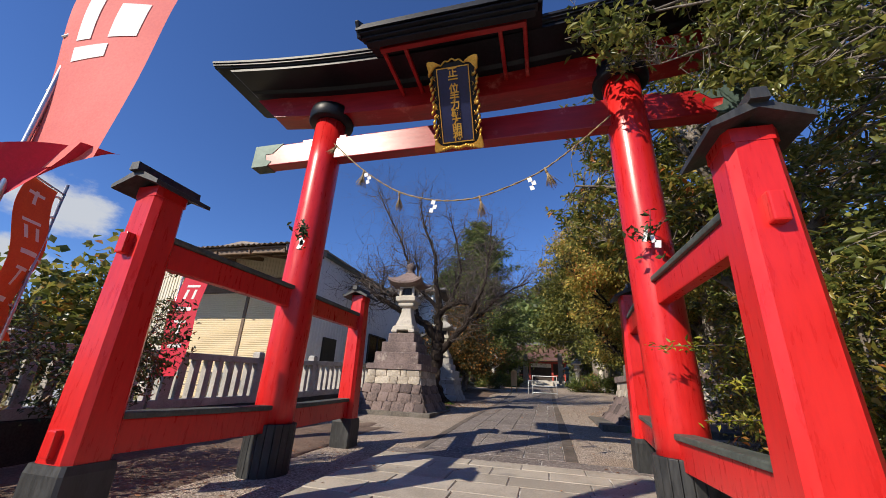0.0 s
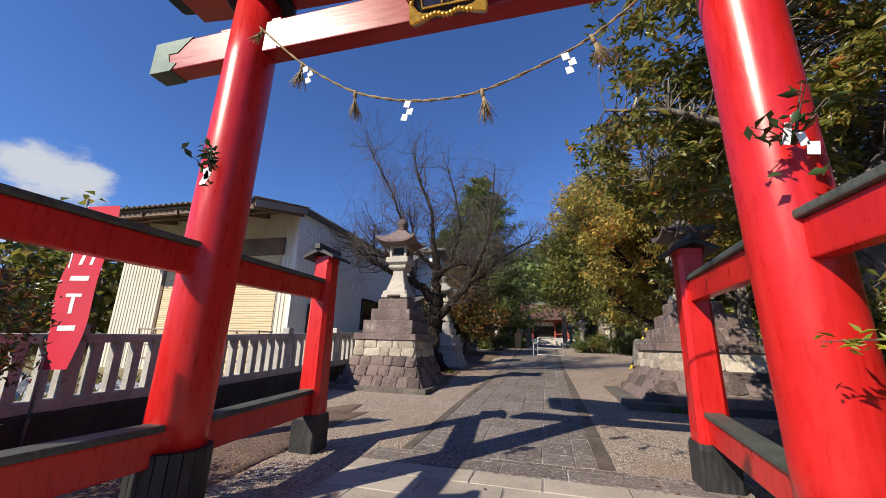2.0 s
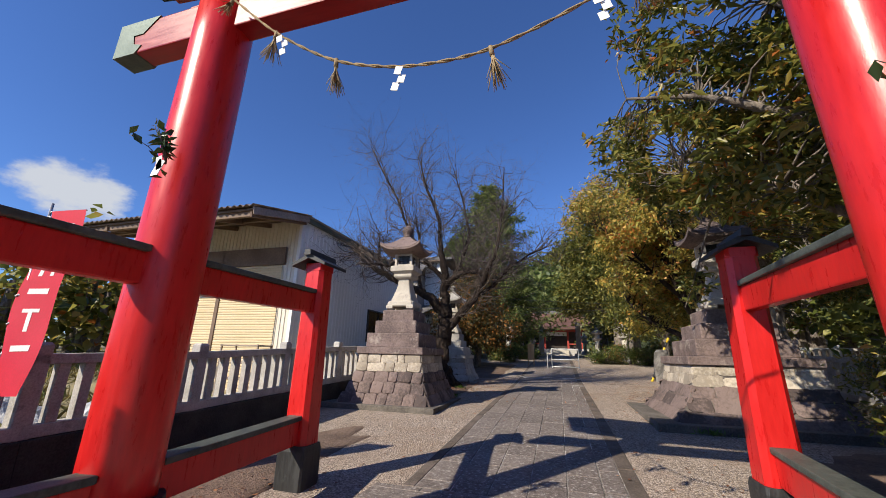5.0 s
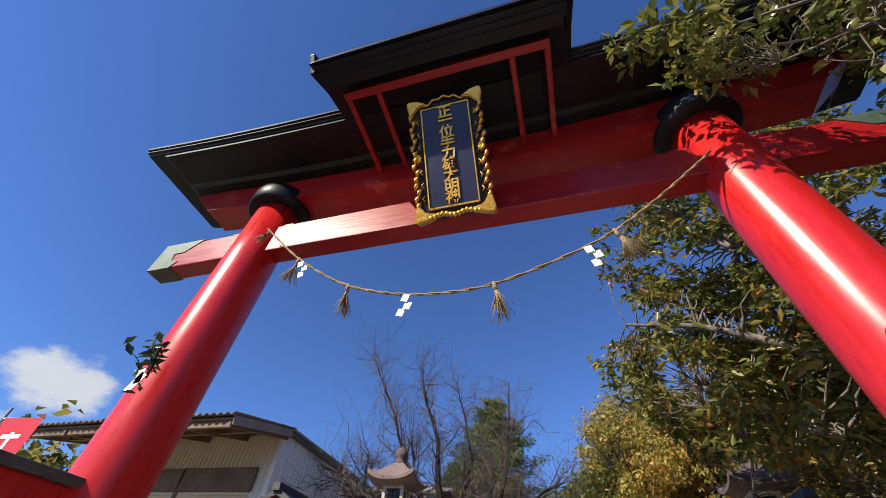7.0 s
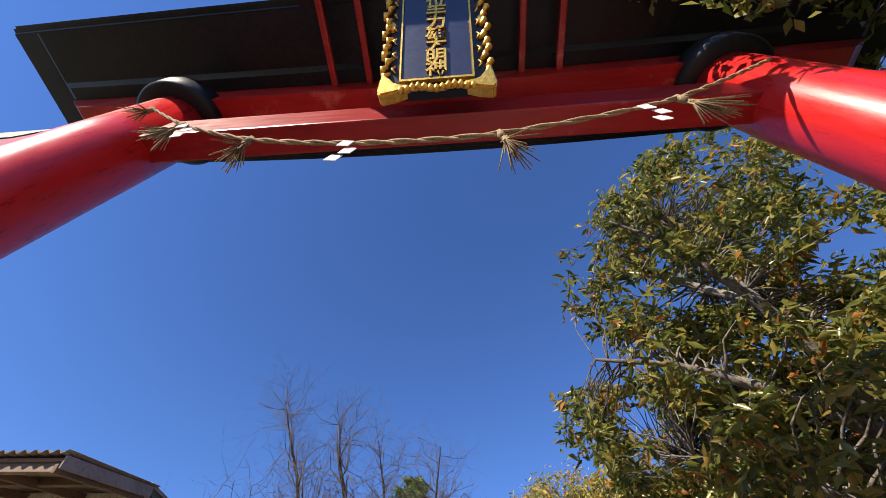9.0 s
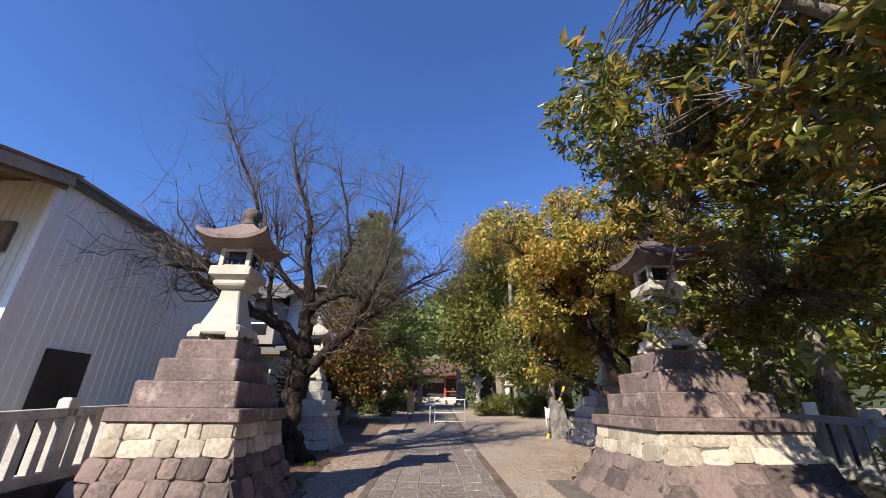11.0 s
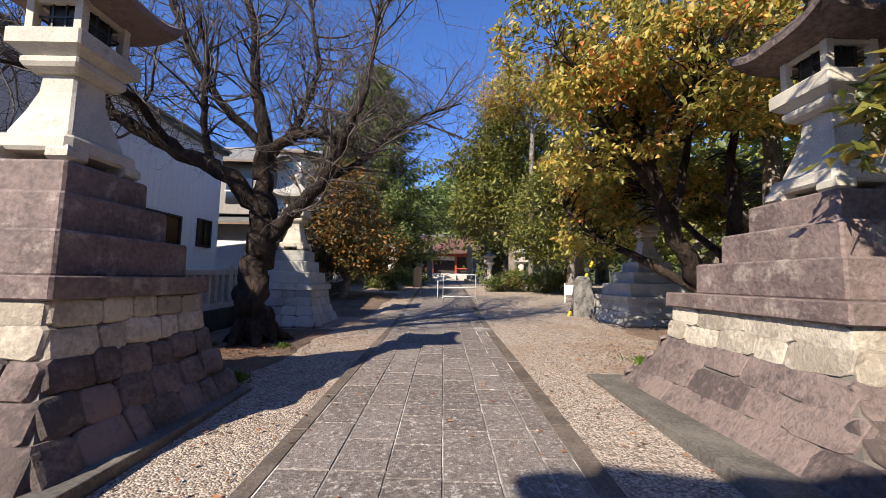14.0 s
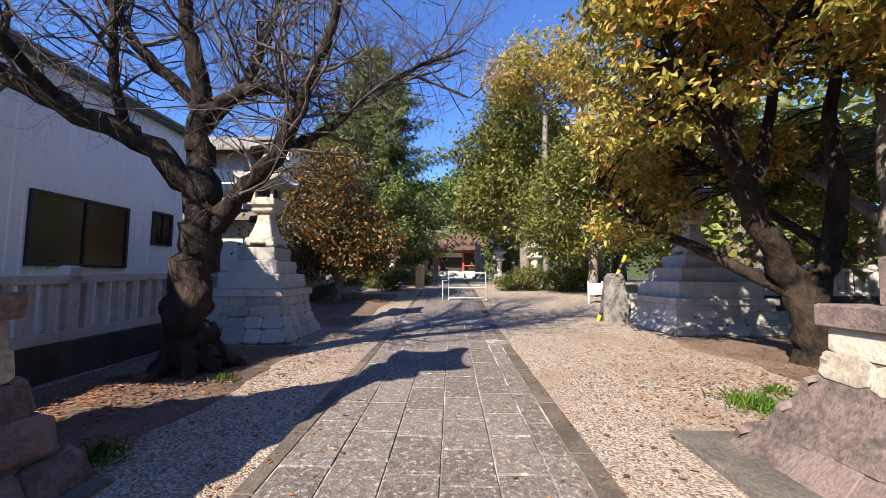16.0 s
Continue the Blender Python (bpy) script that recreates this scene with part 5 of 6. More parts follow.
round_tree("autumn_shrub_tree", -4.7, 23.0, "dark round tree with orange autumn leaves", [(-5.0, 23.0, 4.2, 1.9, 1.7, 1.5), (-3.8, 23.2, 3.4, 1.4, 1.5, 1.1), (-4.8, 22.6, 5.4, 1.4, 1.3, 1.0), (-6.2, 23.2, 3.4, 1.3, 1.3, 1.3)], 420, 42, ORANGE, 0.17, 41)
round_tree("autumn_tree", 3.9, 34.0, "tall spreading tree with yellow green leaves", [(3.6, 34, 12.5, 2.6, 2.5, 1.8), (1.8, 34, 10.2, 2.4, 2.3, 1.6), (5.4, 34, 10.6, 2.6, 2.5, 1.8), (2.4, 33.5, 7.4, 2.6, 2.5, 1.7), (5.8, 33.6, 7.6, 2.8, 2.5, 1.9), (0.9, 34.4, 6.2, 1.6, 1.6, 1.2)], 760, 44, OLIVE, 0.30, 42, 0.35, 0.55)
round_tree("olive_tree", 5.0, 25.5, "olive green tree with drooping leaves", [(3.8, 25.5, 5.6, 1.6, 1.6, 1.3), (5.2, 25.4, 6.9, 1.9, 1.8, 1.3), (6.2, 25.4, 5.0, 1.8, 1.7, 1.5), (3.4, 25.2, 3.9, 1.2, 1.2, 0.9), (7.4, 25.0, 6.4, 1.6, 1.6, 1.5)], 560, 42, OLIVE, 0.20, 43, 0.22)
round_tree("autumn_tree", 3.9, 28.6, "tall tree with pale yellow leaves high up", [(2.6, 28.2, 12.4, 1.7, 1.6, 1.3), (4.2, 28.4, 13.4, 1.7, 1.6, 1.2), (5.6, 28.0, 11.8, 1.7, 1.6, 1.4)], 260, 36, GOLDEN, 0.22, 44, 0.16)
for k, (x, y, rr_, h) in enumerate(((2.2, 28.0, 0.9, 0.55), (3.4, 28.2, 1.0, 0.65), (4.6, 28.0, 1.0, 0.7), (5.9, 28.4, 1.1, 0.8), (-3.2, 27.5, 0.8, 0.6), (-4.3, 29.0, 0.9, 0.7), (-2.6, 31.5, 0.7, 0.6))):
    z = gz(x, y)
    round_tree("shrub", x, y, "low leafy green shrub", [(x, y, z + h * 0.8, rr_, rr_ * 0.8, h)], 90, 34, BUSHY, 0.13, 60 + k, 0.04, 0.18, "shrub")


def woods(name, x0, x1, y0, y1, z_of, n, per, leaf, size, seed, label):
    """Far woods: rounded clumps of large leaves on stems that reach the ground."""
    r = np.random.default_rng(seed)
    cen = []
    g = Geo()
    for _ in range(n):
        x, y = r.uniform(x0, x1), r.uniform(y0, y1)
        zb, h = z_of(x, y)
        h *= r.uniform(0.75, 1.2)
        rad = h * r.uniform(0.28, 0.42)
        g.tube([(x, y, gz(x, y) - 0.1), (x, y, zb + h * 0.6)], [0.05 * h, 0.02 * h], 5)
        q = r.normal(size=(per, 3))
        q /= np.linalg.norm(q, axis=1)[:, None]
        q *= (r.uniform(0.5, 1, per) * (1 + 0.25 * np.sin(q[:, 0] * 7 + q[:, 2] * 9)))[:, None]
        cen.append(q * np.array([rad, rad, h * 0.45]) + np.array([x, y, zb + h * 0.55]))
    ob = tagged(new(name), label, "woods", kind="stuff")
    put_mesh("foliage", leaves_mesh("foliage", np.concatenate(cen), size, r, 0.7, 0.2), leaf, ob)["kind"] = "stuff"
    put_mesh("stems", g.mesh("stems"), BARK_GREY, ob)["kind"] = "stuff"


HILL = mat("dark_forest_floor", (0.02, 0.03, 0.012), (0.05, 0.06, 0.02), 0.95, grain=2, broad=0.1, bump=0.5)
bm = bmesh.new()
hx = np.linspace(-140, 140, 57)
rows_ = []
for y, f in ((75, 0.0), (95, 0.45), (120, 0.8), (150, 1.0), (190, 0.6)):
    rows_.append([bm.verts.new((x, y, 1.5 + f * (26 + 9 * math.sin(x * 0.035 + 0.6) + 4 * math.sin(x * 0.09)))) for x in hx])
for a, b in zip(rows_, rows_[1:]):
    for k in range(len(hx) - 1):
        bm.faces.new((a[k], a[k + 1], b[k + 1], b[k]))
tagged(part("backdrop_hill", bm, HILL, smooth=True), "dark wooded hill behind the shrine", "hill", kind="structure")


def hill_z(x, y):
    f = float(np.interp(y, [75, 95, 120, 150], [0, 0.45, 0.8, 1.0]))
    return 1.5 + f * (26 + 9 * math.sin(x * 0.035 + 0.6) + 4 * math.sin(x * 0.09)) - 1.5, 9.0


woods("hill_woods", -70, 70, 76, 150, hill_z, 330, 150, CONIFER, 1.5, 71, "dense green woods on the far hill")
woods("grove", -60, -22, 10, 60, lambda x, y: (gz(x, y), 7.0), 60, 420, EVERGREEN, 0.6, 72, "dark grove beyond the dry field")
woods("grove", 9.5, 24, -2, 40, lambda x, y: (gz(x, y), 9.0), 46, 800, GROVE, 0.42, 73, "dense evergreen grove beside the shrine path, leaves coloured as if sunlit")
woods("grove", -14, -6, 40, 62, lambda x, y: (gz(x, y), 8.0), 14, 500, CONIFER, 0.5, 74, "green trees beside the shrine hall")
woods("grove", 4, 18, 42, 64, lambda x, y: (gz(x, y), 9.0), 16, 500, OLIVE, 0.5, 75, "olive trees beside the shrine hall")
woods("grove", -40, 40, -45, -25, lambda x, y: (gz(x, y), 6.0), 40, 260, EVERGREEN, 0.7, 76, "trees across the road behind")

# ---- shrine hall at the far end ----
HALL_RED = mat("hall_red_timber", (0.28, 0.03, 0.02), (0.42, 0.06, 0.04), 0.6, grain=10, broad=1)
HALL_ROOF = mat("brown_copper_roof", (0.085, 0.042, 0.03), (0.15, 0.075, 0.055), 0.6, grain=6, broad=0.6, bump=0.2)
PLASTER = mat("white_plaster", (0.70, 0.69, 0.66), (0.80, 0.79, 0.76), 0.8, grain=12, broad=0.8, bump=0.08, stain=(0.55, 0.53, 0.50))
hy, hz0 = 60.0, gz(0, 60)
hall = thing("shrine_hall", -0.7, hy, hz0, "far shrine hall with brown roof and red timber", "shrine building")
part("platform", box(-4.2, 4.2, -1.2, 5, 0, 0.9, 0.03), STONE_GREY, hall)
# Near-black block paints the shade within the hall's open front.
part("wall", box(-3.4, 3.4, 1.0, 4.6, 0.9, 3.6), mat("hall_inside_shade", (0.02, 0.015, 0.012), (0.05, 0.035, 0.03), 0.7), hall)
for x in (-3.4, -1.6, 1.6, 3.4):
    part("column", box(x - 0.13, x + 0.13, 0.2, 0.46, 0.9, 3.5, 0.02), HALL_RED, hall)
part("lintel", box(-3.8, 3.8, 0.15, 0.5, 3.3, 3.65, 0.02), HALL_RED, hall)
for x0, x1 in ((-3.3, -1.75), (1.75, 3.3)):
    part("rail", box(x0, x1, 0.25, 0.35, 1.55, 1.7, 0.01), HALL_RED, hall)
part("curtain", box(-1.45, 1.45, 0.42, 0.45, 2.75, 3.3), PLASTER, hall, "white cloth curtain")
secs = []
for k in range(13):
    x = -5.4 + 10.8 * k / 12
    lift = 0.5 * abs(x / 5.4) ** 3
    secs.append([(x, -1.6, 3.55 + lift), (x, -1.6, 3.72 + lift), (x * 0.86, 0.8, 4.7 + lift * 0.5), (x * 0.74, 2.6, 6.2), (x * 0.74, 3.0, 6.2), (x * 0.86, 4.8, 4.7 + lift * 0.5), (x, 7.0, 3.6 + lift), (x, 7.0, 3.5 + lift)])
part("roof", loft(secs), HALL_ROOF, hall, smooth=False)
part("ridge", box(-4.1, 4.1, 2.55, 3.05, 6.18, 6.6, 0.04), TILE, hall)
for k in range(5):
    part("stair_step", box(-1.6, 1.6, -1.2 - 0.3 * (k + 1), -1.2 - 0.3 * k, 0, 0.9 - 0.17 * (k + 1), 0.01), GRANITE, hall)


def simple_lantern(x, y, h, label):
    """A slender post lantern far down the path."""
    z0 = gz(x, y)
    ob = thing("stone_lantern", x, y, z0, label, "stone lantern", "stone lanterns along the path")
    s = h / 2.4
    part("base", square_loft([(0.45 * s, 0), (0.45 * s, 0.28 * s), (0.34 * s, 0.3 * s), (0.34 * s, 0.5 * s)], 0.02), STONE_GREY, ob)
    part("shaft", lathe([(0.2 * s, 0.5 * s), (0.16 * s, 0.6 * s), (0.15 * s, 1.0 * s), (0.18 * s, 1.35 * s)], 16), GRANITE, ob, smooth=True)
    part("platform", square_loft([(0.2 * s, 1.35 * s), (0.32 * s, 1.45 * s), (0.32 * s, 1.55 * s)], 0.02), GRANITE, ob)
    part("fire_box", square_loft([(0.2 * s, 1.55 * s), (0.2 * s, 1.85 * s)], 0.02), GRANITE, ob)
    part("roof", square_loft([(0.3 * s, 1.85 * s), (0.44 * s, 1.92 * s), (0.43 * s, 1.98 * s), (0.12 * s, 2.18 * s)], 0.02), STONE_GREY, ob)
    part("jewel", lathe([(0.06 * s, 2.17 * s), (0.11 * s, 2.25 * s), (0.09 * s, 2.33 * s), (0.02 * s, 2.4 * s)], 12), STONE_GREY, ob, smooth=True)
    return ob


for x, y, h in ((-3.7, 29.0, 2.5), (3.9, 31.0, 2.6), (2.6, 36.0, 2.5), (-3.6, 38.0, 2.4), (-3.0, 44.0, 2.3), (2.2, 45.0, 2.3)):
    simple_lantern(x, y, h, "grey stone lantern standing far down the path")
for x in (-1.9, 1.3):
    ob = thing("stone_post", x, 38.5, gz(0, 38.5), "tall grey stone gate post before the hall", "post", "gate posts")
    part("shaft", square_loft([(0.22, 0), (0.2, 2.9), (0.12, 3.0)], 0.02), STONE_GREY, ob)
    part("plinth", square_loft([(0.4, -0.1), (0.4, 0.25), (0.34, 0.3)], 0.02), GRANITE, ob)

# white pipe barrier across the path
ob = thing("path_barrier", -0.12, 24.0, gz(0, 24), "white steel pipe barrier standing across the path", "barrier")
PIPE = mat("white_enamel_pipe", (0.66, 0.67, 0.66), (0.76, 0.77, 0.76), 0.35, grain=30, broad=4, bump=0.05)
for nm, pts in (("frame", [(-0.68, 0, 0), (-0.68, 0, 1.0), (0.68, 0, 1.0), (0.68, 0, 0)]), ("cross_pipe", [(-0.68, 0, 0.45), (0.68, 0, 0.45)]), ("cross_pipe", [(-0.68, 0, 0.08), (0.68, 0, 0.08)]), ("side_pipe", [(-0.90, -0.25, 0), (-0.90, -0.25, 0.72), (-0.68, 0, 0.72)]), ("foot", [(-0.68, -0.3, 0.03), (-0.68, 0.3, 0.03)]), ("foot", [(0.68, -0.3, 0.03), (0.68, 0.3, 0.03)])):
    g = Geo()
    g.tube(pts, [0.024] * len(pts), 8)
    put_mesh(nm, g.mesh(nm), PIPE, ob)
# wooden notice post
WOOD = mat("tan_new_wood", (0.42, 0.26, 0.11), (0.56, 0.37, 0.18), 0.6, grain=12, broad=2, bump=0.2, stretch=(1, 1, 0.15))
ob = thing("notice_post", -1.95, 25.0, gz(0, 25), "narrow tan wooden notice board with a gabled top", "sign")
part("board", box(-0.13, 0.13, -0.02, 0.02, 0.35, 1.15, 0.006), WOOD, ob)
for x in (-0.15, 0.15):
    part("post", box(x - 0.025, x + 0.025, -0.025, 0.025, 0, 1.2, 0.005), WOOD, ob)
part("cap", loft([[(-0.22, y, 1.15), (0.22, y, 1.15), (0.0, y, 1.3)] for y in (-0.06, 0.06)]), WOOD, ob)

# stone monument, sign, yellow-striped prop
ob = thing("stone_monument", 3.62, 20.2, gz(0, 20.7), "rough grey standing stone slab", "monument")
r = np.random.default_rng(8)
b = loft([[(x * w + r.normal(0, 0.02), y * d + r.normal(0, 0.015), z) for x, y in ((-1, -1), (-0.3, -1.15), (0.4, -1.1), (1, -0.9), (1, 0.9), (0, 1.1), (-1, 0.9))] for w, d, z in ((0.30, 0.16, -0.1), (0.31, 0.16, 0.35), (0.29, 0.15, 0.75), (0.25, 0.13, 1.1), (0.15, 0.1, 1.22))])
part("slab", b, mat("dark_rough_stone", (0.10, 0.092, 0.085), (0.27, 0.255, 0.24), 0.85, grain=30, broad=3.5, bump=0.8, stain=(0.06, 0.06, 0.055), stain_at=(0.55, 0.7)), ob)
ob = thing("tree_prop", 3.15, 20.2, gz(0, 20.2), "yellow and black striped pole propping a leaning branch", "prop")
YELLOW = mat("yellow_paint", (0.62, 0.42, 0.02), (0.75, 0.52, 0.03), 0.5, grain=20, broad=3)
a, e = Vector((0, 0, -0.05)), Vector((0.85, 0.1, 1.75))
for k in range(9):
    g = Geo()
    g.tube([a + (e - a) * (k / 9), a + (e - a) * ((k + 1) / 9)], [0.045, 0.045], 10)
    put_mesh("band", g.mesh("band"), YELLOW if k % 2 == 0 else BLACK_WOOD, ob)
ob = thing("notice_board", 4.3, 23.3, gz(0, 23.3), "small white notice board on two legs", "sign")
part("panel", box(-0.26, 0.26, -0.02, 0.02, 0.32, 0.72, 0.008), WHITE, ob)
for x in (-0.24, 0.24):
    part("leg", box(x - 0.02, x + 0.02, -0.03, 0.03, 0, 0.78, 0.004), WHITE, ob)
ob = thing("white_sign", 7.6, 14.4, gz(0, 14.4), "plain white square sign on a thin post", "sign")
part("panel", box(-0.16, 0.16, -0.01, 0.01, 1.05, 1.42, 0.006), WHITE, ob)
part("post", box(-0.02, 0.02, 0.012, 0.04, 0, 1.3, 0.004), WHITE, ob)
stone_fence(5.35, 6.6, 13.4, zt=-0.06)
stone_fence(6.6, 22.2, 30.2, along="x", zt=0.0)

# ---- house behind ----
ob = thing("house", -9.6, 23.5, 1.0, "two storey grey house with tiled roof and white gable", "house")
def op(name, bm, material, parent=None, label=""):
    return part(name, bm, material, parent or ob, label)
HOUSE_WALL = mat("grey_brown_house_wall", (0.20, 0.18, 0.16), (0.30, 0.27, 0.24), 0.8, grain=10, broad=0.8, bump=0.15)
op("wall", box(-3.5, 1.3, 0, 6.5, -0.3, 3.2), PLASTER)
op("upper_wall", box(-3.5, 0.9, 0.6, 6.0, 3.75, 5.9), HOUSE_WALL)
op("gable_wall", box(0.9, 2.0, 2.0, 5.8, 3.2, 6.9), PLASTER, label="white plastered wing")
def tiled_roof(name, x0, x1, y0, y1, z0, z1):
    """Two slopes of overlapping tile courses on a thin deck."""
    ym = (y0 + y1) / 2
    deck = op(name, loft([[(x, y0, z0 - 0.08), (x, y0, z0), (x, ym, z1), (x, y1, z0), (x, y1, z0 - 0.08), (x, ym, z1 - 0.08)] for x in (x0 + 0.03, x1 - 0.03)]), SOFFIT)
    for ya in (y0, y1):
        for k in range(8):
            f0, f1 = k / 8, (k + 1) / 8
            a, b = ya + (ym - ya) * f0, ya + (ym - ya) * f1
            za, zb = z0 + (z1 - z0) * f0, z0 + (z1 - z0) * f1
            op("tile_course", loft([[(x, a, za + 0.004), (x, a, za + 0.055), (x, b, zb + 0.02), (x, b, zb + 0.004)] for x in (x0, x1)]), TILE, deck)
    op("ridge_tile", box(x0, x1, ym - 0.12, ym + 0.12, z1 - 0.02, z1 + 0.16, 0.02), TILE, deck)


tiled_roof("roof", -4.1, 1.9, -0.7, 7.2, 3.2, 4.3)
tiled_roof("upper_roof", -4.2, 1.5, -0.1, 6.7, 5.9, 7.4)
tiled_roof("wing_roof", 0.6, 2.4, 1.6, 6.2, 6.9, 7.5)
for x0 in (-2.6, -0.6):
    w = op("window", box(x0, x0 + 1.1, 0.55, 0.595, 4.2, 5.3), GLASS)
    op("frame", box(x0 - 0.05, x0 + 1.15, 0.53, 0.56, 4.7, 4.76), WHITE, w)
w = op("window", box(1.302, 1.32, 1.0, 2.6, 1.2, 2.4), GLASS)
for k in range(6):
    op("slat", box(1.32, 1.345, 1.0, 2.6, 1.25 + 0.2 * k, 1.35 + 0.2 * k), WHITE, w)

# ---- rope with tassels and paper streamers ----
rope = thing("sacred_rope", -0.95, 3.86, 4.55, "thin twisted straw rope hung between the pillars", "rope")
RO = np.array([-0.95, 3.86, 4.55])
ctrl = np.array([(-2.76, 3.93, 4.66), (-2.25, 3.94, 4.16), (-1.72, 3.94, 3.78), (-1.22, 3.94, 3.62), (-0.70, 3.94, 3.60), (0.02, 3.93, 3.86), (0.45, 3.91, 4.18), (0.86, 3.90, 4.54)])
tt = np.linspace(0, 7, 90)
fine = np.stack([np.interp(tt, range(8), ctrl[:, k]) for k in range(3)], 1)
for _ in range(24):
    fine[1:-1] = (fine[:-2] + 2 * fine[1:-1] + fine[2:]) / 4
for ph in (0, math.pi):
    g = Geo()
    tw = [(p[0], p[1] + 0.006 * math.cos(k * 1.1 + ph), p[2] + 0.006 * math.sin(k * 1.1 + ph)) for k, p in enumerate(fine - RO)]
    g.tube(tw, [0.0065] * len(tw), 5)
    put_mesh("strand", g.mesh("strand"), ROPE, rope)


def tassel(x, length, lean, seed):
    r = np.random.default_rng(seed)
    i = int(np.argmin(abs(fine[:, 0] - x)))
    p = fine[i] - RO
    g = Geo()
    for k in range(44):
        d = r.normal(0, 0.035, 2)
        q = p + np.array([lean + d[0], d[1], -length * r.uniform(0.75, 1.05)])
        g.tube([p, p + (q - p) * 0.4 + np.array([0, 0, 0]) - np.array([d[0], d[1], 0]) * 0.25, q], [0.004, 0.0035, 0.002], 3)
    g.tube([p + np.array([0, 0, 0.012]), p + np.array([lean * 0.2, 0, -0.05])], [0.014, 0.016], 6)
    put_mesh("tassel", g.mesh("tassel"), ROPE, rope, "dry straw tassel")


def streamer(x, seed):
    """Folded white paper, three zigzag leaves."""
    i = int(np.argmin(abs(fine[:, 0] - x)))
    p = fine[i] - RO
    bm = bmesh.new()
    cx, cz = p[0], p[2]
    for k in range(3):
        w, h = 0.048, 0.050
        add_box(bm, cx - w / 2 + (0.024 if k % 2 else -0.008), cx + w / 2 + (0.024 if k % 2 else -0.008), p[1] - 0.012 + 0.01 * k, p[1] - 0.009 + 0.01 * k, cz - h * (k + 1) - 0.015, cz - h * k - 0.01)
    bm.transform(Matrix.Translation(p) @ Matrix.Rotation(radians(14 * (1 if seed % 2 else -1)), 4, "Y") @ Matrix.Translation(-Vector(p)))
    part("paper_streamer", bm, PAPER, rope, "white folded paper streamer")


for k, (x, l, lean) in enumerate(((-2.25, 0.24, -0.03), (-1.69, 0.25, 0.01), (-0.68, 0.27, 0.05), (0.10, 0.25, 0.09), (-2.72, 0.12, -0.06))):
    tassel(x, l, lean, 80 + k)
for k, x in enumerate((-2.2, -1.22, -0.1)):
    streamer(x, k)

# sprigs with paper tied to the pillars
def sprig(x, y, z, h, n, seed, label, papers):
    r = np.random.default_rng(seed)
    ob = thing("evergreen_sprig", x, y, z, label, "plant")
    cen = []
    for k in range(9):
        d = np.array([r.normal(0, 0.5), -0.35, r.uniform(0.1, 1.2)])
        e = d / np.linalg.norm(d) * h * r.uniform(0.5, 1.0)
        g = Geo()
        g.tube([(0, 0, 0), tuple(e * 0.5 + np.array([0, 0, 0.02])), tuple(e)], [0.006, 0.004, 0.002], 4)
        put_mesh("stem", g.mesh("stem"), TWIG, ob)
        for t in np.linspace(0.3, 1, n):
            cen.append(e * t)
    for k in range(4):
        cen.append(np.array([r.normal(0, 0.06), -0.02, -r.uniform(0, 0.2)]))
    put_mesh("foliage", leaves_mesh("foliage", np.array(cen), 0.085, r, 0.5, 0.1), SPRIG, ob)
    for k, (px, pz, w, hh, rot) in enumerate(papers):
        b = box(-w / 2, w / 2, -0.055, -0.05, -hh, 0)
        b.transform(Matrix.Translation((px, 0, pz)) @ Matrix.Rotation(radians(rot), 4, "Y"))
        part("paper", b, PAPER, ob, "folded white paper")
    return ob


SPRIG = leaf_mat("dark_sprig_leaves", ((0.0, (0.02, 0.045, 0.015)), (1.0, (0.07, 0.12, 0.035))), 0.35, 0.15)
sprig(-2.92, 3.86, 3.15, 0.30, 5, 91, "green sprig with white paper tied to the pillar", [(0.04, 0.0, 0.06, 0.13, 25), (0.0, 0.03, 0.05, 0.10, -15)])
sprig(1.06, 3.86, 2.95, 0.34, 5, 92, "green sprig with white papers tied to the pillar", [(0.05, -0.02, 0.055, 0.075, 8), (-0.04, 0.10, 0.035, 0.13, 14), (0.0, 0.04, 0.04, 0.08, -10)])

# ---- banners ----
PINK = mat("faded_pink_cloth", (0.62, 0.13, 0.12), (0.70, 0.18, 0.16), 0.8, grain=60, broad=2, bump=0.2)
CRIMSON = mat("crimson_cloth", (0.50, 0.006, 0.030), (0.60, 0.012, 0.045), 0.75, grain=60, broad=2, bump=0.2)
ORANGE_CLOTH = mat("orange_cloth", (0.65, 0.09, 0.02), (0.75, 0.14, 0.03), 0.75, grain=60, broad=2, bump=0.2)
PRINT = mat("white_cloth_print", (0.72, 0.70, 0.68), (0.80, 0.78, 0.76), 0.8, grain=60, broad=2, bump=0.1)
STEEL = mat("bright_steel_pole", (0.50, 0.50, 0.52), (0.65, 0.65, 0.66), 0.3, metal=0.8, grain=30, broad=3, bump=0.05)


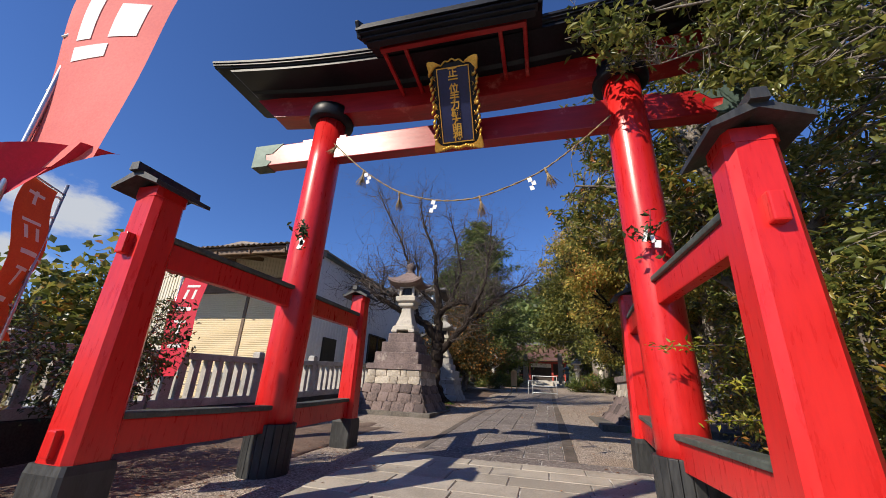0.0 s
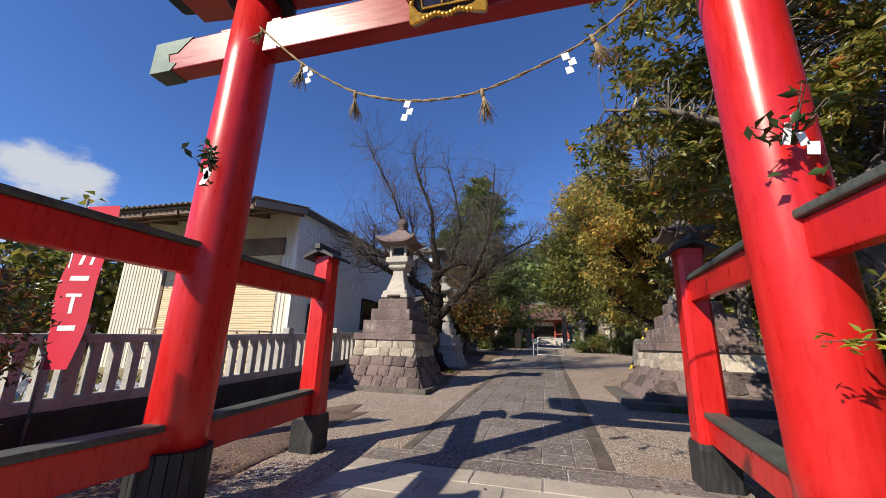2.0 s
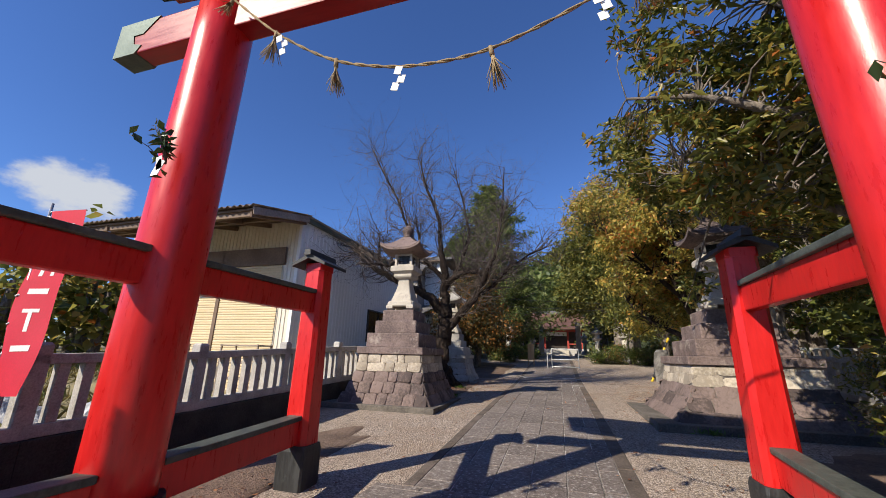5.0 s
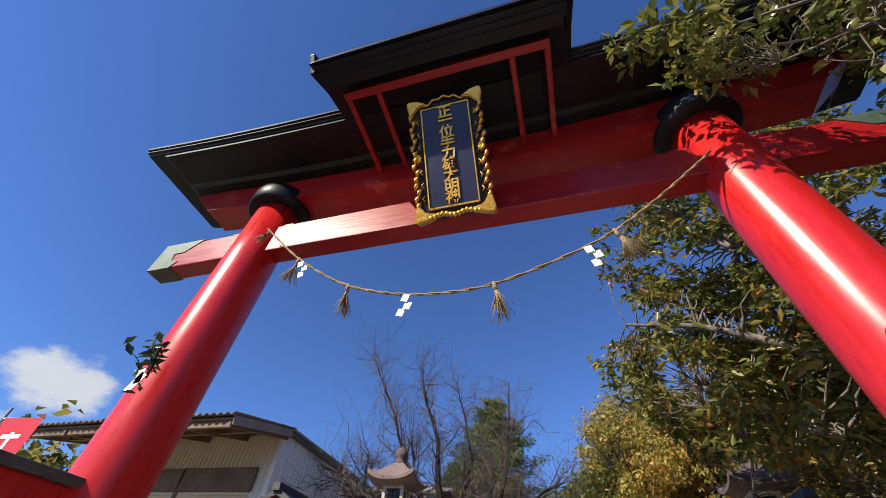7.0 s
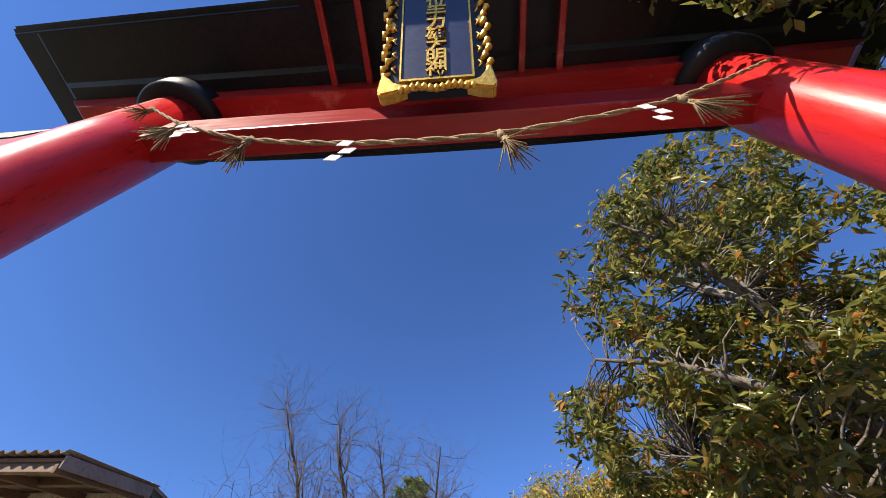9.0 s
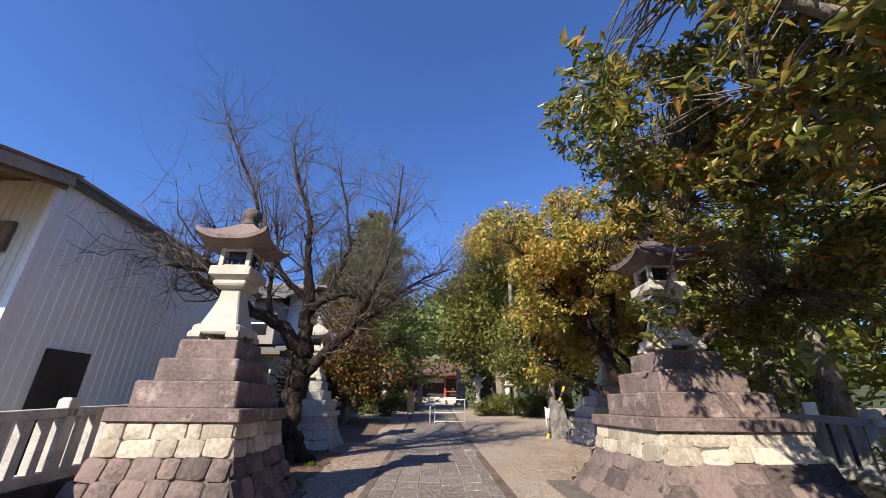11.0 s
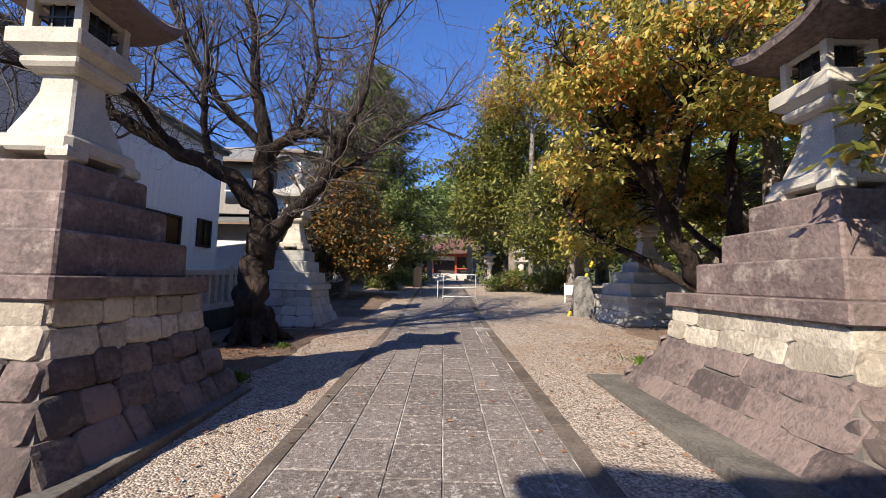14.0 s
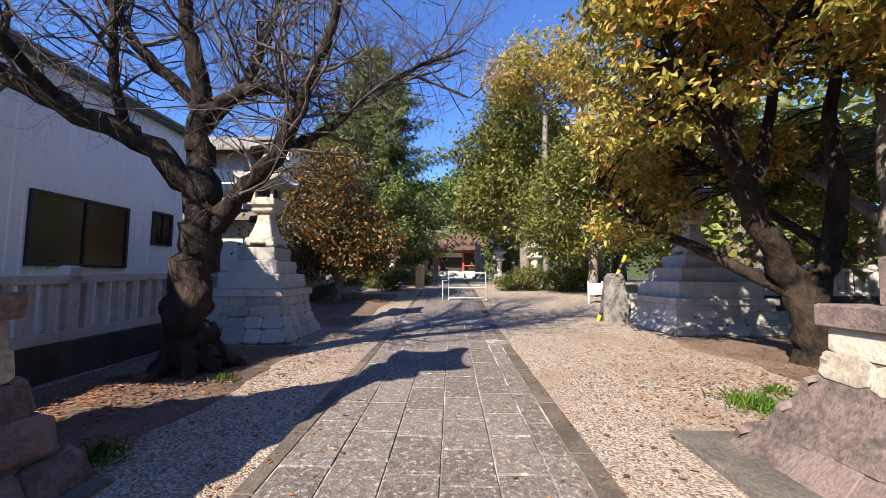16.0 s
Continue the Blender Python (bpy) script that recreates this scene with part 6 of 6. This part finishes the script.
def banner(x, y, z0, z1, width, wave, cloth, glyphs, label, seed, ztop=None, turn=0.0):
    """A narrow flag on a pole. glyphs: (u0, u1, v0, v1) white blocks in parts of the cloth."""
    g0 = gz(x, y)
    ob = thing("banner", x, y, g0, label, "banner", "shrine banners", rz=turn)
    b = lathe([(0.016, 0), (0.014, (ztop or z1 + 0.1) - g0)], 10)
    part("pole", b, STEEL, ob, "thin steel pole", True)
    g = Geo()
    g.tube([(-0.02, 0, z1 - g0), (width + 0.02, -0.01, z1 - g0)], [0.009, 0.009], 6)
    put_mesh("cross_bar", g.mesh("cross_bar"), STEEL, ob)

    def at(u, v, lift=0.0):
        low = (1 - v) ** 1.6
        sx = 0.02 + width * u - wave * low * 0.9
        return (sx + 0.04 * math.sin(v * 9), -0.015 - lift + wave * (0.30 * math.sin(v * 7 + u * 2.4 + seed) * (1 - v * 0.6) - 0.25 * low * u), z0 - g0 + (z1 - z0) * v + 0.25 * wave * low * (u - 0.3))
    nu, nv = 10, 40
    vs = [at(i / nu, j / nv) for j in range(nv + 1) for i in range(nu + 1)]
    fs = [(j * (nu + 1) + i, j * (nu + 1) + i + 1, (j + 1) * (nu + 1) + i + 1, (j + 1) * (nu + 1) + i) for j in range(nv) for i in range(nu)]
    g = Geo()
    g.add(vs, fs)
    put_mesh("cloth", g.mesh("cloth"), cloth, ob)
    for u0, u1, v0, v1 in glyphs:
        g = Geo()
        m = 6
        for side in (0.003, -0.003):
            vv = [at(u0 + (u1 - u0) * i / m, v0 + (v1 - v0) * j / m, side) for j in range(m + 1) for i in range(m + 1)]
            g.add(vv, [(j * (m + 1) + i, j * (m + 1) + i + 1, (j + 1) * (m + 1) + i + 1, (j + 1) * (m + 1) + i) for j in range(m) for i in range(m)])
        put_mesh("print", g.mesh("print"), PRINT, ob, "white printed character stroke")
    for k in range(7):
        v = 0.06 + 0.15 * k
        p = at(0, v)
        g = Geo()
        g.tube([(0, 0, p[2]), (p[0] * 0.5, p[1], p[2] + 0.015), p], [0.012] * 3, 5)
        put_mesh("loop", g.mesh("loop"), PRINT, ob)
    return ob


G1 = [(0.15, 0.42, 0.62, 0.72), (0.55, 0.85, 0.66, 0.71), (0.55, 0.85, 0.73, 0.75), (0.55, 0.85, 0.77, 0.79), (0.18, 0.34, 0.34, 0.48), (0.52, 0.80, 0.34, 0.46), (0.18, 0.55, 0.28, 0.32), (0.2, 0.8, 0.84, 0.87), (0.2, 0.35, 0.88, 0.94), (0.6, 0.8, 0.88, 0.94)]
pink = banner(-2.40, 0.97, 2.38, 4.6, 0.56, 0.14, PINK, G1, "faded pink cloth banner with white characters on steel pole", 1, turn=12)
fold = Geo()
nf = 12
fv = []
for j in range(nf + 1):
    for i in range(nf + 1):
        u, v = i / nf, j / nf
        fv.append((-0.42 + 0.92 * u - 0.10 * v, -0.05 - 0.06 * math.sin(u * 5 + v * 2), 2.06 + 0.06 * u - 0.44 * v * (1 - u) ** 0.7 - 0.03 * math.sin(u * 7)))
fold.add(fv, [(j * (nf + 1) + i, j * (nf + 1) + i + 1, (j + 1) * (nf + 1) + i + 1, (j + 1) * (nf + 1) + i) for j in range(nf) for i in range(nf)])
put_mesh("folded_hem", fold.mesh("folded_hem"), CRIMSON, pink, "crimson lower hem blown aside")
G2 = [(0.25, 0.75, 0.9, 0.92), (0.45, 0.55, 0.84, 0.93), (0.25, 0.75, 0.72, 0.74), (0.3, 0.4, 0.62, 0.70), (0.6, 0.7, 0.62, 0.70), (0.25, 0.75, 0.52, 0.55), (0.3, 0.7, 0.42, 0.44), (0.45, 0.55, 0.32, 0.42), (0.25, 0.75, 0.22, 0.25)]
banner(-5.62, 4.62, 1.45, 3.33, 0.46, 0.10, CRIMSON, G2, "crimson banner with white characters beside the stone fence", 2, turn=8)
banner(-4.28, 2.12, 1.70, 3.02, 0.34, 0.16, ORANGE_CLOTH, G2, "orange and white banner beside the fence", 3, turn=-60)

# ---- shrubs along the fence ----
NANDINA = leaf_mat("shrub_green_red_leaves", ((0.0, (0.02, 0.035, 0.012)), (0.5, (0.06, 0.085, 0.025)), (0.8, (0.14, 0.15, 0.04)), (1.0, (0.35, 0.06, 0.03))), 0.45, 0.25)
for k, (x, y, h, w, n) in enumerate(((-4.55, 3.35, 1.75, 0.45, 75), (-5.0, 2.3, 1.3, 0.6, 110), (-5.3, 3.6, 1.0, 0.5, 60), (-3.75, 1.65, 0.7, 0.38, 60), (-6.9, 2.6, 1.3, 0.8, 90))):
    z = gz(x, y)
    leafy_tree("shrub", x, y, "leafy nandina shrub growing by the stone fence", [[(x, y, z - 0.05, 0.02), (x + 0.05, y, z + h * 0.6, 0.014), (x, y, z + h, 0.006)], [(x, y, z, 0.016), (x - 0.15, y + 0.1, z + h * 0.5, 0.010), (x - 0.3, y + 0.1, z + h * 0.95, 0.005)], [(x, y, z, 0.016), (x + 0.15, y - 0.1, z + h * 0.5, 0.010), (x + 0.3, y, z + h * 0.9, 0.005)]],
               [(x, y, z + h * 0.85, w, w, h * 0.45)], n, 26, NANDINA, 0.075, TWIG, 100 + k, 0.10, 6, 0.4, "shrub", 0.36)
for k, (x, y, h, w, n) in enumerate(((2.6, 2.2, 1.5, 0.8, 150), (2.5, 3.9, 1.6, 0.8, 150), (2.7, 5.5, 1.5, 0.8, 140), (3.7, 7.0, 1.4, 0.9, 140), (4.2, 9.0, 1.1, 0.7, 90), (2.5, 0.6, 1.7, 0.8, 130))):
    z = gz(x, y)
    leafy_tree("shrub", x, y, "dense dark evergreen shrub beside the gate", [[(x, y, z - 0.05, 0.05), (x + 0.05, y, z + h * 0.6, 0.03), (x, y, z + h * 1.2, 0.01)], [(x, y, z, 0.03), (x - 0.25, y + 0.1, z + h * 0.6, 0.02), (x - 0.45, y + 0.1, z + h, 0.01)]],
               [(x, y, z + h * 0.72, w, w, h * 0.7)], n, 34, EVERGREEN, 0.09, BARK_GREY, 120 + k, 0.14, 6, 0.4, "shrub", 0.36)
# light green sprays leaning over the rail
FRESH = leaf_mat("fresh_yellow_green_leaves", ((0.0, (0.10, 0.14, 0.02)), (0.6, (0.30, 0.32, 0.03)), (1.0, (0.45, 0.36, 0.04))), 0.45, 0.35)
for k, (x, y, z, tx) in enumerate(((2.0, 3.68, 1.90, 0.86), (2.2, 4.0, 1.33, 1.28), (2.2, 3.9, 1.62, 1.36))):
    r = np.random.default_rng(130 + k)
    ob = thing("shrub", 2.6, y + 0.3, gz(2.6, y), "thin shrub with fresh yellow green shoots", "shrub")
    o = np.array([2.6, y + 0.3, gz(2.6, y)])
    P = np.array([(2.6, y + 0.3, gz(2.6, y) - 0.05), (2.5, y + 0.2, z - 0.5), (x, y + 0.1, z - 0.05), ((x + tx) / 2, y, z + 0.03), (tx, y - 0.05, z)]) - o
    g = Geo()
    g.tube(P, [0.012, 0.010, 0.008, 0.005, 0.002], 5)
    put_mesh("stem", g.mesh("stem"), TWIG, ob)
    t = r.uniform(1.8, 4, 150)
    c = np.stack([np.interp(t, range(5), P[:, i]) for i in range(3)], 1) + r.normal(0, 0.025, (150, 3))
    put_mesh("foliage", leaves_mesh("foliage", c, 0.06, r, 0.36, 0.0), FRESH, ob)

# ---- grass tufts, fallen leaves ----
GRASS = leaf_mat("green_grass", ((0.0, (0.05, 0.11, 0.012)), (1.0, (0.16, 0.28, 0.03))), 0.5, 0.3)
for k, (x, y, w, n) in enumerate(((1.45, 10.55, 0.16, 320), (2.55, 14.15, 0.30, 700), (-3.55, 14.75, 0.16, 150), (-3.35, 12.85, 0.25, 220), (-4.75, 14.7, 0.15, 90), (1.95, 10.2, 0.25, 160), (3.1, 14.6, 0.15, 90))):
    r = np.random.default_rng(150 + k)
    n3 = r.normal(0, 1, (n, 2)) * w * 0.5
    c = np.stack([n3[:, 0], n3[:, 1], np.zeros(n) + 0.02], 1)
    ob = put_mesh("grass_tuft", leaves_mesh("grass_tuft", c, 0.11, r, 0.05, -1.5), GRASS)
    ob.matrix_world = Matrix.Translation((x, y, gz(x, y)))
    tagged(ob, "small tuft of bright green grass on the gravel", "grass", kind="stuff")
LITTER = leaf_mat("fallen_brown_leaves", ((0.0, (0.08, 0.035, 0.02)), (0.5, (0.20, 0.085, 0.045)), (1.0, (0.38, 0.17, 0.07))), 0.8, 0.05)
r = np.random.default_rng(170)
c = []
for x, y, sx, sy, n in ((-4.6, 14.0, 0.7, 0.7, 2400), (-4.3, 15.8, 0.8, 1.2, 1600), (3.6, 15.4, 1.2, 1.3, 900), (3.6, 18.0, 1.0, 1.2, 600), (-3.4, 20, 0.8, 3, 500), (1.6, 16, 1.0, 4, 1300), (3.2, 14.6, 1.0, 0.8, 900), (-2.6, 15.5, 0.6, 2.5, 900), (-1, 14, 2.0, 5, 160), (-3.6, 3.6, 0.7, 1.5, 500), (2.0, 4.5, 0.6, 1.5, 300)):
    p = np.stack([r.normal(x, sx, n), r.normal(y, sy, n)], 1)
    for a, b in p:
        if not (-5.4 < a < -3.2 and 10.4 < b < 12.8) and a > -5.6:
            c.append((a, b, gz(a, b) + bed_height(a, b) + 0.012 + r.uniform(0, 0.015)))
c = np.array(c)
d = leaves_mesh("leaf_litter", c, 0.06, r, 0.55, 0.0, aim=np.array([0, 0, 0]))
v = np.empty(len(d.vertices) * 3)
d.vertices.foreach_get("co", v)
v = v.reshape(-1, 4, 3)
v[:, :, 2] = v[:, :1, 2] + (v[:, :, 2] - v[:, :1, 2]) * 0.25
v[:, :, 2] = np.maximum(v[:, :, 2], c[:, None, 2] - 0.01)
d.vertices.foreach_set("co", v.reshape(-1))
tagged(put_mesh("leaf_litter", d, LITTER), "brown fallen leaves scattered on the gravel", "leaves", kind="stuff")

# ---- paving stones ----
r = np.random.default_rng(200)
cols = (-1.97, -1.576, -1.181, -0.786, -0.391, -0.02, 0.215)
SLOPE = lambda y: math.atan2(gz(0, y + 0.3) - gz(0, y - 0.3), 0.6)
shared = {}


def lay(parent, x, y, w, l, material, gap=0.012, h=0.05, name="slab"):
    key = (round(w, 2), round(l, 2), material.name)
    if key not in shared:
        shared[key] = slab_mesh(name, key[0] - gap, key[1] - gap, h, material, r)
    o = new(name, shared[key])
    o.parent = parent
    o.matrix_local = Matrix.Translation((x, y, gz(0, y) + 0.012 + r.uniform(-0.002, 0.002))) @ Matrix.Rotation(SLOPE(y), 4, "X") @ Matrix.Rotation(r.normal(0, 0.003), 4, "Y")
    return o


EDGE = mat("brown_edge_stone", (0.075, 0.058, 0.046), (0.17, 0.135, 0.112), 0.85, grain=40, broad=3, bump=0.6, stain=(0.34, 0.31, 0.28), stain_at=(0.66, 0.8), per_object=0.3)
LENS_ = (0.5, 0.6, 0.7, 0.8)
for a, b in zip(cols, cols[1:]):
    y = 6.5 - r.uniform(0, 0.4)
    while y < 40:
        l = LENS_[r.integers(4)] if y < 27 else 1.4
        y0 = max(y, 6.5)
        l2 = round(y + l - y0, 2)
        if l2 > 0.1:
            lay(path_bed, (a + b) / 2, y0 + l2 / 2, b - a, l2, SLAB)
        y += l
for x, w in ((-2.045, 0.15), (0.3125, 0.195)):
    y = 6.5
    while y < 40:
        l = (0.9, 1.1, 1.3)[r.integers(3)]
        lay(path_bed, x, y + l / 2, w, l, EDGE, name="edge_stone")
        y += l
y = -2.9
k = 0
while y < 6.4:
    l = 0.45 if y < 5.4 else 0.36
    l = min(l, 6.49 - y)
    x = -2.42 - (0.35 if k % 2 else 0)
    while x < 1.5:
        w = (0.7, 0.8, 0.9)[r.integers(3)]
        x0, x1 = max(x, -2.42), min(x + w, 1.55)
        if x1 - x0 > 0.08:
            lay(apron_bed, (x0 + x1) / 2, y + l / 2, round(x1 - x0, 2), l, SLAB if y > 5.7 else SLAB_LIGHT, gap=0.016, name="flagstone")
        x += w
    y += l
    k += 1

# ---- cables over the path, store racks by the warehouse ----
CABLE = mat("black_cable", (0.012, 0.012, 0.012), (0.03, 0.03, 0.03), 0.6, bump=0)
for k, (a, b, sag) in enumerate((((-14, 27, 6.6), (16, 33, 5.6), 0.5), ((-14, 27, 6.2), (16, 33, 5.2), 0.6), ((-10, 40, 7.4), (14, 37, 6.4), 0.5))):
    g = Geo()
    t = np.linspace(0, 1, 24)
    g.tube([tuple(np.array(a) * (1 - u) + np.array(b) * u - np.array([0, 0, sag * 4 * u * (1 - u)])) for u in t], [0.014] * 24, 4)
    tagged(put_mesh("overhead_cable", g.mesh("overhead_cable"), CABLE), "thin black overhead cable strung across the path", "cable", "overhead cables")
for a in ((-14, 27), (16, 33), (-10, 40), (14, 37)):
    ob = thing("utility_pole", a[0], a[1], gz(*a), "grey concrete utility pole beyond the trees", "pole", "utility poles")
    part("shaft", lathe([(0.16, -0.2), (0.11, 7.6)], 14), CONCRETE, ob, smooth=True)
    part("cross_arm", box(-0.7, 0.7, -0.05, 0.05, 6.4, 6.5, 0.01), DARK_METAL, ob)

r = np.random.default_rng(300)
for k, (x, y, w) in enumerate(((-9.2, 10.6, 1.2), (-12.1, 10.4, 1.4))):
    ob = thing("store_rack", x, y, gz(x, y), "rusty steel rack standing before the shutters", "rack", "racks")
    for sx in (0, w):
        for sy in (0, 0.5):
            part("leg", box(sx - 0.02, sx + 0.02, sy - 0.02, sy + 0.02, 0, 1.35, 0.004), ROOF_SHEET, ob)
    for z in (0.45, 0.85, 1.3):
        part("shelf", box(-0.03, w + 0.03, -0.03, 0.53, z, z + 0.035, 0.004), ROOF_SHEET, ob)
TARP = mat("grey_white_tarpaulin", (0.30, 0.31, 0.32), (0.55, 0.56, 0.57), 0.6, grain=9, broad=2, bump=0.9, depth=0.05)
for k, (x, y, s_) in enumerate(((-9.6, 6.4, 0.9), (-10.9, 6.9, 0.8), (-8.6, 7.6, 0.6))):
    b = bmesh.new()
    bmesh.ops.create_icosphere(b, subdivisions=3, radius=1)
    for v in b.verts:
        q = v.co.copy()
        f = 1 + 0.35 * noise.noise(q * 2.1 + Vector((k * 7, 0, 0))) + 0.15 * noise.noise(q * 5)
        v.co = Vector((q.x * f * s_, q.y * f * s_ * 0.8, max(-0.05, q.z * f * s_ * 0.62)))
    ob = part("tarpaulin_heap", b, TARP, smooth=False)
    ob.matrix_world = Matrix.Translation((x, y, gz(x, y)))
    tagged(ob, "crumpled grey tarpaulin heap on the dry field", "heap", "heaps")

# ---- dry grass on the field ----
STRAW = leaf_mat("dry_straw_grass", ((0.0, (0.16, 0.13, 0.05)), (0.6, (0.34, 0.28, 0.12)), (1.0, (0.20, 0.24, 0.06))), 0.8, 0.25)
r = np.random.default_rng(400)
n = 16000
c = np.stack([-6.3 - 24 * r.uniform(0, 1, n) ** 1.4, r.uniform(-2, 34, n)], 1)
c = c[~((c[:, 0] > -15.3) & (c[:, 1] > 9.2) & (c[:, 1] < 30))]
c = np.array([(a, b, gz(a, b) + 0.01) for a, b in c])
tagged(put_mesh("field_grass", leaves_mesh("field_grass", c, 0.42, r, 0.06, -1.4), STRAW), "dry pale grass blades on the field", "grass", kind="stuff")
